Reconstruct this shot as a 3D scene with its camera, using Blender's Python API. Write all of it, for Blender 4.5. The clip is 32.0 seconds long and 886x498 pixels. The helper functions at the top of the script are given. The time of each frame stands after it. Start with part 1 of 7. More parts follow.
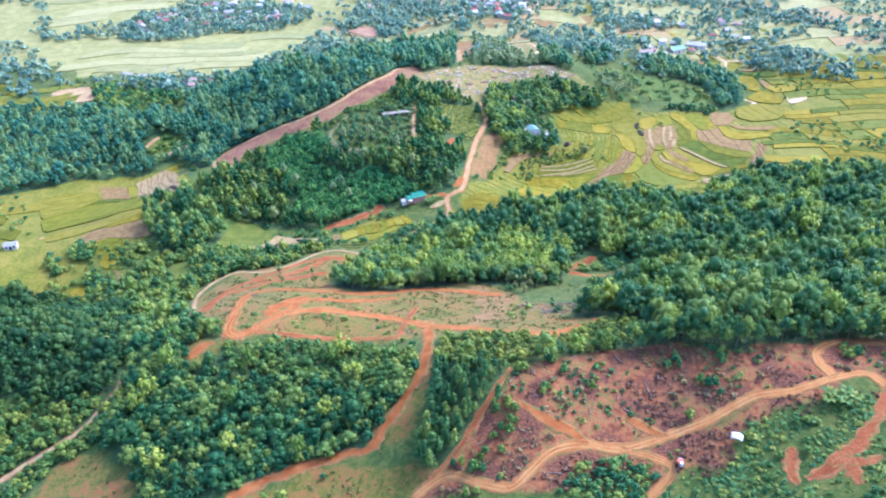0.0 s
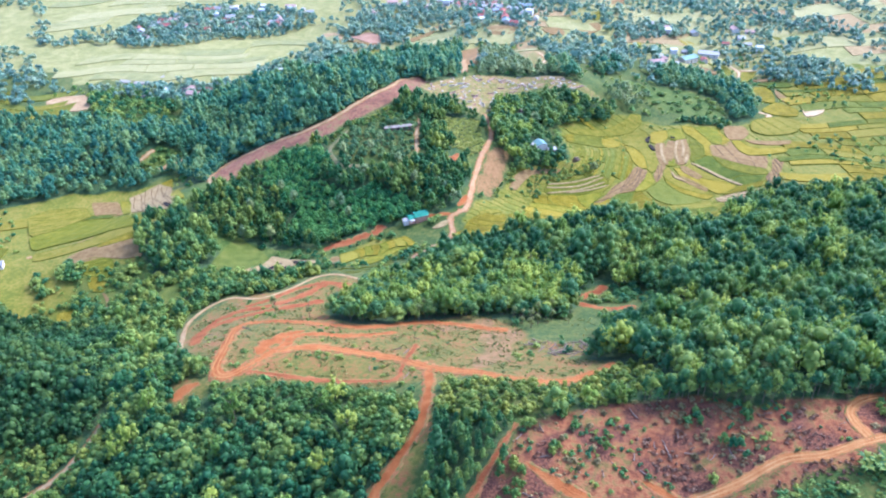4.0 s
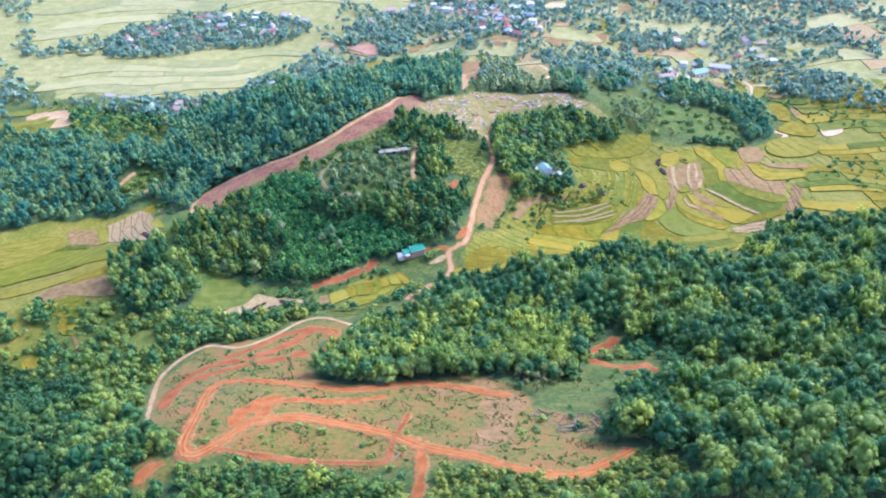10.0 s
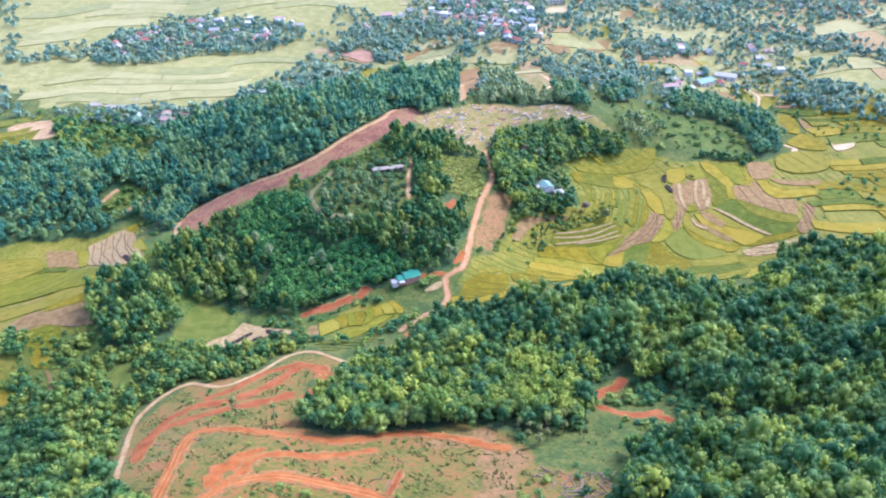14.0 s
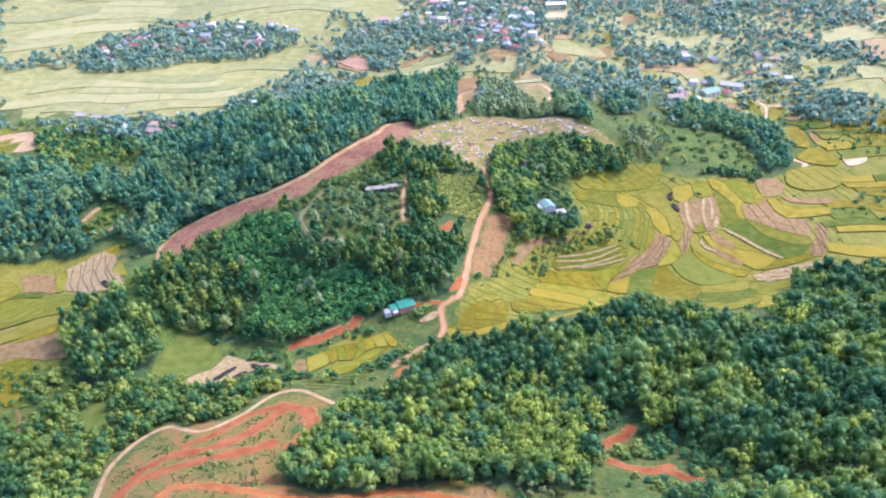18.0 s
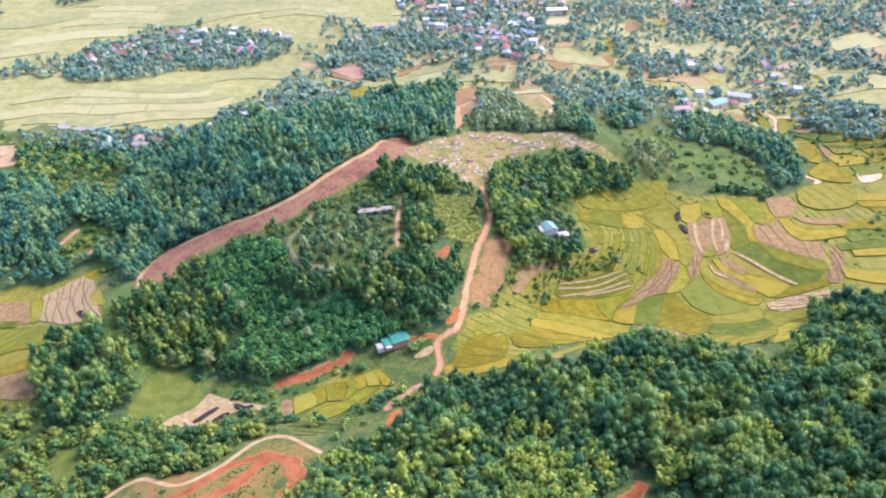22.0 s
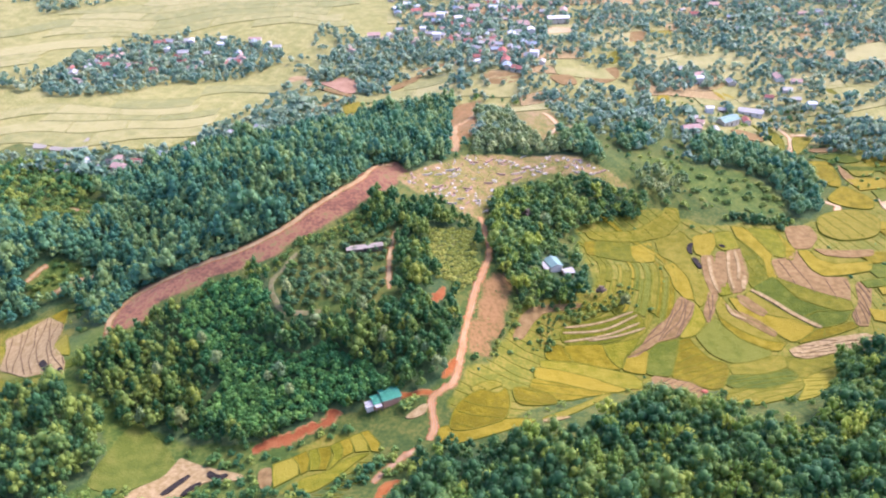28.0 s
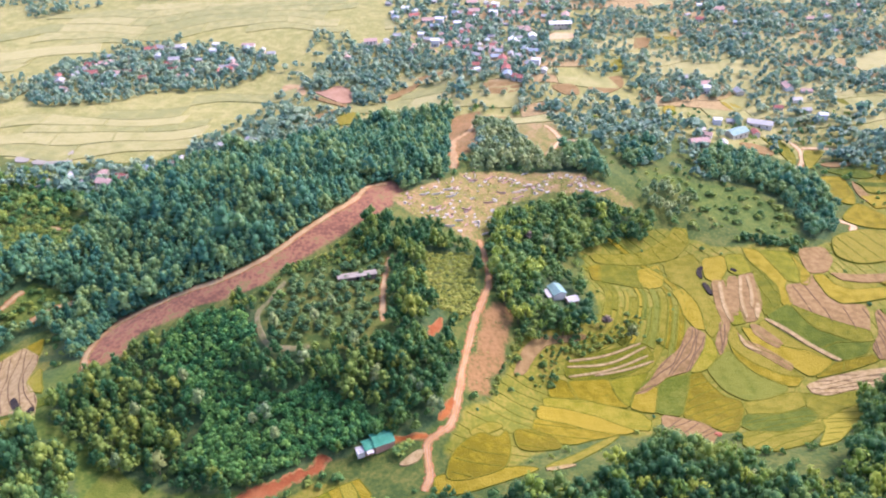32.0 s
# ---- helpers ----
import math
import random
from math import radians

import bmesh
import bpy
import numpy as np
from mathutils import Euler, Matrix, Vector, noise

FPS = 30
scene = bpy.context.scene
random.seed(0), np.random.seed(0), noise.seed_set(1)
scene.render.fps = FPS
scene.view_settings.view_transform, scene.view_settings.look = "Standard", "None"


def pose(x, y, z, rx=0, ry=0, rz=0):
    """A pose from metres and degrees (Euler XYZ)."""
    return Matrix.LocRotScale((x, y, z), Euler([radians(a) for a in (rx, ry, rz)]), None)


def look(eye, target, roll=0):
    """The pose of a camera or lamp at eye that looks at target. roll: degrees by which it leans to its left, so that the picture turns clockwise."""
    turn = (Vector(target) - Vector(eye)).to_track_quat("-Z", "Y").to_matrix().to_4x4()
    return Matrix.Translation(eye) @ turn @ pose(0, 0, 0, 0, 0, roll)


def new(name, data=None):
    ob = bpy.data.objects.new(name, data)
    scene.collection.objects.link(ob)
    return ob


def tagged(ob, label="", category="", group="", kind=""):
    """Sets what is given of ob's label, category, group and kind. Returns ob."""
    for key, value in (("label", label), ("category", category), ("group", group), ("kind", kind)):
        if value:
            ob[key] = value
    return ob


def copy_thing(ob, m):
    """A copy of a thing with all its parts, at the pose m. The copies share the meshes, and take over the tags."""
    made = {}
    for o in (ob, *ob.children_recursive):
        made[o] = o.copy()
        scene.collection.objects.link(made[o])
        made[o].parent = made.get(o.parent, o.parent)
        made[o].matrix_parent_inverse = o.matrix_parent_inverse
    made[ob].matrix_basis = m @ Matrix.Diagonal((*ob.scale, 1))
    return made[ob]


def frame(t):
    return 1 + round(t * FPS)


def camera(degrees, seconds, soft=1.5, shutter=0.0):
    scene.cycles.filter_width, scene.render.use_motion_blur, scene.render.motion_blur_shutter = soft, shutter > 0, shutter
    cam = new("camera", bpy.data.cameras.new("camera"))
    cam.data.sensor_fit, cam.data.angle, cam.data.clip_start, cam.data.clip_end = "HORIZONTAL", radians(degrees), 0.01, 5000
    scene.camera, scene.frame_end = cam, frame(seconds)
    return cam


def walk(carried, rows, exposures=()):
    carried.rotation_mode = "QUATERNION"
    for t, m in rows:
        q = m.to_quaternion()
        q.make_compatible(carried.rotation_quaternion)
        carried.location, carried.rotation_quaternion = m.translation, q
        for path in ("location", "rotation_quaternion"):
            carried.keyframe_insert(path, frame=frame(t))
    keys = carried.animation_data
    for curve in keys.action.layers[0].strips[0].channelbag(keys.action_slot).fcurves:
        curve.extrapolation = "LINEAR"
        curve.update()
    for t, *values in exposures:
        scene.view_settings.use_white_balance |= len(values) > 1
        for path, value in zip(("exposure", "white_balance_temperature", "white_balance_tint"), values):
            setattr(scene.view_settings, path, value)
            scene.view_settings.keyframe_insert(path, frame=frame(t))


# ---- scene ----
cam = camera(60, 32.0, soft=2.1)
walk(cam, [
    (0, pose(0.00, 0.00, 225.59, 57.960, 0.952, -0.596)),
    (1, pose(0.27, 5.21, 225.79, 57.921, 0.920, -0.438)),
    (2, pose(0.55, 10.89, 226.03, 57.921, 0.882, -0.291)),
    (3, pose(0.87, 16.52, 226.27, 57.927, 0.870, -0.180)),
    (3.5, pose(1.00, 19.39, 226.41, 57.928, 0.856, -0.133)),
    (5.5, pose(1.58, 30.96, 226.75, 57.933, 0.834, -0.059)),
    (6, pose(1.73, 33.92, 226.82, 57.929, 0.832, -0.056)),
    (7, pose(2.08, 39.83, 226.92, 57.922, 0.826, -0.037)),
    (8, pose(2.47, 45.68, 227.05, 57.918, 0.806, -0.019)),
    (9, pose(2.65, 51.69, 227.30, 57.901, 0.776, 0.007)),
    (10, pose(2.90, 57.84, 227.55, 57.864, 0.745, 0.041)),
    (11, pose(3.08, 64.19, 227.74, 57.797, 0.703, 0.048)),
    (12, pose(3.26, 70.61, 227.86, 57.764, 0.666, 0.023)),
    (13, pose(3.52, 76.72, 228.18, 57.721, 0.629, 0.007)),
    (14, pose(3.80, 82.81, 228.48, 57.697, 0.591, -0.022)),
    (14.5, pose(3.92, 85.84, 228.61, 57.684, 0.580, -0.039)),
    (16.5, pose(4.56, 98.23, 228.97, 57.622, 0.502, -0.055)),
    (17, pose(4.70, 101.36, 229.04, 57.597, 0.493, -0.071)),
    (18, pose(5.00, 107.71, 229.17, 57.559, 0.472, -0.086)),
    (19, pose(5.27, 113.92, 229.36, 57.525, 0.447, -0.101)),
    (20, pose(5.45, 120.19, 229.55, 57.484, 0.433, -0.148)),
    (21, pose(5.79, 126.93, 229.56, 57.493, 0.405, -0.166)),
    (22, pose(6.20, 133.44, 229.54, 57.469, 0.408, -0.149)),
    (23, pose(6.52, 139.78, 229.63, 57.470, 0.403, -0.153)),
    (24, pose(6.77, 145.88, 229.85, 57.417, 0.392, -0.180)),
    (25, pose(7.08, 151.66, 230.11, 57.386, 0.394, -0.211)),
    (25.5, pose(7.25, 154.58, 230.21, 57.374, 0.410, -0.226)),
    (27.5, pose(7.83, 166.96, 230.25, 57.329, 0.400, -0.216)),
    (28, pose(7.98, 170.06, 230.32, 57.309, 0.395, -0.222)),
    (29, pose(8.28, 176.25, 230.49, 57.253, 0.392, -0.229)),
    (30, pose(8.69, 182.39, 230.65, 57.216, 0.363, -0.212)),
    (31, pose(9.08, 188.56, 230.80, 57.178, 0.371, -0.213)),
    (32, pose(9.34, 194.70, 230.87, 57.153, 0.358, -0.214)),
], exposures=[(0, 1.93, 4830, 21), (10, 1.80, 4930, 24), (20, 1.80, 5360, 30), (32, 1.72, 5840, 35)])

# ---- light ----
SUN_EL, SUN_AZ = 48.0, 60.0          # degrees above the horizon, degrees clockwise from +y
world = bpy.data.worlds.new("hazy_sky")
scene.world = world
world.use_nodes = True
wn = world.node_tree
sky = wn.nodes.new("ShaderNodeTexSky")
sky.sky_type = "NISHITA"
sky.sun_disc = False
sky.sun_elevation, sky.sun_rotation = radians(SUN_EL), radians(SUN_AZ)
sky.air_density, sky.dust_density, sky.ozone_density = 1.0, 3.0, 1.0
wn.links.new(sky.outputs[0], wn.nodes["Background"].inputs[0])
wn.nodes["Background"].inputs[1].default_value = 0.15
sun_data = bpy.data.lights.new("sun", "SUN")
sun_data.energy, sun_data.angle, sun_data.color = 1.4, radians(18), (1.0, 0.92, 0.79)
sun = new("sun", sun_data)
sun_dir = Vector((math.sin(radians(SUN_AZ)) * math.cos(radians(SUN_EL)), math.cos(radians(SUN_AZ)) * math.cos(radians(SUN_EL)), math.sin(radians(SUN_EL))))
sun.matrix_world = look(sun_dir * 600, (0, 0, 0))


# ---- the plan, in metres ----
LOOP_TRACK = [(-75, 274), (-85, 272), (-82, 243), (-81, 228), (-76, 224), (-69, 229), (-62, 238), (-50, 242), (-37, 240), (-19, 234), (-6, 224), (9, 214), (21, 203), (32, 198), (42, 201), (55, 211)]
UPPER_TRACK = [(-75, 274), (-54, 268), (-32, 264), (-11, 269), (3, 266), (15, 260), (24, 257)]
MIDDLE_TRACK = [(-70, 228), (-61, 241), (-55, 253), (-38, 254), (-19, 258)]
STEP_TRACK = [(-71, 226), (-47, 221), (-30, 219), (-17, 218), (-15, 228), (-11, 246)]
DOWN_TRACK = [(-6, 223), (-6, 202), (-8, 188), (-13, 180), (-19, 171), (-23, 165), (-33, 165), (-45, 163), (-55, 160), (-66, 155)]
CURVE_ROAD = [(-101, 247), (-115, 289), (-114, 307), (-103, 320), (-87, 314), (-75, 324), (-66, 339), (-55, 342), (-39, 329)]
CONTOUR_A = [(-99, 258), (-103, 275), (-97, 286), (-81, 291), (-65, 296), (-55, 302)]
CONTOUR_B = [(-102, 269), (-102, 288), (-94, 298), (-79, 300), (-68, 309), (-59, 326), (-51, 326), (-45, 316), (-46, 305), (-51, 296)]
RIDGE_ROAD = [(-10, 145), (0, 149), (9, 145), (17, 143), (23, 147), (30, 152), (40, 154), (49, 153), (63, 156), (76, 159), (88, 163), (99, 163), (111, 166), (121, 167), (124, 160)]
RIDGE_LOOP = [(112, 166), (110, 174), (113, 179), (122, 183), (134, 180)]
RIDGE_SPUR = [(49, 153), (58, 150), (62, 146), (54, 139)]
RIDGE_TRAIL = [(40, 154), (34, 158), (26, 162), (21, 166)]
RIDGE_TRAIL_B = [(52, 162), (58, 158), (63, 156)]
BANK_BURN = [(60, 153), (68, 156), (80, 158), (93, 161), (108, 165), (116, 165), (108, 161), (99, 159), (90, 156), (83, 155), (79, 152), (79, 146), (73, 142), (65, 144), (65, 150)]
GASH_A = [(117, 150), (108, 143), (100, 138), (93, 136)]
GASH_B = [(93, 146), (90, 139), (91, 135)]
GASH_C = [(105, 141), (104, 136), (104, 131)]
GASH_D = [(126, 162), (121, 156), (116, 149)]
RED_BIT = [(-16, 343), (-15, 349), (-12, 354), (-8, 355), (-4, 350)]
ASH_D = [(-169, 428), (-166, 424), (-163, 420)]
ASH_E = [(-159, 418), (-157, 418), (-157, 421)]
GULLY_TREES = [(10, 158), (18, 169), (23, 168), (19, 158), (12, 149), (5, 147)]
BANK_BUSHES = [(46, 438), (53, 457), (65, 466), (106, 486), (103, 478), (81, 463), (64, 455), (55, 439)]
BAMBOO_EDGE = [(-8, 276), (16, 278), (45, 275), (59, 288), (60, 312), (42, 318), (23, 311), (-4, 284)]
FOREST_FOOT = [(57, 186), (72, 186), (88, 180), (113, 183), (136, 185)]
ASH_A = [(-96, 358), (-94, 361), (-93, 363), (-89, 369)]
ASH_B = [(-88, 357), (-86, 361), (-83, 364)]
ASH_C = [(-82, 370), (-79, 367), (-75, 366), (-75, 368)]
RED_SPOT = [(4, 451), (5, 456), (7, 460), (8, 464)]
HEDGE = [(28, 427), (32, 441), (39, 455), (43, 463), (46, 462), (42, 453), (35, 442), (31, 428)]
RED_PATCH = [(-92, 215), (-91, 218), (-88, 221), (-85, 222)]
S_GULLY_TOP = [(-80, 220), (-46, 217), (-13, 209), (-9, 195), (-16, 183), (-44, 198), (-70, 202), (-80, 211)]
ORCHARD_LOOP = [(-62, 478), (-67, 466), (-71, 458), (-68, 448), (-64, 441), (-56, 438), (-46, 439)]
RED_BANK = [(7, 409), (9, 412), (11, 416), (13, 421)]
FARM_YARD = [(-30, 394), (-14, 398), (2, 401), (4, 385), (-4, 374), (-20, 376), (-29, 386)]
F_WEST_HILL = [(-393, 592), (-310, 590), (-204, 585), (-176, 495), (-190, 480), (-202, 467), (-244, 460), (-252, 452), (-283, 439), (-310, 436)]
GASH_E = [(100, 138), (104, 139), (108, 137), (112, 138)]
S_PATH = [(-115, 213), (-110, 206), (-114, 194), (-121, 186), (-131, 180), (-142, 170), (-159, 172), (-159, 180), (-143, 190), (-130, 197), (-123, 207)]
S_TRACK = [(-16, 185), (-10, 195), (-7, 187), (-13, 176), (-20, 167), (-26, 165), (-35, 165), (-50, 162), (-66, 155), (-84, 156), (-71, 163), (-48, 171), (-24, 168)]
INNER_LOOP = [(29, 138), (34, 146), (42, 150), (50, 150), (57, 146), (59, 143), (52, 137)]
GREEN_BANK = [(64, 155), (75, 157), (97, 161), (114, 163), (127, 158), (111, 123), (56, 137), (64, 145)]
SCAR_BRUSH = [(-28, 520), (-40, 504), (-54, 493), (-64, 482), (-74, 472), (-67, 456), (-56, 479), (-39, 487), (-16, 497), (-25, 510)]
LEFT_PATH = [(-117, 214), (-121, 203), (-128, 194), (-138, 188), (-151, 179), (-156, 173)]
RED_GULLY = [(20, 178), (15, 171), (10, 164), (3, 155), (-5, 149)]
SCAR_PATH = [(-144, 442), (-147, 455), (-142, 471), (-118, 481), (-91, 486), (-72, 497), (-58, 513), (-38, 539), (-31, 559), (-21, 566)]
FARM_ROAD = [(2, 377), (4, 384), (3, 393), (3, 399), (8, 404), (13, 411), (18, 442), (23, 466), (31, 494), (30, 515), (28, 529)]
FARM_BRANCH = [(3, 402), (-5, 401), (-14, 400), (-17, 399)]
FARM_LOWER = [(-18, 356), (-15, 361), (-10, 367), (-5, 371), (0, 373)]
RED_STRIP = [(-67, 379), (-55, 383), (-46, 387), (-38, 391), (-36, 396)]
HILL_TRACK = [(16, 596), (17, 653), (28, 692), (38, 734)]
FORK_ROAD = [(81, 691), (86, 670), (87, 658), (82, 647), (75, 631)]
WEST_TRACK = [(-206, 493), (-203, 498), (-199, 504)]
WEST_TRACK_B = [(-192, 488), (-184, 497), (-175, 503)]
ORCHARD_LANE = [(-16, 498), (-18, 480), (-17, 455)]
RIGHT_LANE = [(262, 718), (266, 708), (267, 695), (261, 678), (252, 665)]
VALLEY_LANE = [(-233, 381), (-218, 388), (-200, 398)]
VILLAGE_ROAD = [(-26, 958), (-2, 914), (19, 877)]
DIRT_FOREST_A = [(56, 291), (62, 295), (68, 300), (71, 304)]
DIRT_FOREST_B = [(56, 287), (63, 280), (73, 277), (78, 280)]
DIRT_FOREST_C = [(75, 277), (82, 270), (88, 267)]
DIRT_FOREST_D = [(96, 261), (99, 262), (101, 262)]
DIRT_FOREST_E = [(115, 264), (118, 265), (122, 267)]
SITE = [(-101, 246), (-116, 293), (-103, 320), (-75, 321), (-58, 341), (-40, 329), (-51, 315), (-51, 284), (-45, 272), (-21, 267), (-6, 273), (16, 272), (28, 262), (32, 227), (44, 222), (57, 214), (39, 197), (21, 199), (-5, 215), (-18, 214), (-47, 219), (-80, 223), (-89, 233)]
BURNT_SLOPE = [(20, 178), (30, 181), (55, 186), (72, 185), (88, 180), (112, 182), (138, 184), (126, 162), (99, 164), (74, 159), (64, 156), (65, 145), (54, 139), (-12, 145), (6, 158), (15, 169)]
TRACK_BANK = [(-4, 220), (-3, 192), (-5, 177), (-9, 167), (-15, 160), (-22, 164), (-13, 180), (-7, 195)]
LOWER_MEADOW = [(-59, 156), (-40, 161), (-22, 161), (-5, 153), (1, 146), (-10, 145), (-61, 153)]
LEFT_CLEARING = [(-135, 170), (-134, 181), (-123, 185), (-110, 182), (-100, 169), (-94, 159)]
SCAR = [(-144, 441), (-147, 460), (-142, 478), (-118, 483), (-92, 487), (-72, 499), (-58, 515), (-43, 535), (-31, 561), (-18, 573), (-12, 554), (-18, 537), (-31, 521), (-41, 507), (-54, 496), (-64, 485), (-76, 475), (-88, 472), (-103, 469), (-118, 463), (-129, 457), (-134, 446)]
CEMETERY = [(-18, 548), (2, 574), (25, 596), (49, 606), (82, 602), (101, 592), (116, 585), (121, 575), (105, 576), (86, 580), (66, 578), (41, 568), (36, 546), (32, 523), (21, 526), (8, 532), (-6, 536)]
BARE_FIELD = [(31, 482), (39, 479), (40, 462), (35, 446), (27, 428), (18, 425), (23, 457)]
ORCHARD = [(-68, 455), (-56, 482), (-39, 488), (-16, 498), (-13, 454), (-30, 444), (-58, 442)]
YELLOW_SLOPE = [(0, 506), (25, 512), (25, 475), (13, 461), (2, 474)]
HILLTOP_CLEARING = [(17, 737), (39, 748), (33, 706), (32, 638), (26, 625), (17, 601), (13, 594), (12, 657)]
CORN_PATCH = [(36, 268), (59, 269), (59, 255), (52, 244), (40, 250), (34, 257)]
LEFT_SPOTS = [(-94, 214), (-94, 223), (-89, 226), (-81, 223), (-82, 216), (-87, 208)]
F_RIGHT = [(10, 375), (31, 365), (58, 368), (93, 406), (124, 372), (142, 364), (186, 435), (217, 436), (340, 427), (167, 202), (46, 209), (60, 251), (85, 258), (88, 266), (63, 274), (53, 282), (49, 270), (29, 268), (5, 270), (-48, 263), (-51, 286), (-36, 312), (-33, 328), (-21, 332), (-15, 345), (5, 367)]
F_RIGHT_NEAR = [(47, 220), (53, 198), (37, 186), (22, 176), (54, 181), (71, 181), (109, 177), (142, 175), (159, 203), (135, 248), (99, 269), (67, 253)]
F_MID_CLUMP = [(-3, 190), (20, 179), (17, 168), (9, 160), (3, 153), (-4, 149), (-10, 155), (-6, 166), (-4, 177)]
F_CENTRAL = [(-140, 434), (-131, 443), (-125, 450), (-114, 456), (-99, 462), (-85, 465), (-74, 467), (-66, 448), (-57, 438), (-29, 438), (-12, 449), (-16, 495), (-29, 504), (-35, 511), (-28, 526), (-14, 522), (8, 521), (28, 513), (26, 479), (13, 461), (15, 436), (10, 412), (-1, 400), (-18, 401), (-34, 394), (-70, 381), (-105, 392), (-129, 402), (-149, 418), (-147, 430)]
F_RIDGE = [(-262, 564), (-223, 591), (-202, 628), (-181, 655), (-141, 679), (-80, 694), (-26, 739), (17, 748), (20, 599), (-10, 556), (-26, 548), (-34, 525), (-53, 500), (-67, 485), (-86, 474), (-112, 468), (-133, 457), (-147, 445), (-180, 486), (-215, 475)]
YOUNG = [(-111, 460), (-94, 464), (-78, 463), (-69, 442), (-78, 434), (-55, 420), (-41, 423), (-12, 408), (-19, 402), (-35, 396), (-67, 385), (-90, 398), (-90, 421), (-114, 441)]
DIRT_FAN = [(18, 267), (23, 261), (28, 251), (25, 240), (22, 226), (18, 219), (9, 220), (12, 237), (15, 252)]
S_LEFT = [(-173, 208), (-135, 210), (-119, 204), (-125, 194), (-141, 187), (-161, 177)]
S_OPEN = [(-3, 208), (17, 203), (38, 202), (56, 213), (64, 202), (71, 190), (63, 187), (46, 187), (32, 182), (19, 181), (-1, 188)]
F_CLUMP = [(-171, 383), (-165, 403), (-149, 407), (-131, 398), (-124, 370), (-134, 350), (-154, 355)]
F_LEFT = [(-246, 328), (-215, 331), (-166, 316), (-127, 264), (-119, 219), (-118, 208), (-129, 208), (-172, 209)]
F_GULLY = [(-167, 319), (-103, 246), (-90, 217), (-80, 219), (-46, 214), (-13, 206), (-8, 192), (-16, 180), (-23, 164), (-47, 167), (-70, 160), (-83, 154), (-93, 158), (-107, 181), (-120, 189), (-114, 205), (-123, 235)]
F_VALLEY = [(-186, 313), (-184, 344), (-150, 351), (-118, 356), (-96, 344), (-72, 351), (-55, 341), (-72, 320), (-95, 318), (-110, 305), (-112, 276), (-101, 249), (-78, 224), (-134, 235)]
F_KNOLL = [(35, 538), (45, 558), (65, 570), (84, 573), (103, 571), (127, 572), (128, 560), (100, 546), (76, 534), (71, 517), (82, 479), (75, 468), (48, 461), (39, 479), (32, 497)]
F_EAST_HILL = [(177, 644), (198, 673), (221, 670), (243, 652), (254, 642), (254, 621), (244, 587), (231, 567), (218, 566), (220, 586), (215, 611), (205, 624), (191, 627), (175, 623)]
F_FAR_LEFT = [(-342, 799), (-339, 871), (-277, 915), (-200, 930), (-144, 895), (-139, 863), (-176, 827), (-241, 804), (-276, 775), (-316, 774)]
F_FAR_MID = [(-104, 867), (-61, 911), (-2, 895), (18, 856), (-31, 842), (-37, 771), (-54, 768), (-106, 813)]
F_BEHIND = [(-52, 734), (-1, 760), (19, 743), (13, 602), (5, 592), (-11, 596), (-48, 691)]
F_EAST_MID = [(86, 639), (102, 638), (110, 599), (113, 584), (104, 581), (100, 589), (83, 596)]
F_RIGHT_FAR = [(283, 676), (310, 704), (352, 707), (318, 640), (282, 657)]
F_WEST = [(-305, 647), (-264, 655), (-211, 633), (-219, 607), (-264, 569)]
PLAIN_LEFT = [(-381, 774), (-317, 772), (-256, 779), (-221, 811), (-141, 873), (-126, 844), (-124, 803), (-153, 728), (-187, 674), (-241, 672), (-299, 680), (-322, 663)]
PLAIN_TOP = [(-484, 968), (-359, 1068), (-229, 1112), (-57, 1108), (-44, 995), (-116, 959), (-116, 881), (-147, 906), (-204, 947), (-261, 950), (-332, 916), (-359, 866), (-393, 797)]
PADDY_RIGHT = [(9, 396), (16, 413), (29, 429), (44, 463), (83, 485), (81, 541), (134, 571), (159, 553), (217, 556), (244, 572), (290, 584), (208, 432), (167, 430), (124, 408), (80, 412), (56, 402), (33, 386), (22, 384)]
PADDY_LEFT = [(-271, 447), (-235, 451), (-182, 479), (-157, 421), (-179, 399), (-164, 372), (-194, 364), (-227, 364)]
PADDY_SMALL = [(-63, 369), (-55, 377), (-25, 385), (-17, 380), (-23, 365), (-38, 357), (-55, 356)]
V_WEST = [(-261, 647), (-240, 659), (-215, 663), (-191, 661), (-169, 677), (-142, 717), (-121, 714), (-127, 684), (-164, 660), (-206, 639), (-246, 637)]
V_ISLAND = [(-333, 810), (-330, 883), (-280, 920), (-204, 944), (-154, 915), (-148, 880), (-183, 852), (-250, 829), (-300, 797)]
V_MID = [(-91, 890), (-69, 939), (-37, 957), (33, 1035), (100, 969), (99, 858), (101, 800), (63, 781), (28, 830), (8, 904), (-45, 908), (-73, 867)]
V_MID_B = [(-67, 1060), (21, 1070), (149, 1077), (137, 987), (39, 1013), (-50, 996)]
V_EAST = [(164, 666), (198, 727), (244, 746), (272, 727), (261, 710), (228, 701), (183, 664)]
V_EAST_B = [(160, 813), (214, 836), (266, 813), (356, 782), (318, 701), (301, 716), (283, 758), (224, 786)]
V_EAST_C = [(264, 1027), (465, 1068), (462, 983), (342, 912), (266, 948)]
F_TOP_RIGHT = [(141, 1015), (334, 1057), (519, 1051), (458, 931), (368, 853), (269, 854), (168, 856), (122, 884)]
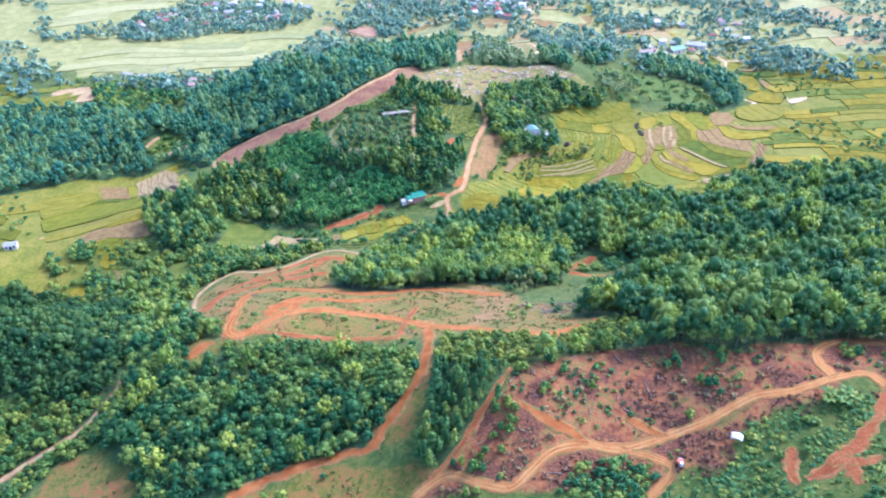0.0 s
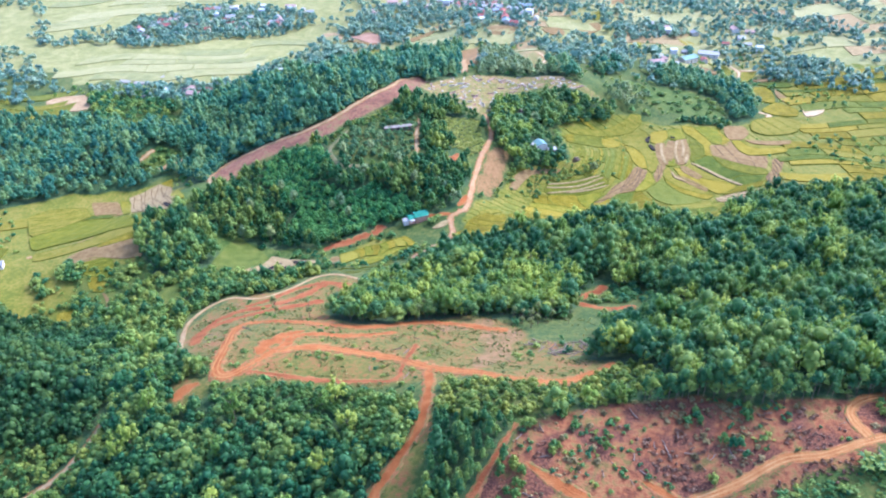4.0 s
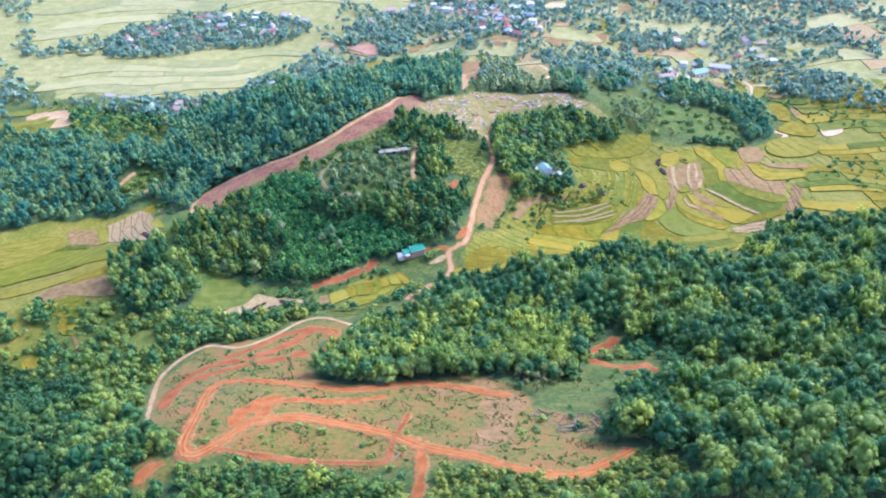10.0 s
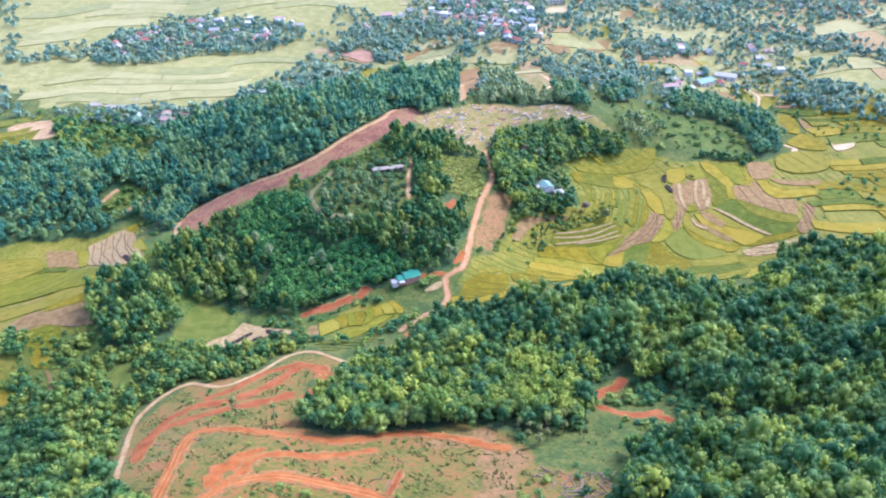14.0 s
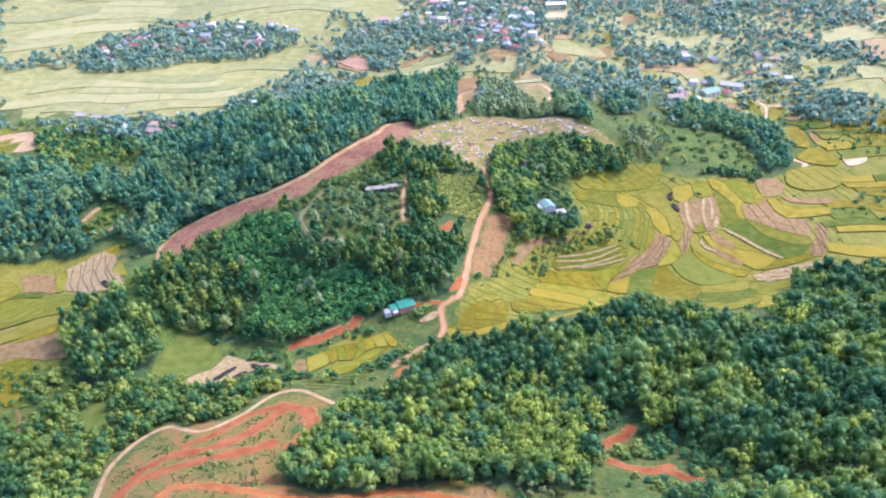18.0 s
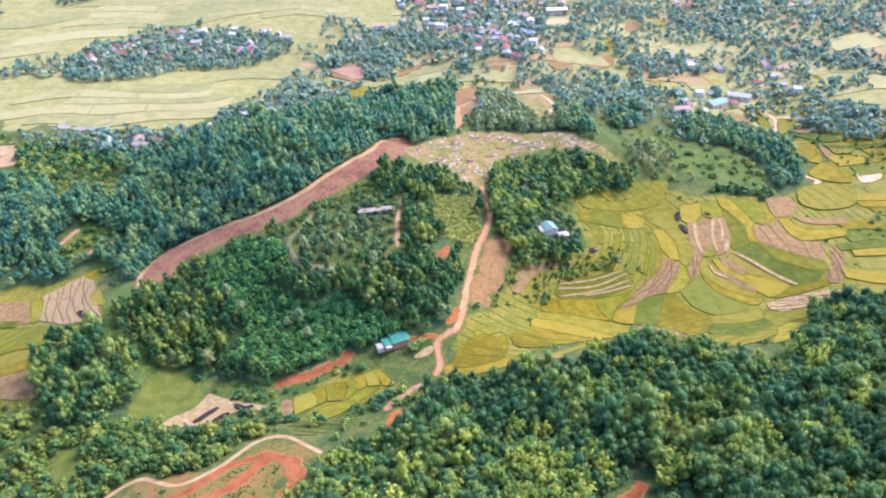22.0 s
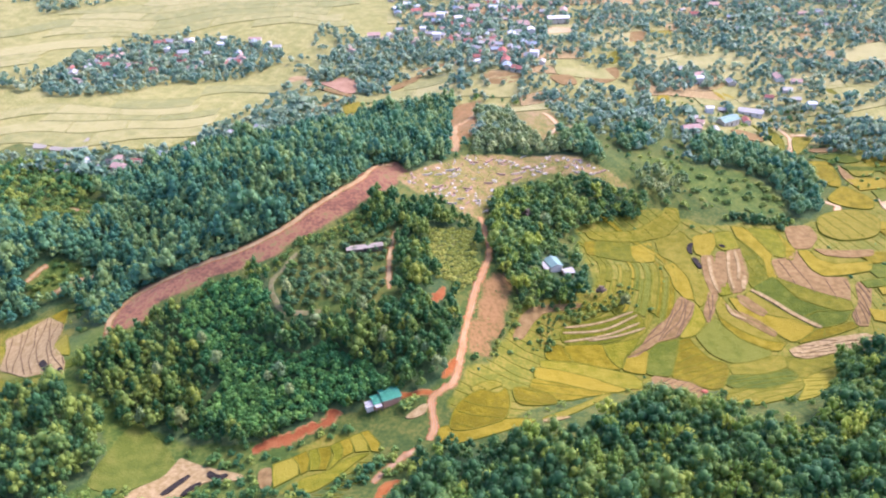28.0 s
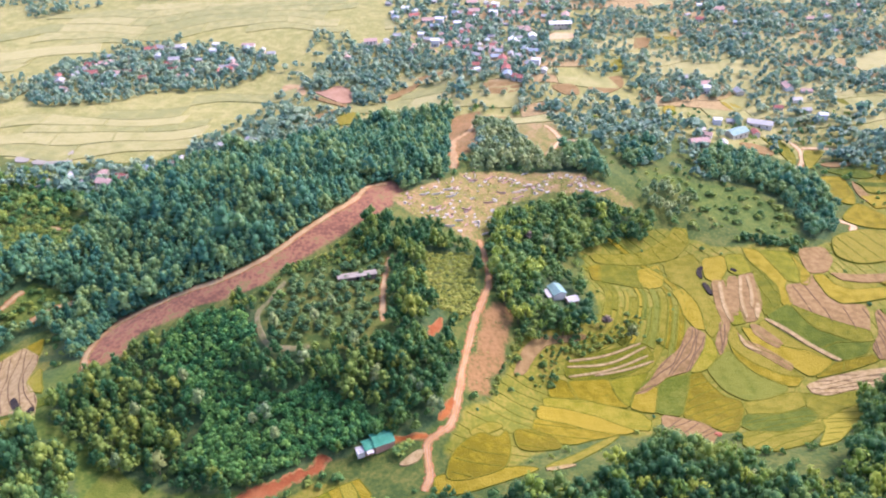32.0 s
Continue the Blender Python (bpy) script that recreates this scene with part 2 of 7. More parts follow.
F_MID_RIGHT = [(160, 816), (232, 833), (323, 839), (403, 823), (360, 739), (303, 756), (235, 778), (166, 757)]
F_TOP_MID = [(-46, 1022), (145, 1049), (122, 846), (88, 763), (36, 786), (8, 861), (-34, 897)]
F_VILLAGE_W = [(-306, 664), (-264, 655), (-219, 655), (-182, 661), (-142, 718), (-107, 759), (-53, 755), (-80, 698), (-140, 677), (-179, 649), (-200, 625), (-293, 639)]
F_MID_LOW = [(52, 758), (108, 782), (181, 745), (165, 658), (137, 617), (92, 671), (57, 705)]
EAST_FRINGE = [(169, 560), (185, 565), (199, 560), (220, 563), (205, 551), (183, 551)]
EAST_SLOPE = [(132, 625), (167, 618), (204, 621), (217, 589), (215, 567), (185, 567), (166, 577), (156, 600), (135, 609)]
EAST_CLUMP = [(130, 659), (149, 666), (145, 634), (128, 615), (121, 625)]
EAST_BAMBOO = [(128, 591), (140, 605), (147, 597), (161, 604), (162, 593), (146, 572), (131, 571), (129, 580)]
HILL_TREES = [(27, 724), (49, 714), (62, 653), (68, 622), (88, 621), (97, 604), (82, 599), (49, 605), (25, 597), (32, 627)]
PALE_HILL = [(38, 744), (85, 733), (90, 658), (76, 628), (65, 648), (53, 706)]
FORK_BRANCH = [(87, 658), (94, 660), (102, 660)]
RIGHT_LANE_B = [(270, 702), (284, 699), (297, 690)]
POND_LANE = [(246, 590), (253, 585), (250, 577), (255, 569)]
OPEN_WEST = [(-253, 583), (-243, 605), (-207, 602), (-192, 575), (-193, 536), (-217, 552), (-215, 516)]
OPEN_WEST_B = [(-207, 495), (-196, 510), (-176, 505), (-189, 486), (-203, 482)]
WEST_TRACK_C = [(-228, 591), (-214, 586), (-205, 587)]
BLUFF_A = [(-91, 303), (-81, 311), (-74, 321), (-66, 327), (-56, 329), (-49, 321), (-46, 309), (-49, 303)]
RED_FAN = [(-68, 236), (-66, 243), (-62, 250), (-55, 258)]
PALE_TOP = [(-8, 262), (0, 267), (18, 270), (22, 261), (17, 258), (4, 259)]
VALLEY_OPEN = [(-197, 370), (-173, 367), (-158, 354), (-162, 340), (-164, 325), (-186, 336), (-195, 356)]
VALLEY_OPEN_B = [(-146, 340), (-133, 344), (-129, 324), (-137, 320)]
FOREST_GLADE = [(58, 298), (64, 304), (74, 308), (83, 300), (92, 278), (106, 270), (126, 271), (126, 261), (101, 256), (82, 259), (65, 267), (55, 279)]
VALE_TERRACES = [(-57, 351), (-43, 351), (-33, 356), (-25, 369), (-16, 370), (-22, 356), (-34, 344), (-50, 340)]
P_HUT = (-244, 371)
PINK_TREES = [(85, 477), (54, 536)]
P_KNOLL = (64, 495)
P_SCHOOL = (128, 963)
P_SHED = (-30, 482)
P_MAST = (-122, 308)
P_CANOPY = (80, 151)
P_DIGGER = (64, 147)
P_ORANGE = (117, 408)
P_PALE = (-121, 408)
P_BANANA = (109, 158)
P_ROUND = (64, 537)


# ---- relief ----
RELIEF = []


def hill(x, y, sx, sy, turn, rise):
    RELIEF.append((x, y, sx, sy, radians(turn), rise))


hill(79, 154, 170, 170, 0, 58)
hill(-22, 569, 110, 50, 35, 31.9)
hill(-8, 351, 110, 50, 0, -7.6)
hill(-40, 465, 30, 60, 35, 8.8)
hill(140, 470, 50, 110, -35, 1.5)
hill(-151, 234, 60, 30, 0, 16.6)
hill(200, 200, 50, 110, -35, 28.9)
hill(-140, 568, 60, 30, 35, 19)
hill(-184, 473, 30, 60, -35, -14.3)
hill(65, 296, 28, 28, 0, -3.9)
hill(79, 807, 50, 110, -35, 10.8)
hill(75, 433, 60, 30, 0, -17.5)
hill(267, 692, 30, 60, 0, -8.4)
hill(148, 646, 30, 60, -35, 7)
hill(10, 494, 60, 30, -35, 11.7)
hill(-92, 377, 28, 28, 0, -6.3)
hill(-63, 633, 28, 28, 0, 8.2)
hill(-165, 833, 110, 50, -35, -7.1)
hill(-100, 0, 110, 50, -35, 24.8)
hill(22, 175, 28, 28, 0, 18.6)
hill(-180, 300, 60, 30, -35, -15.3)
hill(171, 451, 28, 28, 0, -7.6)
hill(-210, 515, 28, 28, 0, 11.9)
hill(48, 158, 28, 28, 0, -7.2)
hill(86, 194, 28, 28, 0, 17.5)
hill(-79, 222, 30, 60, 0, 10.8)
hill(168, 356, 60, 30, 0, 3.7)
hill(-68, 440, 28, 28, 0, 13.2)
hill(200, 100, 50, 110, -35, 30.3)
hill(-200, 230, 30, 60, -35, 21.8)
hill(-145, 445, 30, 60, -35, 10.1)
hill(-108, 423, 28, 28, 0, -9.3)
hill(-78, 783, 30, 60, 0, 6.3)
hill(-23, 820, 30, 60, 0, -4.9)
hill(56, 357, 28, 28, 0, 2.3)
hill(-184, 552, 30, 60, 35, -8.4)
hill(98, 580, 28, 28, 0, 14.9)
hill(114, 552, 28, 28, 0, -12)
hill(238, 537, 30, 60, -35, -4.6)
hill(-3, 429, 28, 28, 0, 14.5)
hill(-14, 399, 28, 28, 0, -7.7)
hill(-300, 300, 30, 60, -35, 13.9)
hill(300, 330, 60, 30, 0, 11.8)
hill(49, 596, 28, 28, 0, -7.3)
hill(27, 629, 28, 28, 0, 6)
hill(0, -80, 30, 60, 0, 13)
hill(-5, 210, 60, 30, -35, 6.2)
hill(138, 308, 60, 30, -35, 2.7)
hill(60, 740, 28, 28, 0, -7.4)
hill(125, 927, 28, 28, 0, -2.7)
hill(84, 690, 28, 28, 0, 6)


def height(x, y):
    """Ground level at arrays x, y."""
    z = np.full(np.shape(x), -4.0)
    for hx, hy, sx, sy, a, rise in RELIEF:
        u = (x - hx) * math.cos(a) + (y - hy) * math.sin(a)
        v = (y - hy) * math.cos(a) - (x - hx) * math.sin(a)
        z = z + rise * np.exp(-0.5 * ((u / sx) ** 2 + (v / sy) ** 2))
    far = np.clip((np.hypot(x, y - 450) - 900) / 1200, 0, 1)
    return z + far * 30 * (1 + np.sin(x / 260.0) * np.cos(y / 310.0))


def level(x, y):
    return float(height(np.array([float(x)]), np.array([float(y)]))[0])


def inside(poly, x, y):
    hit = np.zeros(np.shape(x), bool)
    for (x0, y0), (x1, y1) in zip(poly, poly[1:] + poly[:1]):
        if y0 != y1:
            hit ^= ((y0 > y) != (y1 > y)) & (x < (x1 - x0) * (y - y0) / (y1 - y0) + x0)
    return hit


def beside(line, x, y):
    """Distance from arrays x, y to a polyline."""
    best = np.full(np.shape(x), 1e9)
    for (x0, y0), (x1, y1) in zip(line, line[1:]):
        dx, dy = x1 - x0, y1 - y0
        s = np.clip(((x - x0) * dx + (y - y0) * dy) / max(dx * dx + dy * dy, 1e-6), 0, 1)
        best = np.minimum(best, np.hypot(x - x0 - s * dx, y - y0 - s * dy))
    return best


def wave(x, y, size, seed=0.0):
    """A cheap smooth noise in -1..1."""
    a, b = x / size + seed * 1.7, y / size - seed * 2.3
    return (np.sin(a * 2.1 + 1.3 * np.sin(b * 1.7 + seed)) + np.sin(b * 2.6 + 1.1 * np.sin(a * 1.9 - seed)) + np.sin((a + b) * 1.7 + seed * 3)) / 3


def curve(points, step=1.5):
    """A smooth line through the points, sampled about every step metres."""
    p = [Vector((a, b, 0)) for a, b in points]
    p = [p[0] * 2 - p[1]] + p + [p[-1] * 2 - p[-2]]
    out = []
    for i in range(1, len(p) - 2):
        n = max(2, int((p[i + 1] - p[i]).length / step))
        for k in range(n):
            t = k / n
            q = 0.5 * (2 * p[i] + (p[i + 1] - p[i - 1]) * t + (2 * p[i - 1] - 5 * p[i] + 4 * p[i + 1] - p[i + 2]) * t * t + (3 * p[i] - p[i - 1] - 3 * p[i + 1] + p[i + 2]) * t ** 3)
            out.append((q.x, q.y))
    out.append((p[-2].x, p[-2].y))
    return out


# ---- materials ----
def material(name, colours, size=1.0, rough=0.9, bump=0.3, fine=8.0, metal=0.0, random_from="", spec=0.06, sheen=0.0):
    """Two scales of noise over a ramp of colours. size: metres of the large variation."""
    m = bpy.data.materials.new(name)
    m.use_nodes = True
    nt = m.node_tree
    bsdf = nt.nodes["Principled BSDF"]
    geo = nt.nodes.new("ShaderNodeNewGeometry")
    big, small = nt.nodes.new("ShaderNodeTexNoise"), nt.nodes.new("ShaderNodeTexNoise")
    big.inputs["Scale"].default_value, small.inputs["Scale"].default_value = 1.0 / size, fine / size
    big.inputs["Detail"].default_value = small.inputs["Detail"].default_value = 3
    for n in (big, small):
        nt.links.new(geo.outputs["Position"], n.inputs["Vector"])
    mix = nt.nodes.new("ShaderNodeMath")
    mix.operation = "MULTIPLY_ADD"
    nt.links.new(small.outputs["Fac"], mix.inputs[0])
    mix.inputs[1].default_value = 0.55
    nt.links.new(big.outputs["Fac"], mix.inputs[2])
    value = mix.outputs[0]
    if random_from:
        add = nt.nodes.new("ShaderNodeMath")
        add.operation = "MULTIPLY_ADD"
        if random_from == "object":
            info = nt.nodes.new("ShaderNodeObjectInfo")
            nt.links.new(info.outputs["Random"], add.inputs[0])
        else:
            nt.links.new(geo.outputs["Random Per Island"], add.inputs[0])
        add.inputs[1].default_value = 0.5
        nt.links.new(value, add.inputs[2])
        sub = nt.nodes.new("ShaderNodeMath")
        sub.operation = "SUBTRACT"
        sub.inputs[1].default_value = 0.25
        nt.links.new(add.outputs[0], sub.inputs[0])
        value = sub.outputs[0]
    ramp = nt.nodes.new("ShaderNodeValToRGB")
    els = ramp.color_ramp.elements
    lo, hi = 0.5, 1.05
    els[0].position, els[1].position = lo, hi - 0.05
    els[0].color, els[1].color = (*colours[0], 1), (*colours[-1], 1)
    for k, c in enumerate(colours[1:-1], 1):
        e = els.new(lo + (hi - 0.05 - lo) * k / (len(colours) - 1))
        e.color = (*c, 1)
    nt.links.new(value, ramp.inputs[0])
    nt.links.new(ramp.outputs[0], bsdf.inputs["Base Color"])
    bsdf.inputs["Roughness"].default_value = rough
    bsdf.inputs["Metallic"].default_value = metal
    bsdf.inputs["Specular IOR Level"].default_value = spec
    bsdf.inputs["Sheen Weight"].default_value = sheen
    if bump:
        b = nt.nodes.new("ShaderNodeBump")
        b.inputs["Strength"].default_value = bump
        b.inputs["Distance"].default_value = size / fine
        nt.links.new(small.outputs["Fac"], b.inputs["Height"])
        nt.links.new(b.outputs[0], bsdf.inputs["Normal"])
    return m


def leaf_material(name, dark, mid, light, spread=0.86, gloss=0.2, fuzz=0.05):
    """Foliage: each leaf clump and each tree differs a little."""
    m = bpy.data.materials.new(name)
    m.use_nodes = True
    nt = m.node_tree
    bsdf = nt.nodes["Principled BSDF"]
    geo = nt.nodes.new("ShaderNodeNewGeometry")
    tint = nt.nodes.new("ShaderNodeAttribute")
    tint.attribute_name = "tint"
    info = nt.nodes.new("ShaderNodeObjectInfo")
    whole = nt.nodes.new("ShaderNodeMath")
    whole.operation = "ADD"
    nt.links.new(tint.outputs["Fac"], whole.inputs[0])
    nt.links.new(info.outputs["Random"], whole.inputs[1])
    wrap = nt.nodes.new("ShaderNodeMath")
    wrap.operation = "FRACT"
    nt.links.new(whole.outputs[0], wrap.inputs[0])
    one = nt.nodes.new("ShaderNodeMath")
    one.operation = "MULTIPLY_ADD"
    nt.links.new(wrap.outputs[0], one.inputs[0])
    one.inputs[1].default_value = spread
    two = nt.nodes.new("ShaderNodeMath")
    two.operation = "MULTIPLY"
    nt.links.new(geo.outputs["Random Per Island"], two.inputs[0])
    two.inputs[1].default_value = 1.0 - spread
    nt.links.new(two.outputs[0], one.inputs[2])
    mottle = nt.nodes.new("ShaderNodeTexNoise")
    mottle.inputs["Scale"].default_value, mottle.inputs["Detail"].default_value = 1.3, 4
    nt.links.new(geo.outputs["Position"], mottle.inputs["Vector"])
    shift = nt.nodes.new("ShaderNodeMath")
    shift.operation = "MULTIPLY_ADD"
    nt.links.new(mottle.outputs["Fac"], shift.inputs[0])
    shift.inputs[1].default_value = 0.7
    nt.links.new(one.outputs[0], shift.inputs[2])
    centre = nt.nodes.new("ShaderNodeMath")
    centre.operation = "SUBTRACT"
    nt.links.new(shift.outputs[0], centre.inputs[0])
    centre.inputs[1].default_value = 0.35
    relief = nt.nodes.new("ShaderNodeBump")
    relief.inputs["Strength"].default_value, relief.inputs["Distance"].default_value = 0.8, 0.5
    nt.links.new(mottle.outputs["Fac"], relief.inputs["Height"])
    nt.links.new(relief.outputs[0], bsdf.inputs["Normal"])
    ramp = nt.nodes.new("ShaderNodeValToRGB")
    els = ramp.color_ramp.elements
    els[0].position, els[0].color = 0.1, (*dark, 1)
    els[1].position, els[1].color = 0.92, (*light, 1)
    e = els.new(0.5)
    e.color = (*mid, 1)
    nt.links.new(centre.outputs[0], ramp.inputs[0])
    nt.links.new(ramp.outputs[0], bsdf.inputs["Base Color"])
    bsdf.inputs["Roughness"].default_value = 0.5
    bsdf.inputs["Specular IOR Level"].default_value = gloss
    bsdf.inputs["Sheen Weight"].default_value, bsdf.inputs["Sheen Roughness"].default_value = fuzz, 0.5
    thin = nt.nodes.new("ShaderNodeBsdfTranslucent")
    nt.links.new(ramp.outputs[0], thin.inputs["Color"])
    both = nt.nodes.new("ShaderNodeMixShader")
    both.inputs[0].default_value = 0.38
    nt.links.new(bsdf.outputs[0], both.inputs[1])
    nt.links.new(thin.outputs[0], both.inputs[2])
    nt.links.new(both.outputs[0], nt.nodes["Material Output"].inputs["Surface"])
    return m


SOIL = material("red_soil", [(0.155, 0.045, 0.017), (0.224, 0.070, 0.025), (0.275, 0.107, 0.041)], 6, 0.95, 0.5, 9)
PALE_DIRT = material("pale_dirt", [(0.231, 0.149, 0.070), (0.308, 0.209, 0.106), (0.363, 0.27, 0.146)], 5, 0.95, 0.3, 8)
ORANGE_DIRT = material("orange_dirt", [(0.189, 0.055, 0.016), (0.254, 0.085, 0.024), (0.303, 0.125, 0.040)], 4, 0.95, 0.5, 9)
TAN_DIRT = material("tan_orange_dirt", [(0.225, 0.084, 0.023), (0.297, 0.125, 0.038), (0.342, 0.167, 0.059)], 5, 0.95, 0.5, 9)
RUT = material("wheel_worn_dirt", [(0.285, 0.126, 0.041), (0.340, 0.171, 0.061), (0.386, 0.225, 0.089)], 4, 0.95, 0.4, 9)
VERGE = material("weedy_verge", [(0.075, 0.10, 0.025), (0.14, 0.12, 0.035), (0.25, 0.11, 0.045), (0.32, 0.13, 0.055)], 1.6, 0.95, 0.6, 5)
FARM_DIRT = material("light_orange_dirt", [(0.23, 0.135, 0.07), (0.29, 0.18, 0.10), (0.35, 0.235, 0.14)], 5, 0.95, 0.4, 9)
# Rice of the far plains, base colour lightened in place of haze.
RICE_HAZED = material("haze_paled_rice", [(0.16, 0.165, 0.045), (0.212, 0.202, 0.06), (0.268, 0.246, 0.09)], 8, 0.95, 0.6, 9, random_from="object", spec=0.12, sheen=0.1)
CONCRETE = material("pale_gravel", [(0.310, 0.218, 0.113), (0.390, 0.286, 0.160), (0.460, 0.349, 0.210)], 5, 0.9, 0.3, 8)
GRASS_PATH = material("dry_grass_path", [(0.10, 0.115, 0.04), (0.155, 0.145, 0.065), (0.21, 0.175, 0.10)], 3, 0.95, 0.4, 8)
BARK = material("bark", [(0.10, 0.075, 0.05), (0.2, 0.15, 0.11)], 1.0, 0.9, 0.4)
RICE_GREEN = material("green_rice", [(0.08, 0.09, 0.005), (0.128, 0.122, 0.008), (0.178, 0.152, 0.018)], 5, 0.95, 0.9, 7, random_from="object", spec=0.08, sheen=0.03)
RICE_RIPE = material("ripe_rice", [(0.112, 0.094, 0.003), (0.167, 0.133, 0.005), (0.223, 0.174, 0.015)], 5, 0.95, 0.9, 7, random_from="object", spec=0.08, sheen=0.03)
RICE_DEEP = material("deep_green_rice", [(0.052, 0.075, 0.006), (0.083, 0.105, 0.009), (0.125, 0.135, 0.018)], 5, 0.95, 0.9, 7, random_from="object", spec=0.08, sheen=0.03)
RICE_YOUNG = material("bright_green_rice", [(0.105, 0.115, 0.005), (0.16, 0.15, 0.009), (0.215, 0.185, 0.02)], 5, 0.95, 0.9, 7, random_from="object", spec=0.08, sheen=0.03)
# Red soil of one distant field, desaturated to paint in the haze.
HAZED_SOIL = material("haze_faded_soil", [(0.22, 0.125, 0.075), (0.27, 0.16, 0.10), (0.31, 0.195, 0.13)], 6, 0.95, 0.5, 9)
STUBBLE = material("harvested_stubble", [(0.130, 0.086, 0.031), (0.185, 0.120, 0.048), (0.240, 0.162, 0.072)], 3, 0.95, 0.6, 10)
MEADOW = material("meadow_grass", [(0.058, 0.082, 0.012), (0.088, 0.112, 0.016), (0.128, 0.138, 0.026)], 6, 0.95, 0.8, 9, spec=0.08, sheen=0.03)
STRAW = material("cut_straw", [(0.180, 0.124, 0.052), (0.255, 0.185, 0.084), (0.330, 0.252, 0.128)], 2, 0.95, 0.6, 9)
# Dark green stand, leaf colour lowered further for the shadow lying on it.
SHADOWED_LEAF = leaf_material("shadow_darkened_plantation_leaves", (0.018, 0.072, 0.024), (0.037, 0.106, 0.027), (0.11, 0.18, 0.036))
TREE_LEAF = leaf_material("forest_leaves", (0.04, 0.128, 0.046), (0.09, 0.2, 0.055), (0.26, 0.335, 0.06))
# Ridge and outer hills: lighter, bluer base colour stands in for haze.
RIDGE_HAZE_LEAF = leaf_material("haze_blued_leaves", (0.045, 0.175, 0.11), (0.10, 0.255, 0.115), (0.24, 0.345, 0.11), gloss=0.3, fuzz=0.06)
DEEP_LEAF = leaf_material("deep_green_plantation_leaves", (0.028, 0.118, 0.043), (0.066, 0.172, 0.046), (0.205, 0.28, 0.052))
YOUNG_LEAF = leaf_material("young_plantation_leaves", (0.045, 0.18, 0.058), (0.085, 0.25, 0.062), (0.18, 0.345, 0.075))
# Distant trees: haze is put into the leaf colour and the sheen.
HAZE_LEAF = leaf_material("haze_paled_leaves", (0.09, 0.21, 0.145), (0.155, 0.285, 0.175), (0.28, 0.365, 0.19), gloss=0.5, fuzz=0.35)
BAMBOO_LEAF = leaf_material("bamboo_leaves", (0.13, 0.235, 0.04), (0.23, 0.325, 0.046), (0.37, 0.43, 0.062))
SHRUB_LEAF = leaf_material("shrub_leaves", (0.042, 0.155, 0.062), (0.105, 0.23, 0.055), (0.29, 0.35, 0.06))
ORCHARD_LEAF = leaf_material("orchard_leaves", (0.05, 0.13, 0.055), (0.10, 0.20, 0.065), (0.20, 0.28, 0.085))
ROOF_TEAL = material("teal_sheet_roof", [(0.028, 0.155, 0.095), (0.045, 0.205, 0.13), (0.07, 0.255, 0.165)], 3, 0.6, 0.1)
WALL_PALE = material("pale_plaster", [(0.55, 0.50, 0.44), (0.68, 0.63, 0.56)], 3, 0.9, 0.1)


# ---- mesh helpers ----
def mesh_of(name, verts, faces, mats, smooth=False, index=None):
    me = bpy.data.meshes.new(name)
    me.from_pydata([tuple(v) for v in verts], [], [tuple(f) for f in faces])
    for m in mats:
        me.materials.append(m)
    if index is not None:
        me.polygons.foreach_set("material_index", np.asarray(index, dtype=np.int32))
    if smooth:
        me.polygons.foreach_set("use_smooth", np.ones(len(me.polygons), dtype=bool))
    me.update()
    return me


def quick_mesh(name, v, f, mats, tint=None):
    """A mesh from numpy arrays of vertices and equal-sized faces."""
    me = bpy.data.meshes.new(name)
    k = f.shape[1]
    me.vertices.add(len(v))
    me.vertices.foreach_set("co", v.astype(np.float32).ravel())
    me.loops.add(f.size)
    me.loops.foreach_set("vertex_index", f.astype(np.int32).ravel())
    me.polygons.add(len(f))
    me.polygons.foreach_set("loop_start", np.arange(0, f.size, k, dtype=np.int32))
    for m in mats:
        me.materials.append(m)
    if tint is not None:
        me.attributes.new("tint", "FLOAT", "POINT").data.foreach_set("value", tint.astype(np.float32))
    me.update(calc_edges=True)
    return me


def part(name, me, parent, label="", at=None):
    ob = new(name, me)
    ob.parent = parent
    if at is not None:
        ob.matrix_basis = at
    return tagged(ob, label)


# ---- ground ----
def spread(lo, hi, step, outer):
    mid = list(np.arange(lo, hi + 0.01, step))
    gap, a = step, []
    x = hi
    while x < outer:
        gap *= 1.22
        x += gap
        a.append(x)
    gap, b = step, []
    x = lo
    while x > -outer:
        gap *= 1.22
        x -= gap
        b.append(x)
    return np.array(b[::-1] + mid + a)


gx, gy = spread(-330, 330, 2.5, 3000), spread(110, 760, 2.5, 3400)
X, Y = np.meshgrid(gx, gy)
Zg = height(X, Y)
nx, ny = len(gx), len(gy)
ids = np.arange(nx * ny).reshape(ny, nx)
quads = np.stack([ids[:-1, :-1], ids[:-1, 1:], ids[1:, 1:], ids[1:, :-1]], -1).reshape(-1, 4)


def mask(polys, wobble=3.0):
    out = np.zeros(X.shape)
    dx, dy = wave(X, Y, 9, 1.0) * wobble, wave(X, Y, 9, 4.0) * wobble
    for p in polys:
        out = np.maximum(out, inside(p, X + dx, Y + dy))
    soft = out.copy()
    soft[1:-1, 1:-1] = (out[1:-1, 1:-1] * 2 + out[:-2, 1:-1] + out[2:, 1:-1] + out[1:-1, :-2] + out[1:-1, 2:]) / 6
    return soft


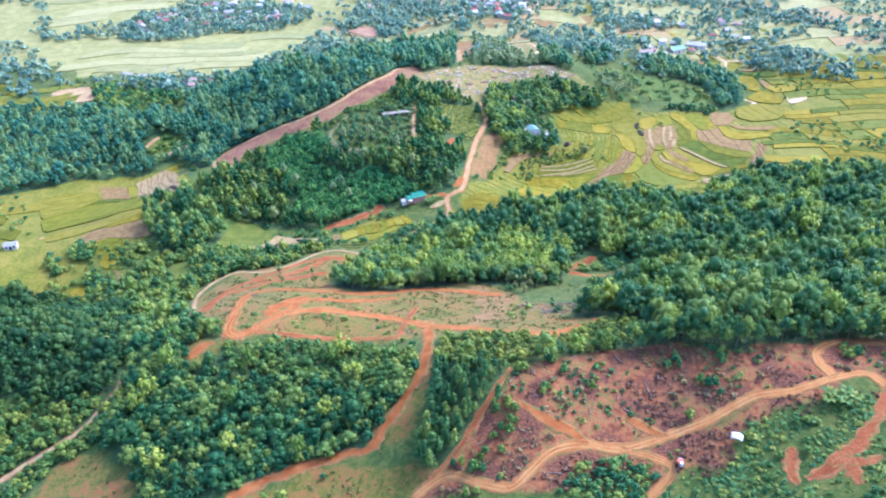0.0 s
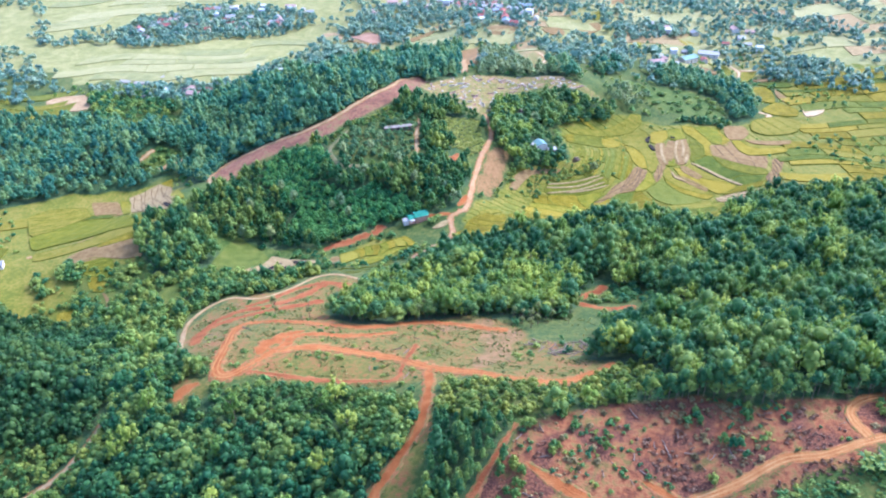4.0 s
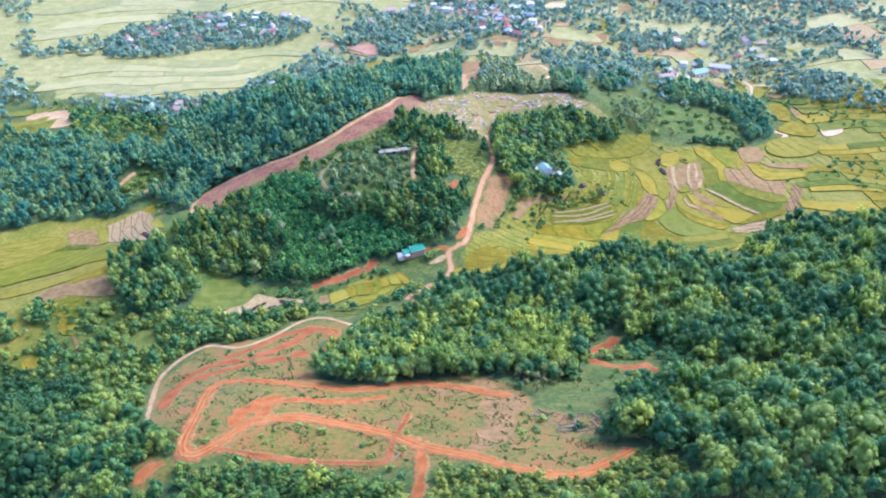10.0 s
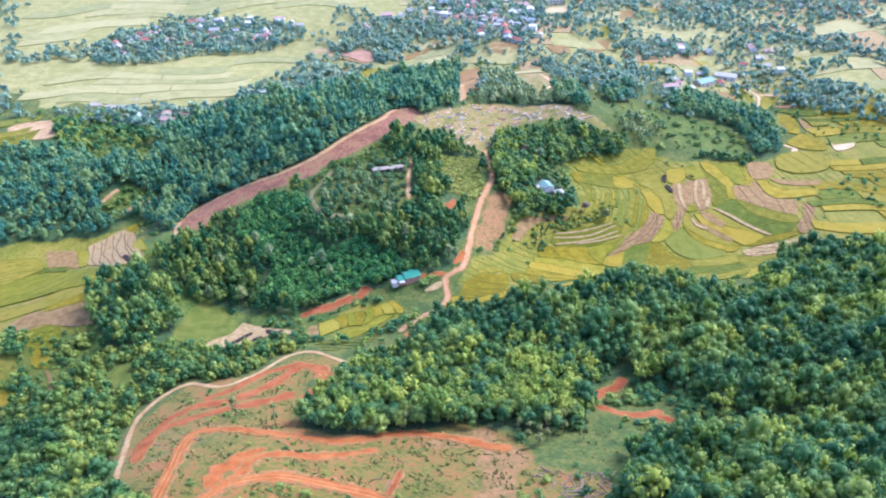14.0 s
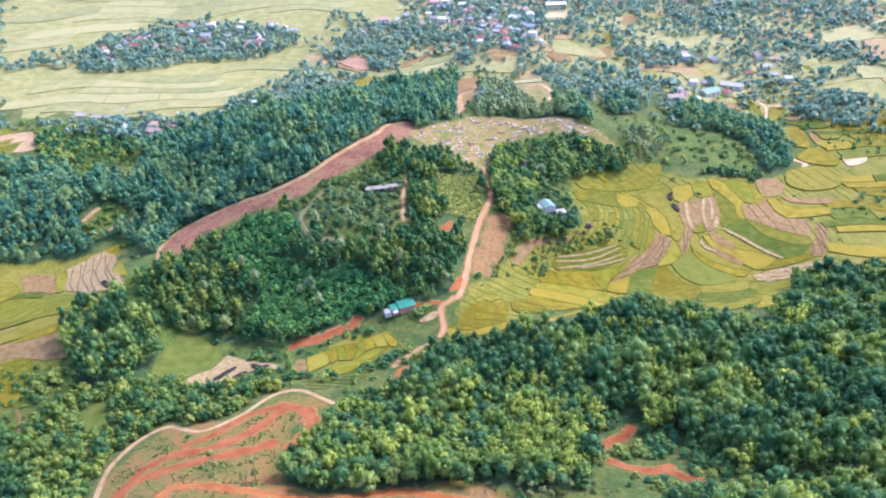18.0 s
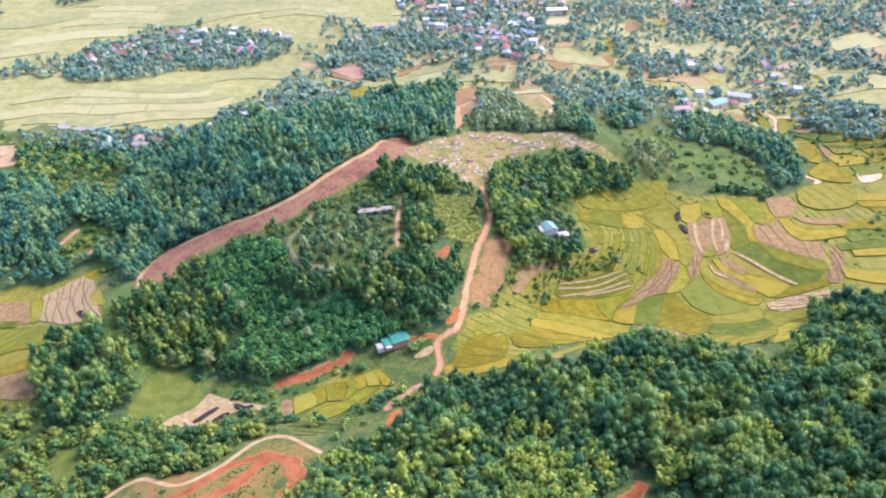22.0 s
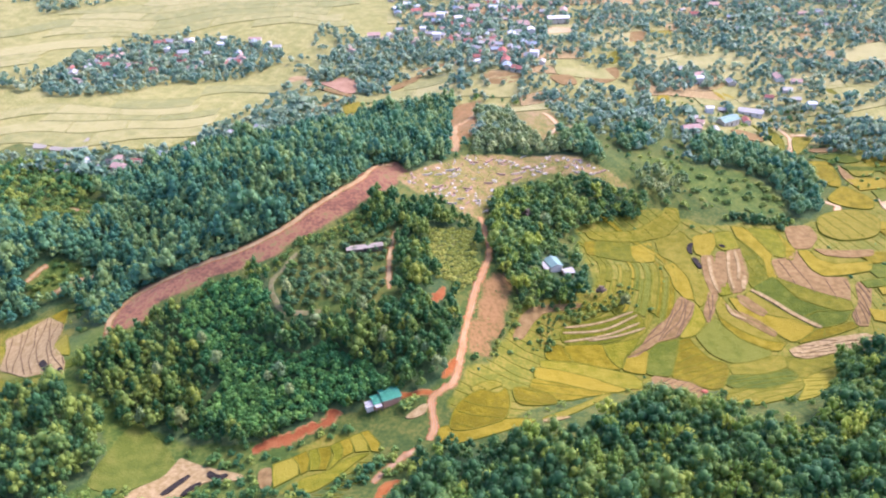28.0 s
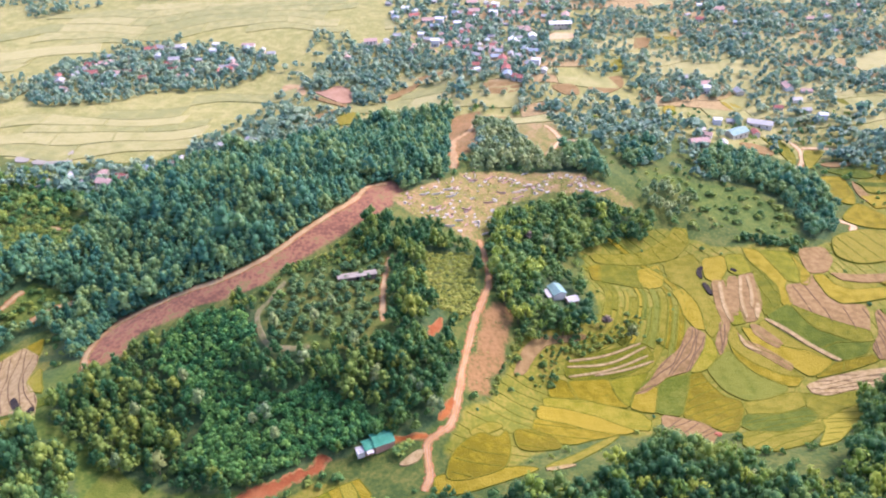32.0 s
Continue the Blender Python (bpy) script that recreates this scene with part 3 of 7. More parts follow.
def ground_material():
    m = bpy.data.materials.new("hill_ground")
    m.use_nodes = True
    nt = m.node_tree
    bsdf = nt.nodes["Principled BSDF"]
    geo = nt.nodes.new("ShaderNodeNewGeometry")

    def noise_of(scale, detail=4):
        n = nt.nodes.new("ShaderNodeTexNoise")
        n.inputs["Scale"].default_value, n.inputs["Detail"].default_value = scale, detail
        nt.links.new(geo.outputs["Position"], n.inputs["Vector"])
        return n.outputs["Fac"]

    def ramp_of(fac, cols, lo=0.41, hi=0.60):
        r = nt.nodes.new("ShaderNodeValToRGB")
        e = r.color_ramp.elements
        e[0].position, e[0].color, e[1].position, e[1].color = lo, (*cols[0], 1), hi, (*cols[-1], 1)
        for k, c in enumerate(cols[1:-1], 1):
            e.new(lo + (hi - lo) * k / (len(cols) - 1)).color = (*c, 1)
        nt.links.new(fac, r.inputs[0])
        return r.outputs[0]

    def blend(a, b, name, edge, lo=0.35, hi=0.75):
        at = nt.nodes.new("ShaderNodeAttribute")
        at.attribute_name = name
        add = nt.nodes.new("ShaderNodeMath")
        add.operation = "MULTIPLY_ADD"
        nt.links.new(edge, add.inputs[0])
        add.inputs[1].default_value = 0.9
        nt.links.new(at.outputs["Fac"], add.inputs[2])
        sub = nt.nodes.new("ShaderNodeMapRange")
        sub.inputs["From Min"].default_value, sub.inputs["From Max"].default_value = 0.45 + lo, 0.45 + hi
        nt.links.new(add.outputs[0], sub.inputs["Value"])
        mx = nt.nodes.new("ShaderNodeMix")
        mx.data_type = "RGBA"
        nt.links.new(sub.outputs[0], mx.inputs["Factor"])
        nt.links.new(a, mx.inputs["A"])
        nt.links.new(b, mx.inputs["B"])
        return mx.outputs["Result"]

    n1, n3 = noise_of(0.05), noise_of(1.6, 6)
    both = nt.nodes.new("ShaderNodeMix")
    both.inputs["Factor"].default_value = 0.45
    nt.links.new(noise_of(0.6, 9), both.inputs["A"])
    nt.links.new(noise_of(0.11, 5), both.inputs["B"])
    n2 = both.outputs["Result"]
    col = ramp_of(n2, [(0.036, 0.066, 0.015), (0.066, 0.092, 0.019), (0.11, 0.115, 0.026)])
    col = blend(col, ramp_of(n2, [(0.10, 0.115, 0.012), (0.145, 0.138, 0.016), (0.19, 0.16, 0.028)]), "plain", n1)
    col = blend(col, ramp_of(n2, [(0.042, 0.078, 0.014), (0.07, 0.105, 0.018), (0.11, 0.13, 0.026)]), "meadow", n1)
    # The far mask paints haze: distant ground gets a paler base colour.
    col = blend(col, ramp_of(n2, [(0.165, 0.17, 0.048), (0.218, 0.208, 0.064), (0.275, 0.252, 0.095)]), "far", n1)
    col = blend(col, ramp_of(n2, [(0.076, 0.084, 0.014), (0.12, 0.108, 0.02), (0.16, 0.104, 0.026), (0.215, 0.092, 0.03)]), "site", n3)
    scorched = nt.nodes.new("ShaderNodeMix")
    scorched.data_type = "RGBA"
    where = nt.nodes.new("ShaderNodeMapRange")
    where.inputs["From Min"].default_value, where.inputs["From Max"].default_value = 0.47, 0.58
    nt.links.new(noise_of(0.13, 7), where.inputs["Value"])
    nt.links.new(where.outputs[0], scorched.inputs["Factor"])
    nt.links.new(ramp_of(n2, [(0.125, 0.047, 0.023), (0.21, 0.076, 0.031), (0.24, 0.11, 0.043), (0.14, 0.105, 0.03)]), scorched.inputs["A"])
    nt.links.new(ramp_of(n3, [(0.08, 0.036, 0.023), (0.13, 0.052, 0.03), (0.18, 0.076, 0.038)]), scorched.inputs["B"])
    col = blend(col, scorched.outputs["Result"], "burnt", n3)
    col = blend(col, ramp_of(n2, [(0.12, 0.055, 0.033), (0.17, 0.075, 0.042), (0.225, 0.108, 0.058), (0.16, 0.12, 0.045)]), "scar", n3)
    col = blend(col, ramp_of(n2, [(0.12, 0.09, 0.026), (0.19, 0.11, 0.04), (0.23, 0.13, 0.054)]), "bare", n3)
    col = blend(col, ramp_of(n2, [(0.10, 0.112, 0.024), (0.165, 0.145, 0.038), (0.21, 0.15, 0.058), (0.275, 0.18, 0.09)]), "graves", n3)
    col = blend(col, ramp_of(n2, [(0.028, 0.06, 0.022), (0.048, 0.085, 0.03), (0.08, 0.105, 0.035)]), "wood", n3)
    nt.links.new(col, bsdf.inputs["Base Color"])
    bsdf.inputs["Roughness"].default_value = 0.95
    bsdf.inputs["Specular IOR Level"].default_value = 0.08
    bsdf.inputs["Sheen Weight"].default_value = 0.05
    b = nt.nodes.new("ShaderNodeBump")
    b.inputs["Strength"].default_value, b.inputs["Distance"].default_value = 0.5, 0.6
    nt.links.new(n3, b.inputs["Height"])
    nt.links.new(b.outputs[0], bsdf.inputs["Normal"])
    return m


EAST_PLAIN = [(215, 440), (300, 420), (430, 480), (480, 700), (330, 690), (280, 640), (255, 560)]
FELLED = [(30, 246), (50, 240), (58, 226), (44, 224), (32, 230)]
CLEARINGS = [SITE, BURNT_SLOPE, SCAR, CEMETERY, BARE_FIELD, YELLOW_SLOPE, HILLTOP_CLEARING, CORN_PATCH, LEFT_CLEARING, TRACK_BANK, LEFT_SPOTS, PADDY_RIGHT, OPEN_WEST, OPEN_WEST_B, VALLEY_OPEN, FOREST_GLADE]
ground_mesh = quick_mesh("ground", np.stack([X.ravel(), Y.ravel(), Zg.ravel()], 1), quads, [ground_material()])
# "far" marks the ground whose colour is paled for haze.
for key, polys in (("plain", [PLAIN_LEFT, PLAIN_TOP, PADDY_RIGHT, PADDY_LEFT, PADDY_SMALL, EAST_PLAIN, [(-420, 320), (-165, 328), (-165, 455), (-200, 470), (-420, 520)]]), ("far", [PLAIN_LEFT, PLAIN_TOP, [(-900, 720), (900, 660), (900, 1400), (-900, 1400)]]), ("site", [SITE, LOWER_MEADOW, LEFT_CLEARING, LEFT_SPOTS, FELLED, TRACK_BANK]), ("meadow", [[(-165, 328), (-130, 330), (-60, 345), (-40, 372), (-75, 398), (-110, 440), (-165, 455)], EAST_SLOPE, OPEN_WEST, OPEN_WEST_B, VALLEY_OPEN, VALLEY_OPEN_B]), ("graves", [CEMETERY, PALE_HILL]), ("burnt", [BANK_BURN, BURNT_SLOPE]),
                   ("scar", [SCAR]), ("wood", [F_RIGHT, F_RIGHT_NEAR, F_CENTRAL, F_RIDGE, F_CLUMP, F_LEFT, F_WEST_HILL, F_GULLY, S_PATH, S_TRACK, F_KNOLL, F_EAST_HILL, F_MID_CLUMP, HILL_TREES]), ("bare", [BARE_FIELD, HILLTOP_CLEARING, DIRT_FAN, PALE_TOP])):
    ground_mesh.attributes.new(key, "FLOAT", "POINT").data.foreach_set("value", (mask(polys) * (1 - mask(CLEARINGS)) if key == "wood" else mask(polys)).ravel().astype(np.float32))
ground_mesh.polygons.foreach_set("use_smooth", np.ones(len(quads), dtype=bool))
ground = tagged(new("ground", ground_mesh), "grassy green hills and valley floor with bare red patches", "ground", kind="structure")


# ---- tracks ----
def ribbon(name, line, width, mat, label, category="dirt track", lift=0.12, ragged=0.35, seed=0, rut=None, verge=0.8, taper=False):
    """A worn strip of earth: weedy verges, and two wheel ruts where rut is given."""
    rnd = random.Random(seed)
    pts = curve(line, 1.2)
    verts, faces, index = [], [], []
    n = len(pts)
    for i, (x, y) in enumerate(pts):
        x0, y0 = pts[max(i - 1, 0)]
        x1, y1 = pts[min(i + 1, n - 1)]
        d = math.hypot(x1 - x0, y1 - y0) or 1.0
        px, py = -(y1 - y0) / d, (x1 - x0) / d
        w = width * 0.5
        if taper:
            w *= 0.12 + 0.88 * math.sin(math.pi * min(i / max(n - 1, 1) * 0.9 + 0.1, 1.0))
        lw = w * (1 + ragged * (0.6 * math.sin(i * 0.45 + seed) * math.sin(i * 0.17 + 2 * seed) + 0.4 * rnd.uniform(-1, 1)))
        rw = w * (1 + ragged * (0.6 * math.sin(i * 0.38 + 3 * seed) * math.sin(i * 0.21 + seed) + 0.4 * rnd.uniform(-1, 1)))
        if i in (0, n - 1):
            lw, rw = lw * 0.4, rw * 0.4
        lv, rv = verge * rnd.uniform(0.3, 1.3), verge * rnd.uniform(0.3, 1.3)
        drift = 0.12 * w * math.sin(i * 0.23 + seed)
        mid = [q * w + drift for q in (-0.62, -0.26, 0.26, 0.62)] if not taper else [q * w for q in (-0.5, -0.2, 0.2, 0.5)]
        row = [-lw - lv - 0.3, -lw - lv, -lw] + [max(-lw, min(rw, q)) for q in mid] + [rw, rw + rv, rw + rv + 0.3]
        up = [-0.3, lift - 0.06, lift, lift - 0.05, lift - 0.02, lift - 0.02, lift - 0.05, lift, lift - 0.06, -0.3]
        for q, h in zip(row, up):
            verts.append((x + px * q, y + py * q, h))
    v = np.array(verts)
    v[:, 2] += height(v[:, 0], v[:, 1])
    k = 10
    for i in range(n - 1):
        for j in range(k - 1):
            faces.append((i * k + j, i * k + j + 1, (i + 1) * k + j + 1, (i + 1) * k + j))
            index.append(1 if j in (0, 1, 7, 8) and verge > 0.1 else 2 if j in (3, 5) and rut else 0)
    ob = new(name, mesh_of(name, v, faces, [mat, VERGE, rut or mat], smooth=True, index=index))
    return tagged(ob, label, category, kind="structure")


TRACKS = [(CURVE_ROAD, 6.0)]


def track(line, width, mat, label, name="dirt_track", **kw):
    TRACKS.append((line, width))
    return ribbon(name, line, width, mat, label, seed=len(TRACKS), **kw)


RED = "orange-red bare earth track over the hill"
track(LOOP_TRACK, 3.6, ORANGE_DIRT, RED, rut=TAN_DIRT, ragged=0.55, verge=1.6)
track(UPPER_TRACK, 3.0, ORANGE_DIRT, RED, ragged=0.7, verge=1.6)
track(MIDDLE_TRACK, 3.0, ORANGE_DIRT, RED, ragged=0.7, verge=1.6)
track(STEP_TRACK, 1.4, SOIL, RED, ragged=0.7)
track(DOWN_TRACK, 2.5, ORANGE_DIRT, "red earth track down the hillside", ragged=0.55, verge=1.2)
track(CURVE_ROAD, 1.9, PALE_DIRT, "pale gravel road round the cleared hill", "gravel_road", verge=0.3)
track(CONTOUR_A, 4.5, SOIL, "freshly cut red earth terrace track", ragged=0.7)
track(CONTOUR_B, 4.5, SOIL, "freshly cut red earth terrace track", ragged=0.7)
track(BLUFF_A, 3.6, SOIL, "freshly cut red earth terrace track", ragged=0.6)
track(RED_FAN, 7.0, ORANGE_DIRT, "broad smear of raw orange earth on the cleared hill", ragged=0.9, taper=True, verge=1.4)
track(RIDGE_ROAD, 2.3, TAN_DIRT, "worn orange dirt road along the bare slope", "dirt_road", rut=RUT, verge=0.6)
track(RIDGE_LOOP, 2.5, TAN_DIRT, "orange dirt loop on the bare slope", rut=RUT, verge=0.6)
track(RIDGE_SPUR, 1.7, TAN_DIRT, "orange dirt spur past the excavator", rut=RUT)
track(RIDGE_TRAIL, 2.3, ORANGE_DIRT, RED, ragged=0.6, taper=True)
track(RIDGE_TRAIL_B, 2.0, ORANGE_DIRT, RED, ragged=0.6, taper=True)
for g, gw in ((GASH_A, 3.4), (GASH_B, 2.6), (GASH_C, 2.2), (GASH_D, 2.6), (GASH_E, 2.0)):
    track(g, gw, SOIL, "raw red earth gash in the green slope", ragged=0.8, taper=True, verge=1.0)
track(LEFT_PATH, 1.6, PALE_DIRT, "narrow pale footpath through the trees", "footpath")
track(RED_GULLY, 1.3, SOIL, "eroded red gully in the slope", ragged=0.8, taper=True)
track(SCAR_PATH, 2.6, PALE_DIRT, "pale dirt track along the cleared red slope")
track(FARM_ROAD, 2.4, FARM_DIRT, "pale orange dirt road past the paddies", "dirt_road", rut=RUT)
track(FARM_BRANCH, 1.7, ORANGE_DIRT, "short dirt drive to the farmhouse")
track(FARM_LOWER, 2.4, FARM_DIRT, "pale dirt lane below the junction")
track(RED_STRIP, 4.0, SOIL, "broad strip of bare red earth by the paddies", ragged=0.9, verge=1.4)
track(HILL_TRACK, 4.0, PALE_DIRT, "pale dirt track over the hilltop", ragged=0.6)
for l in (FORK_ROAD, FORK_BRANCH, RIGHT_LANE, RIGHT_LANE_B, POND_LANE, VILLAGE_ROAD):
    track(l, 3.0, CONCRETE, "pale lane through the fields", "lane")
for l in (WEST_TRACK, WEST_TRACK_B, WEST_TRACK_C, ORCHARD_LANE):
    track(l, 1.8, PALE_DIRT, "pale dirt lane among the trees", "lane", ragged=0.6)
track(VALLEY_LANE, 2.0, PALE_DIRT, "pale farm lane between the fields", "lane")
track(DIRT_FOREST_A, 3.6, SOIL, "red earth patch inside the forest", ragged=0.6)
track(RED_BIT, 3.6, ORANGE_DIRT, "patch of raw red earth in the trees", ragged=0.6, taper=True)
track(RED_PATCH, 4.5, ORANGE_DIRT, "raw orange earth patch in the scrub", ragged=0.7, taper=True)
track(ORCHARD_LOOP, 2.4, GRASS_PATH, "narrow weedy path round the orchard", "footpath", ragged=0.5, verge=0.05)
track(RED_BANK, 3.0, ORANGE_DIRT, "raw red bank at the road junction", ragged=0.8, taper=True)
track(RED_SPOT, 3.0, SOIL, "raw red bank beside the farm road", ragged=0.7, taper=True)
TRACKS += [(WEST_TRACK, 6.0), (WEST_TRACK_B, 6.0), (ORCHARD_LOOP, 3.5), (RED_BANK, 6.0), (RED_SPOT, 7.0), (DIRT_FOREST_A, 8.0), (DIRT_FOREST_B, 7.0), (RED_BIT, 8.0)]
for l in (DIRT_FOREST_B, DIRT_FOREST_C):
    track(l, 3.0, SOIL, "red earth track inside the forest", ragged=0.7)
for l in (DIRT_FOREST_D, DIRT_FOREST_E):
    track(l, 3.4, SOIL, "patch of red earth in the forest glade", ragged=0.7, taper=True)


# ---- trees ----
def crown_template(seed, lobes, leaves, size, core=0.72):
    """Leaf clumps on a few lobes round a rough dark core; the unit tree is 1 high and about 1 across."""
    rng = np.random.RandomState(seed)
    v, f = [], []
    for cx, cy, cz, r, h in lobes:
        # rough core of the lobe
        base = len(v)
        turn = rng.uniform(0, 1.5)
        if leaves >= 30 and core > 0.7:
            q = core + 0.03
            for level_z, ring in ((0.45, 0.86), (-0.4, 0.9)):
                for k in range(6):
                    a = k * math.pi / 3 + turn + (0.5 if level_z < 0 else 0.0)
                    g = q * ring * r * rng.uniform(0.82, 1.14)
                    v.append((cx + g * math.cos(a), cy + g * math.sin(a), cz + q * h * (level_z + rng.uniform(-0.15, 0.15))))
            v += [(cx + rng.uniform(-0.1, 0.1) * r, cy + rng.uniform(-0.1, 0.1) * r, cz + q * h), (cx, cy, cz - q * h)]
            for k in range(6):
                n = (k + 1) % 6
                f += [(base + k, base + n, base + 12, base + 12), (base + 6 + n, base + 6 + k, base + 13, base + 13), (base + 6 + k, base + 6 + n, base + n, base + k)]
            continue
        for k in range(4):
            a = k * math.pi / 2 + turn
            q = core * r * rng.uniform(0.75, 1.2)
            v.append((cx + q * math.cos(a), cy + q * math.sin(a), cz + rng.uniform(-0.2, 0.2) * h))
        v += [(cx, cy, cz + core * h), (cx, cy, cz - core * h)]
        for k in range(4):
            n = (k + 1) % 4
            f += [(base + k, base + n, base + 4, base + 4), (base + n, base + k, base + 5, base + 5)]
    total = sum(l[3] * l[4] for l in lobes)
    for cx, cy, cz, r, h in lobes:
        for _ in range(max(3, int(leaves * r * h / total))):
            d = rng.normal(size=3)
            d[2] = abs(d[2]) * 0.9 - 0.35
            d /= np.linalg.norm(d)
            p = np.array((cx, cy, cz)) + d * np.array((r, r, h)) * rng.uniform(0.82, 1.2)
            nrm = d + rng.normal(size=3) * 0.3 + np.array((0, 0, 0.25))
            nrm /= np.linalg.norm(nrm)
            a = np.cross(nrm, rng.normal(size=3))
            a /= np.linalg.norm(a)
            b = np.cross(nrm, a)
            s = size * rng.uniform(0.6, 1.35)
            k = len(v)
            v += [tuple(p + a * s - nrm * s * 0.35), tuple(p + b * s * 0.75), tuple(p - a * s - nrm * s * 0.35), tuple(p - b * s * 0.75)]
            f.append((k, k + 1, k + 2, k + 3))
    return np.array(v), f


def round_lobes(seed, n, spread_r, low, high, r):
    rng = np.random.RandomState(seed)
    out = [(0, 0, high - r * 0.6, r, r * 1.1)]
    for k in range(n):
        a = k * 2 * math.pi / n + rng.uniform(-0.4, 0.4)
        q = spread_r * rng.uniform(0.7, 1.1)
        out.append((q * math.cos(a), q * math.sin(a), rng.uniform(low, high - r), r * rng.uniform(0.7, 1.0), r * rng.uniform(0.7, 1.1)))
    return out


def plume_lobes(seed, n):
    """Arching feathery plumes."""
    rng = np.random.RandomState(seed)
    out = []
    for k in range(n):
        a, q = rng.uniform(0, 6.28), rng.uniform(0.08, 0.34)
        out.append((q * math.cos(a), q * math.sin(a), rng.uniform(0.5, 0.85) - q * 0.3, rng.uniform(0.11, 0.18), rng.uniform(0.16, 0.28)))
    return out


def spire_lobes(seed):
    """A narrow tree of two or three tufts one above the other."""
    rng = np.random.RandomState(seed)
    return [(rng.uniform(-0.05, 0.05), rng.uniform(-0.05, 0.05), z, r * rng.uniform(0.85, 1.15), h) for z, r, h in ((0.42, 0.34, 0.2), (0.64, 0.26, 0.2), (0.85, 0.15, 0.16))]


FOREST = [crown_template(s, round_lobes(s, 5, 0.26, 0.38, 0.95, 0.22), 120, 0.05) for s in range(8)]
TALL = [crown_template(20 + s, spire_lobes(40 + s), 52, 0.075) for s in range(6)]
SHRUB = [crown_template(80 + s, round_lobes(80 + s, 4, 0.33, 0.25, 0.85, 0.30), 60, 0.10) for s in range(5)]
LITTLE = [crown_template(100 + s, round_lobes(100 + s, 2, 0.25, 0.3, 0.85, 0.32), 18, 0.2) for s in range(4)]


FAR_TREE = [crown_template(120 + s, round_lobes(120 + s, 2, 0.22, 0.3, 0.85, 0.3), 11, 0.24) for s in range(5)]


def scatter(poly, step, seed, clear=(), margin=1.5):
    """Jittered places inside a stretch of the plan, off the tracks and the cleared ground."""
    rng = np.random.RandomState(seed)
    xs, ys = [p[0] for p in poly], [p[1] for p in poly]
    x, y = np.meshgrid(np.arange(min(xs), max(xs), step), np.arange(min(ys), max(ys), step))
    x = x.ravel() + rng.uniform(-0.5, 0.5, x.size) * step
    y = y.ravel() + rng.uniform(-0.5, 0.5, y.size) * step
    ok = inside(poly, x + wave(x, y, 11, 2.0) * 2.5, y + wave(x, y, 11, 5.0) * 2.5)
    for c in clear:
        ok &= ~inside(c, x, y)
    x, y = x[ok], y[ok]
    ok = np.ones(len(x), bool)
    for line, w in TRACKS:
        ok &= beside(line, x, y) > w * 0.5 + margin
    return x[ok], y[ok]


def planted(name, templates, x, y, high, wide, mats, seed, label, category, sink=0.0):
    """One mesh of many trees of a kind that nobody could count."""
    rng = np.random.RandomState(seed)
    z = height(x, y) - sink
    V, F, Tn = [], [], []
    base = 0
    which = rng.randint(0, len(templates), len(x))
    for w, (v, f) in enumerate(templates):
        sel = np.where(which == w)[0]
        if not len(sel):
            continue
        f = np.array(f)
        a = rng.uniform(0, 6.28, len(sel))
        grow = np.exp(rng.normal(0, 0.24, len(sel))) * (1 + 0.22 * wave(x[sel], y[sel], 18, seed + 0.5))
        hh = high * grow * rng.uniform(0.85, 1.15, len(sel))
        ww = wide * grow * rng.uniform(0.85, 1.15, len(sel))
        c, s = np.cos(a)[:, None] * ww[:, None], np.sin(a)[:, None] * ww[:, None]
        P = np.stack([x[sel][:, None] + v[:, 0] * c - v[:, 1] * s, y[sel][:, None] + v[:, 0] * s + v[:, 1] * c, z[sel][:, None] + v[:, 2] * hh[:, None]], -1)
        V.append(P.reshape(-1, 3))
        F.append((f[None] + (base + np.arange(len(sel)) * len(v))[:, None, None]).reshape(-1, 4))
        Tn.append(np.repeat(np.clip(rng.uniform(0, 0.8, len(sel)) + 0.42 * wave(x[sel], y[sel], 26, seed), 0.01, 0.99), len(v)))
        base += len(sel) * len(v)
    ob = new(name, tri_mesh(name, np.concatenate(V), np.concatenate(F), mats, np.concatenate(Tn)))
    return tagged(ob, label, category, kind="stuff")


def tri_mesh(name, v, f, mats, tint):
    """Quads, of which those with a doubled corner become triangles."""
    tri = f[:, 2] == f[:, 3]
    sizes = np.where(tri, 3, 4)
    keep = np.ones(f.shape, bool)
    keep[tri, 3] = False
    me = bpy.data.meshes.new(name)
    me.vertices.add(len(v))
    me.vertices.foreach_set("co", v.astype(np.float32).ravel())
    flat = f[keep]
    me.loops.add(len(flat))
    me.loops.foreach_set("vertex_index", flat.astype(np.int32))
    me.polygons.add(len(f))
    me.polygons.foreach_set("loop_start", (np.cumsum(sizes) - sizes).astype(np.int32))
    for m in mats:
        me.materials.append(m)
    me.attributes.new("tint", "FLOAT", "POINT").data.foreach_set("value", tint.astype(np.float32))
    me.polygons.foreach_set("use_smooth", np.ones(len(f), dtype=bool))
    me.update(calc_edges=True)
    return me


from mathutils.geometry import delaunay_2d_cdt

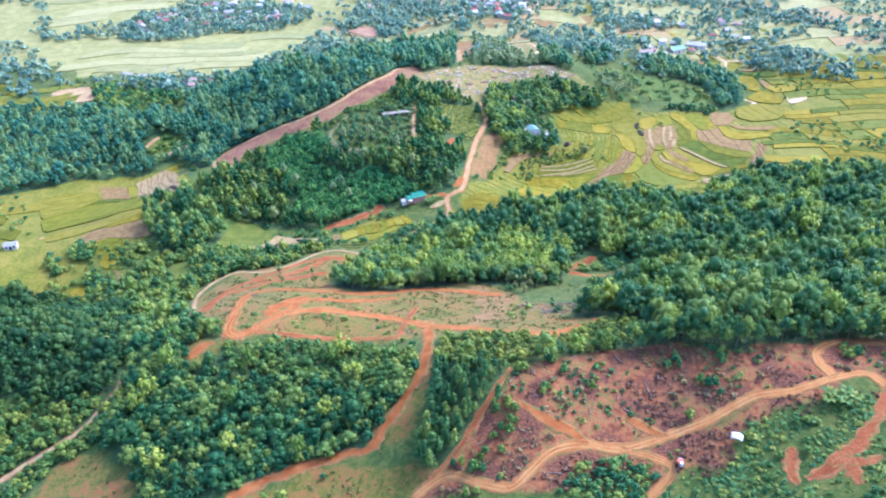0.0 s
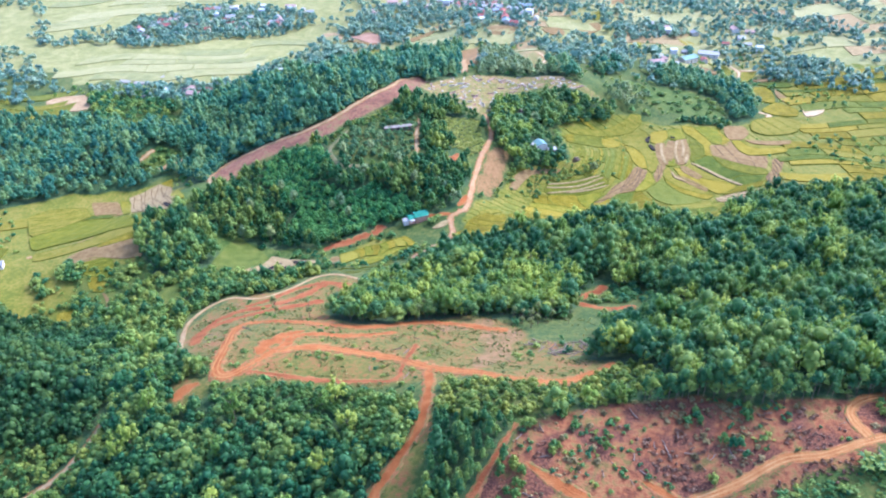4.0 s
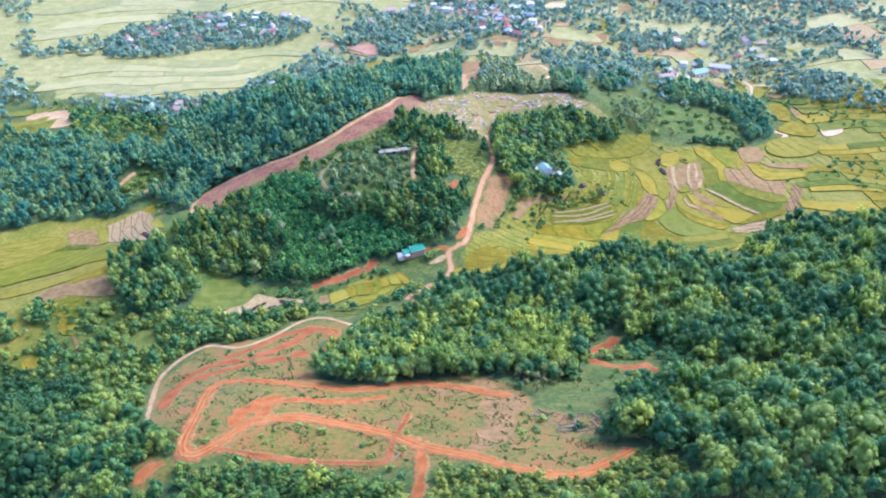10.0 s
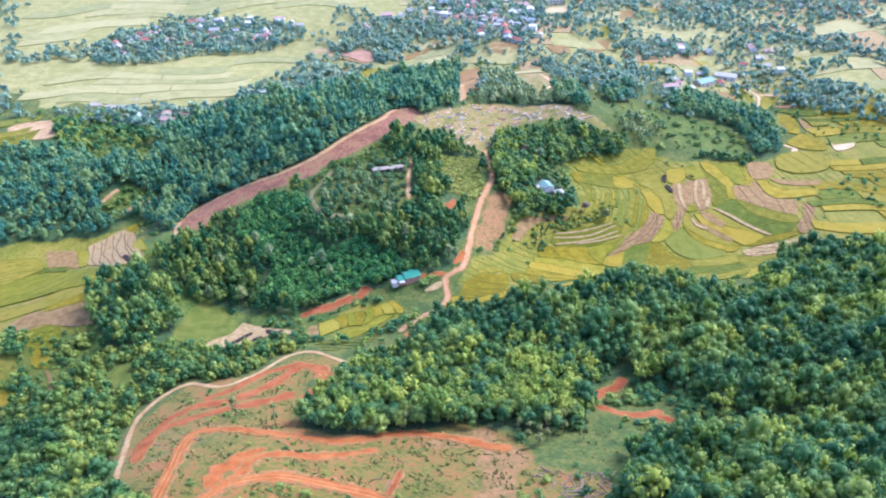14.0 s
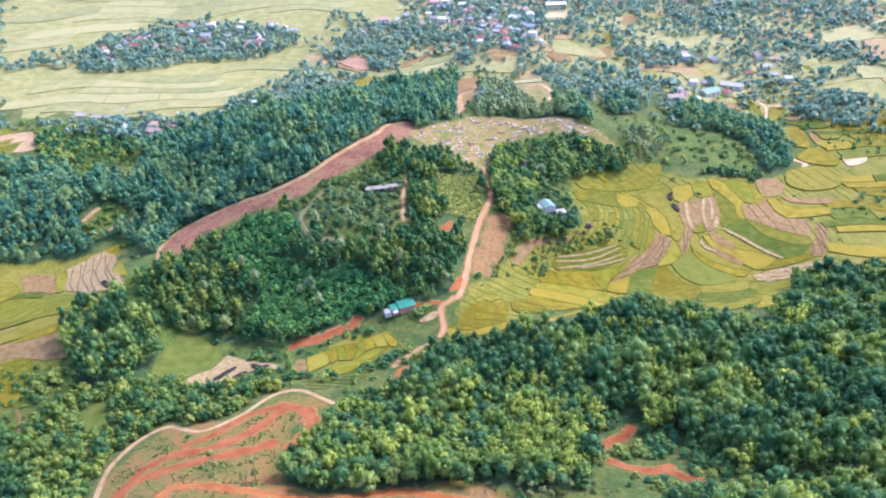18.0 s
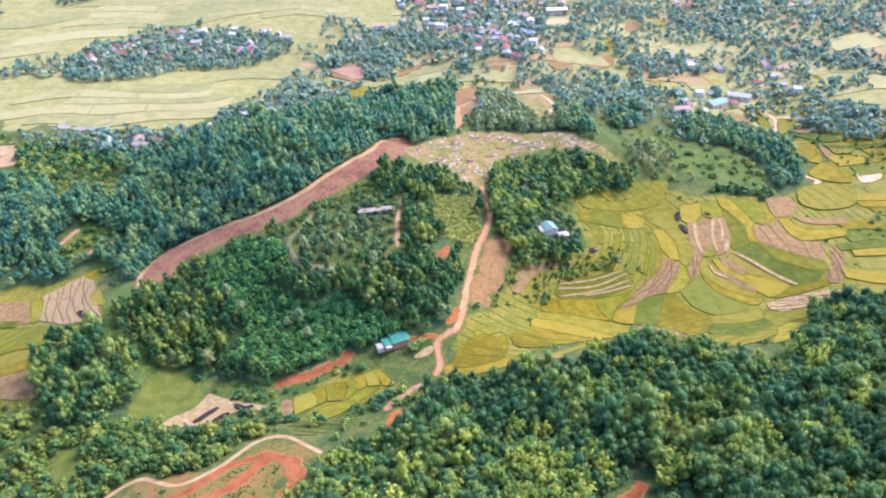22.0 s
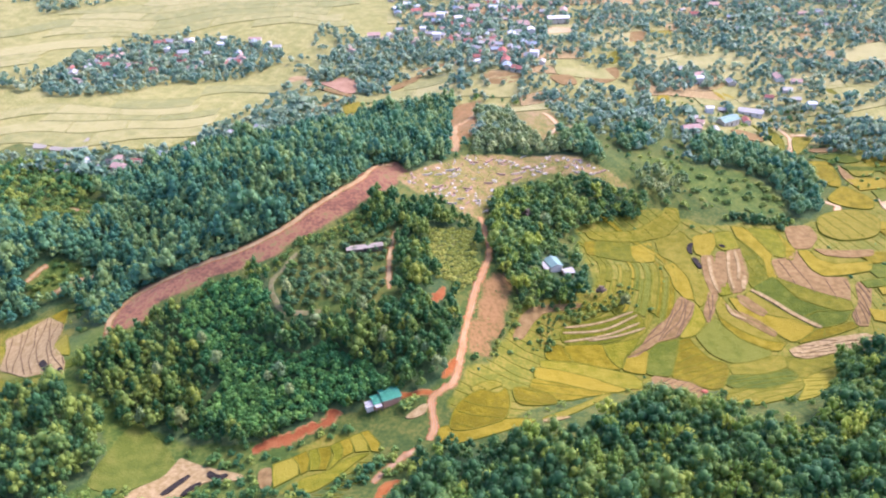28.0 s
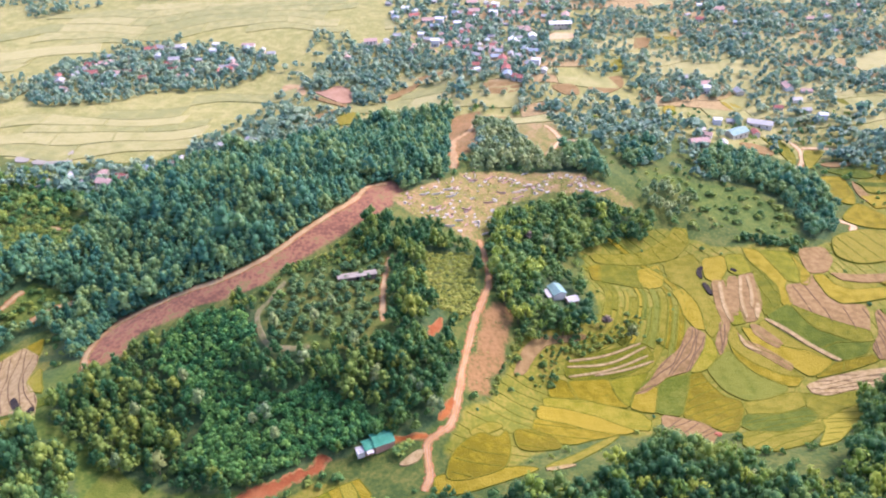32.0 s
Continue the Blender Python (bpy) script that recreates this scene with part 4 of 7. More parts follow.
CLEARED = [SITE, BURNT_SLOPE, SCAR, CEMETERY, BARE_FIELD, ORCHARD, YELLOW_SLOPE, HILLTOP_CLEARING, CORN_PATCH, LEFT_CLEARING, TRACK_BANK, LEFT_SPOTS, OPEN_WEST, OPEN_WEST_B, VALLEY_OPEN, VALLEY_OPEN_B, PALE_HILL, FOREST_GLADE]
BUND = material("grassy_bank", [(0.07, 0.09, 0.009), (0.11, 0.118, 0.012), (0.155, 0.148, 0.022)], 3, 0.95, 0.4)
# Bank colour for far fields, lightened like them to imitate haze.
HAZED_BUND = material("haze_paled_bank", [(0.17, 0.18, 0.06), (0.22, 0.22, 0.08), (0.27, 0.25, 0.10)], 3, 0.95, 0.4)
ASH = material("burnt_straw", [(0.014, 0.012, 0.011), (0.038, 0.032, 0.028)], 2, 0.9, 0.4)
WATER = material("pond_water", [(0.19, 0.17, 0.13), (0.25, 0.225, 0.185)], 14, 0.45, 0.02, spec=0.2)
WHITE = material("white_sheet", [(0.504, 0.504, 0.504), (0.588, 0.588, 0.574)], 2, 0.6, 0.05)
GREY_ROOF = material("grey_sheet_roof", [(0.21, 0.21, 0.21), (0.32, 0.32, 0.315)], 2, 0.5, 0.1)
PALE_ROOF = material("pale_sheet_roof", [(0.31, 0.30, 0.29), (0.40, 0.39, 0.37)], 2, 0.6, 0.1)
RED_ROOF = material("red_tile_roof", [(0.22, 0.085, 0.07), (0.32, 0.13, 0.105)], 2, 0.8, 0.3)
PINK_ROOF = material("faded_red_roof", [(0.33, 0.215, 0.18), (0.41, 0.28, 0.24)], 2, 0.8, 0.3)
BLUE_ROOF = material("blue_sheet_roof", [(0.19, 0.24, 0.28), (0.27, 0.31, 0.35)], 2, 0.5, 0.1)
AQUA_ROOF = material("faded_aqua_roof", [(0.13, 0.23, 0.205), (0.19, 0.29, 0.265)], 2, 0.5, 0.1)
CREAM = material("cream_wall", [(0.434, 0.385, 0.294), (0.518, 0.469, 0.378)], 3, 0.9, 0.1)
BRICKY = material("weathered_brick_wall", [(0.36, 0.19, 0.13), (0.50, 0.30, 0.22)], 2, 0.9, 0.3)
# Closed door panels; the shade inside a doorway is put into their near-black colour.
DOORWAY_SHADE = material("painted_doorway_shade", [(0.02, 0.02, 0.022), (0.05, 0.045, 0.04)], 2, 0.8, 0.0)
STEEL = material("grey_steel", [(0.35, 0.36, 0.37), (0.5, 0.5, 0.5)], 1, 0.45, 0.05, metal=0.7)
MACHINE = material("dull_red_machine_paint", [(0.30, 0.085, 0.05), (0.40, 0.14, 0.09)], 1, 0.6, 0.1)
FURROW = material("dark_furrow_soil", [(0.09, 0.055, 0.03), (0.13, 0.085, 0.045)], 2, 0.95, 0.4)
RUBBER = material("black_rubber", [(0.02, 0.02, 0.02), (0.05, 0.05, 0.05)], 1, 0.8, 0.2)
GLASS = material("dark_glass", [(0.03, 0.04, 0.05), (0.06, 0.08, 0.09)], 1, 0.08, 0.0, spec=0.6)
GRAVE_W = material("whitewashed_stone", [(0.370, 0.339, 0.291), (0.480, 0.446, 0.392)], 1.5, 0.8, 0.2)
GRAVE_P = material("pink_plastered_stone", [(0.336, 0.203, 0.168), (0.434, 0.294, 0.245)], 1.5, 0.8, 0.2)
LOG = material("felled_wood", [(0.13, 0.095, 0.07), (0.24, 0.185, 0.14)], 1, 0.9, 0.4)
BRUSH = leaf_material("dead_brush", (0.095, 0.047, 0.028), (0.15, 0.076, 0.044), (0.22, 0.13, 0.075))
PINK_LEAF = leaf_material("bare_twigs", (0.12, 0.085, 0.07), (0.19, 0.14, 0.115), (0.27, 0.21, 0.17))
DRY_LEAF = leaf_material("dry_leaves", (0.13, 0.11, 0.05), (0.22, 0.18, 0.07), (0.33, 0.27, 0.11))
PALE_LEAF = leaf_material("pale_leaves", (0.12, 0.17, 0.05), (0.19, 0.24, 0.07), (0.28, 0.30, 0.10))
GRASS_LEAF = leaf_material("grass_tufts", (0.09, 0.12, 0.025), (0.15, 0.17, 0.035), (0.24, 0.22, 0.06))
SUNNY_LEAF = leaf_material("sunny_grass", (0.20, 0.24, 0.035), (0.30, 0.33, 0.05), (0.40, 0.39, 0.08))
HILLTOP_LEAF = leaf_material("light_hilltop_leaves", (0.13, 0.23, 0.09), (0.22, 0.31, 0.105), (0.36, 0.40, 0.14), gloss=0.4, fuzz=0.28)
LIGHT_LEAF = leaf_material("light_scrub_leaves", (0.075, 0.155, 0.03), (0.155, 0.23, 0.036), (0.30, 0.325, 0.05))
YELLOW_LEAF = leaf_material("yellow_green_scrub", (0.06, 0.155, 0.04), (0.135, 0.23, 0.042), (0.28, 0.32, 0.05))


def put_copy(proto, m):
    """A copy of a prototype at the pose and scale of m."""
    return copy_thing(proto, m @ Matrix.Diagonal((1 / proto.scale.x, 1 / proto.scale.y, 1 / proto.scale.z, 1)))


# ---- fields ----
def closed(points, step=2.5, cuts=(0.2, 0.25)):
    """The outline with its corners cut a little and its sides divided into steps."""
    p = [Vector((a, b)) for a, b in points]
    for cut in cuts:
        p = [q for a, b in zip(p, p[1:] + p[:1]) for q in (a.lerp(b, cut), a.lerp(b, 1 - cut))]
    out = []
    for a, b in zip(p, p[1:] + p[:1]):
        k = max(1, round((b - a).length / step))
        out += [a.lerp(b, q / k) for q in range(k)]
    return [(v.x, v.y) for v in out]


FIELD_LABELS = {"meadow_grass": "open green meadow of short grass", "haze_faded_soil": "bare red ploughed field, colour faded for haze", "bright_green_rice": "bright yellow-green rice terrace with a grassy bank", "haze_paled_rice": "ripe rice field, colour paled for distance haze", "green_rice": "light green rice paddy with a grassy bank", "ripe_rice": "ripe golden-yellow rice paddy with a grassy bank", "deep_green_rice": "deep green young rice paddy",
                "harvested_stubble": "harvested brown stubble field", "cut_straw": "dry pale field covered with cut straw", "red_soil": "bare red ploughed field",
                "pale_dirt": "bare pale dirt field", "pale_gravel": "pale open gravel yard by the houses", "burnt_straw": "black patch of burnt straw", "pond_water": "still pale fish pond"}
FIELD_NAMES = {"meadow_grass": "meadow", "haze_faded_soil": "ploughed_field", "bright_green_rice": "rice_paddy", "haze_paled_rice": "rice_field", "green_rice": "rice_paddy", "ripe_rice": "rice_paddy", "deep_green_rice": "rice_paddy", "harvested_stubble": "stubble_field", "cut_straw": "straw_field", "red_soil": "ploughed_field",
               "pale_dirt": "dirt_field", "pale_gravel": "gravel_yard", "burnt_straw": "ash_patch", "pond_water": "pond"}
FIELDS = []
SLOPE_CUTS = (0.14,)


def draped(points, lift, grid):
    """Vertices and triangles of a patch that lies on the relief, and the number of its rim vertices."""
    n = len(points)
    xs, ys = [p[0] for p in points], [p[1] for p in points]
    gxs, gys = np.meshgrid(np.arange(min(xs) + grid / 2, max(xs), grid), np.arange(min(ys) + grid / 2, max(ys), grid))
    gxs, gys = gxs.ravel(), gys.ravel()
    ok = inside(points, gxs, gys)
    gxs, gys = gxs[ok], gys[ok]
    if len(gxs):
        far = beside(points + points[:1], gxs, gys) > grid * 0.4
        gxs, gys = gxs[far], gys[far]
    pts = [Vector(p) for p in points] + [Vector((a, b)) for a, b in zip(gxs, gys)]
    v, _, f, _, _, _ = delaunay_2d_cdt(pts, [(i, (i + 1) % n) for i in range(n)], [], 1, 1e-4)
    co = np.array([(p.x, p.y) for p in v])
    return np.column_stack([co, height(co[:, 0], co[:, 1]) + lift]), [tuple(t) for t in f]


def skirted(points, lift, grid):
    v, f = draped(points, lift, grid)
    base = len(v)
    n = len(points)
    rim = np.array(points)
    low = np.column_stack([rim, height(rim[:, 0], rim[:, 1]) - 0.25])
    up = np.column_stack([rim, height(rim[:, 0], rim[:, 1]) + lift])
    v = np.vstack([v, up, low])
    for i in range(n):
        j = (i + 1) % n
        f.append((base + i, base + n + i, base + n + j, base + j))
    return v, f


def rim_bank(points, lift, wide, high):
    """A low earth bank along the edge of a field."""
    n = len(points)
    v, f = [], []
    for i, (x, y) in enumerate(points):
        x0, y0 = points[i - 1]
        x1, y1 = points[(i + 1) % n]
        d = math.hypot(x1 - x0, y1 - y0) or 1.0
        nxv, nyv = (y1 - y0) / d, -(x1 - x0) / d
        for s, h in ((-wide * 0.6, lift - 0.05), (-wide * 0.25, lift + high), (wide * 0.3, lift + high), (wide * 0.7, -0.25)):
            v.append((x + nxv * s, y + nyv * s, h))
    for i in range(n):
        j = (i + 1) % n
        for k in range(3):
            f.append((i * 4 + k, i * 4 + k + 1, j * 4 + k + 1, j * 4 + k))
    v = np.array(v)
    v[:, 2] += height(v[:, 0], v[:, 1])
    return v, f


def field(points, mat, lift=0.28, grid=3.0, bank=0.45, smooth=True, terrace=None, cuts=(0.2, 0.25)):
    FIELDS.append(points)
    pts = closed(points, grid, cuts) if smooth else points
    area = sum(a[0] * b[1] - b[0] * a[1] for a, b in zip(pts, pts[1:] + pts[:1]))
    if area < 0:
        pts = pts[::-1]
    kind = FIELD_NAMES[mat.name]
    if max(abs(p[0]) for p in points) > 240 or max(p[1] for p in points) > 620:
        lift += 0.35
    if len(pts) < 4:
        return None
    v, f = skirted(pts, lift, grid)
    ob = new(kind, mesh_of(kind, v, f, [mat]))
    tagged(ob, FIELD_LABELS[mat.name], kind.replace("_", " "), "fields of the valley")
    if bank and "rice" in mat.name:
        bv, bf = rim_bank(pts, lift, bank, 0.13)
        part("bank", mesh_of("bank", bv, bf, [HAZED_BUND if mat is RICE_HAZED else BUND]), ob, "narrow grassy earth bank")
    if terrace:
        for tv, tf in contour_banks(pts, lift, *terrace):
            part("terrace_bank", mesh_of("terrace_bank", tv, tf, [BUND if "rice" in mat.name else FURROW]), ob, "low curved bank between terraces")
    return ob


def contour_banks(pts, lift, cx, cy, gap):
    """Low curved banks that follow the slope across a field."""
    runs = []
    far = [math.hypot(x - cx, y - cy) for x, y in pts]
    r = (int(min(far) / gap) + 1) * gap
    while r < max(far):
        k = int(2 * math.pi * r / 2.2)
        a = np.arange(k) * 2 * math.pi / k
        rr = r + 0.8 * np.sin(a * 11 + r) + 0.3 * np.sin(a * 29 - r)
        x, y = cx + rr * np.cos(a), cy + rr * np.sin(a)
        ok = inside(pts, x, y)
        z = height(x, y) + lift
        v, f = [], []
        for i in range(k + 1):
            p = i % k
            if ok[p] and i < k:
                base = len(v)
                ux, uy = math.cos(a[p]), math.sin(a[p])
                v += [(x[p] + ux * q, y[p] + uy * q, z[p] + h) for q, h in ((-0.3, -0.05), (-0.13, 0.16), (0.13, 0.16), (0.3, -0.05))]
                if base:
                    f += [(base - 4 + m, base - 3 + m, base + 1 + m, base + m) for m in range(3)]
            else:
                if len(f) > 5:
                    runs.append((v, f))
                v, f = [], []
        r += gap * (0.8 + 0.4 * math.sin(r * 3.1) ** 2)
    return runs


def strip(line, wide, mat, lift=0.42):
    """A long narrow field along a line."""
    pts = curve(line, 3.0)
    left, right = [], []
    n = len(pts)
    for i, (x, y) in enumerate(pts):
        x0, y0 = pts[max(i - 1, 0)]
        x1, y1 = pts[min(i + 1, n - 1)]
        d = math.hypot(x1 - x0, y1 - y0) or 1.0
        w = wide * 0.5 * (0.55 if i in (0, n - 1) else 1.0)
        px, py = -(y1 - y0) / d * w, (x1 - x0) / d * w
        left.append((x + px, y + py))
        right.append((x - px, y - py))
    return field(right + left[::-1], mat, lift, 3.0, 0, False)


KNOLL_TERRACES = (62, 500, 8.5)
DELL_TERRACES = (-60, 500, 3.4)
EDGE_TERRACES = (170, 330, 4.2)
field([(63, 456), (84, 463), (102, 470), (106, 458), (85, 448), (62, 445)], RICE_GREEN)
strip([(65, 455), (83, 460), (100, 468)], 1.0, STRAW, 0.56)
strip([(64, 452), (84, 456), (102, 466)], 1.0, STRAW, 0.56)
strip([(64, 447), (85, 453), (102, 461)], 1.0, STRAW, 0.56)
strip([(76, 449), (91, 453), (104, 458)], 1.0, STRAW, 0.56)
strip([(46, 384), (51, 385), (57, 387)], 2.2, STRAW)
field([(18, 405), (28, 413), (34, 411), (22, 402)], RICE_GREEN, terrace=KNOLL_TERRACES)
field([(5, 384), (14, 384), (24, 384), (36, 387), (45, 385), (36, 380), (19, 374), (6, 373)], RICE_RIPE)
field([(45, 386), (58, 394), (74, 409), (80, 412), (74, 404), (59, 390), (48, 382)], RICE_GREEN)
field([(54, 442), (56, 445), (63, 445), (65, 441), (67, 435), (61, 435), (54, 435)], RICE_RIPE, 0.30, cuts=SLOPE_CUTS)
field([(63, 445), (82, 448), (83, 440), (88, 431), (81, 432), (71, 435), (66, 436), (64, 440)], RICE_RIPE, 0.34, cuts=SLOPE_CUTS)
field([(82, 447), (101, 452), (96, 445), (91, 440), (88, 431), (84, 437), (83, 443)], RICE_YOUNG, 0.38, cuts=SLOPE_CUTS)
field([(92, 440), (99, 444), (103, 443), (98, 427), (93, 428), (88, 431)], RICE_RIPE, 0.42, cuts=SLOPE_CUTS)
field([(51, 434), (67, 436), (81, 432), (92, 428), (95, 421), (92, 414), (86, 415), (74, 425), (61, 429), (51, 429)], RICE_YOUNG, 0.30, cuts=SLOPE_CUTS)
field([(48, 429), (61, 429), (74, 425), (87, 414), (81, 411), (70, 414), (59, 418), (47, 420)], RICE_RIPE, 0.34, cuts=SLOPE_CUTS)
field([(46, 420), (59, 419), (70, 414), (80, 411), (68, 407), (59, 402), (48, 404), (44, 412)], RICE_RIPE, 0.38, terrace=KNOLL_TERRACES, cuts=SLOPE_CUTS)
field([(103, 444), (108, 449), (119, 451), (115, 440), (108, 424), (100, 426), (98, 428)], RICE_DEEP, 0.42, cuts=SLOPE_CUTS)
field([(118, 450), (124, 453), (126, 446), (130, 437), (136, 434), (135, 427), (126, 411), (120, 410), (114, 419), (108, 423), (113, 436)], RICE_RIPE, 0.30, terrace=EDGE_TERRACES, cuts=SLOPE_CUTS)
field([(100, 426), (107, 423), (115, 418), (118, 410), (110, 397), (103, 403), (97, 414)], STUBBLE, 0.42, terrace=EDGE_TERRACES, cuts=SLOPE_CUTS)
field([(127, 454), (133, 460), (141, 467), (144, 461), (149, 453), (161, 446), (158, 440), (146, 435), (138, 434), (131, 441)], RICE_DEEP, 0.38, cuts=SLOPE_CUTS)
field([(142, 470), (145, 465), (151, 459), (161, 453), (170, 451), (165, 445), (160, 445), (149, 453), (143, 461)], RICE_RIPE, 0.42, cuts=SLOPE_CUTS)
field([(148, 483), (150, 476), (152, 470), (157, 465), (167, 457), (171, 450), (160, 452), (151, 458), (145, 464), (142, 469), (143, 476)], RICE_GREEN, 0.30, cuts=SLOPE_CUTS)
field([(148, 479), (150, 474), (157, 471), (163, 466), (169, 459), (166, 455), (157, 464), (149, 469)], STUBBLE, 0.42, cuts=SLOPE_CUTS)
field([(151, 482), (157, 481), (161, 475), (167, 471), (179, 468), (187, 461), (184, 456), (173, 451), (168, 458), (163, 465), (154, 470)], RICE_RIPE, 0.38, cuts=SLOPE_CUTS)
field([(156, 484), (160, 484), (169, 473), (165, 469), (160, 473), (156, 478)], STUBBLE, 0.50, cuts=SLOPE_CUTS)
field([(160, 484), (164, 488), (171, 479), (179, 471), (189, 460), (179, 466), (168, 471)], RICE_GREEN, 0.30, cuts=SLOPE_CUTS)
field([(183, 468), (193, 473), (202, 472), (210, 472), (202, 462), (193, 460), (189, 461)], RICE_DEEP, 0.34, cuts=SLOPE_CUTS)
field([(166, 490), (174, 496), (181, 500), (187, 484), (203, 471), (193, 472), (183, 468), (180, 473), (173, 481)], RICE_DEEP, 0.38, cuts=SLOPE_CUTS)
field([(181, 500), (188, 495), (199, 487), (212, 479), (210, 471), (202, 471), (186, 483)], RICE_GREEN, 0.42, cuts=SLOPE_CUTS)
field([(185, 516), (198, 520), (204, 529), (205, 521), (205, 510), (207, 502), (220, 501), (218, 492), (211, 477), (198, 485), (188, 494), (182, 500)], STUBBLE, 0.38, terrace=KNOLL_TERRACES, cuts=SLOPE_CUTS)
field([(204, 527), (211, 529), (213, 519), (220, 515), (232, 517), (243, 519), (237, 508), (220, 503), (208, 501), (204, 508)], RICE_RIPE, 0.34, cuts=SLOPE_CUTS)
field([(213, 530), (219, 526), (230, 524), (239, 525), (233, 516), (219, 513), (212, 518)], RICE_GREEN, 0.38, cuts=SLOPE_CUTS)
field([(215, 531), (228, 530), (250, 532), (246, 524), (230, 522), (218, 524)], STUBBLE, 0.50, cuts=SLOPE_CUTS)
field([(175, 552), (183, 550), (186, 533), (190, 524), (184, 513), (183, 498), (177, 499), (181, 514), (178, 527), (174, 540)], RICE_RIPE, 0.30, cuts=SLOPE_CUTS)
field([(183, 550), (202, 549), (201, 536), (194, 518), (188, 520), (186, 533)], RICE_YOUNG, 0.34, cuts=SLOPE_CUTS)
field([(200, 549), (202, 540), (204, 528), (198, 517), (194, 517), (199, 533)], RICE_RIPE, 0.38, cuts=SLOPE_CUTS)
field([(207, 554), (224, 558), (224, 545), (214, 531), (203, 529), (204, 541)], STUBBLE, 0.50, cuts=SLOPE_CUTS)
field([(173, 539), (178, 528), (181, 514), (177, 499), (166, 490), (166, 496), (169, 511), (172, 525)], RICE_GREEN, 0.30, terrace=KNOLL_TERRACES, cuts=SLOPE_CUTS)
field([(163, 524), (172, 528), (170, 512), (167, 497), (160, 486), (154, 485), (155, 497)], STUBBLE, 0.42, cuts=SLOPE_CUTS)
field([(158, 524), (163, 523), (153, 490), (149, 489), (151, 505)], STUBBLE, 0.46, cuts=SLOPE_CUTS)
field([(148, 520), (155, 520), (152, 506), (150, 492), (149, 485), (143, 483), (143, 496)], STUBBLE, 0.50, cuts=SLOPE_CUTS)
field([(142, 485), (147, 484), (142, 472), (136, 462), (135, 469), (139, 478)], STUBBLE, 0.38, terrace=(62, 500, 2.2), cuts=SLOPE_CUTS)
field([(149, 490), (155, 493), (155, 485), (150, 483), (147, 483)], RICE_YOUNG, 0.34, cuts=SLOPE_CUTS)
field([(100, 447), (107, 457), (117, 465), (126, 481), (133, 475), (129, 466), (120, 453), (108, 449), (97, 440), (91, 439)], STUBBLE, 0.46, terrace=(62, 500, 2.2), cuts=SLOPE_CUTS)
field([(133, 476), (135, 471), (135, 463), (129, 455), (123, 452), (119, 452), (129, 466)], RICE_YOUNG, 0.42, cuts=SLOPE_CUTS)
field([(125, 510), (132, 514), (135, 496), (134, 478), (128, 479), (125, 488), (126, 498)], RICE_RIPE, 0.30, cuts=SLOPE_CUTS)
field([(129, 542), (147, 549), (148, 537), (142, 519), (142, 504), (144, 496), (143, 483), (135, 473), (133, 477), (135, 496), (132, 514), (127, 522)], RICE_GREEN, 0.34, cuts=SLOPE_CUTS)
field([(150, 543), (163, 545), (161, 532), (151, 516), (146, 523)], RICE_RIPE, 0.38, cuts=SLOPE_CUTS)
field([(163, 545), (173, 546), (173, 537), (172, 527), (163, 524), (160, 529)], RICE_YOUNG, 0.42, cuts=SLOPE_CUTS)
field([(111, 532), (126, 540), (126, 527), (122, 515), (113, 512), (110, 521)], RICE_RIPE, 0.30, cuts=SLOPE_CUTS)
field([(92, 531), (114, 540), (111, 522), (112, 512), (101, 514), (89, 515)], RICE_GREEN, 0.34, cuts=SLOPE_CUTS)
field([(85, 528), (93, 532), (90, 515), (85, 515)], RICE_RIPE, 0.38, cuts=SLOPE_CUTS)
field([(87, 538), (118, 548), (137, 563), (141, 570), (147, 568), (148, 559), (137, 545), (113, 537), (90, 532)], RICE_GREEN, 0.42, terrace=KNOLL_TERRACES, cuts=SLOPE_CUTS)
field([(141, 570), (149, 570), (147, 556), (133, 545), (116, 537), (114, 539), (132, 549), (141, 559)], RICE_YOUNG, 0.30, cuts=SLOPE_CUTS)
field([(136, 433), (146, 435), (159, 441), (165, 441), (163, 431), (147, 423), (135, 423)], RICE_GREEN, 0.34, cuts=SLOPE_CUTS)
field([(133, 424), (148, 424), (163, 430), (163, 420), (145, 407), (132, 408), (128, 414)], RICE_DEEP, 0.38, terrace=EDGE_TERRACES, cuts=SLOPE_CUTS)
field([(127, 410), (145, 408), (163, 420), (160, 410), (147, 398), (131, 392), (122, 397)], RICE_GREEN, 0.42, terrace=EDGE_TERRACES, cuts=SLOPE_CUTS)
field([(165, 441), (173, 437), (185, 438), (202, 438), (197, 429), (183, 429), (172, 424), (162, 417), (162, 430)], RICE_GREEN, 0.30, cuts=SLOPE_CUTS)
field([(173, 425), (184, 430), (197, 430), (191, 418), (181, 417), (171, 411), (159, 399), (149, 395), (159, 409), (162, 418)], RICE_YOUNG, 0.34, terrace=EDGE_TERRACES, cuts=SLOPE_CUTS)
field([(169, 446), (179, 450), (192, 452), (209, 452), (202, 439), (186, 440), (174, 437), (169, 440)], STRAW, 0.46, terrace=EDGE_TERRACES, cuts=SLOPE_CUTS)
field([(186, 459), (201, 461), (205, 462), (206, 457), (187, 452), (174, 450)], RICE_RIPE, 0.42, terrace=KNOLL_TERRACES, cuts=SLOPE_CUTS)
field([(222, 496), (232, 498), (211, 457), (206, 458), (207, 467), (215, 477)], STUBBLE, 0.38, terrace=(62, 500, 2.2), cuts=SLOPE_CUTS)
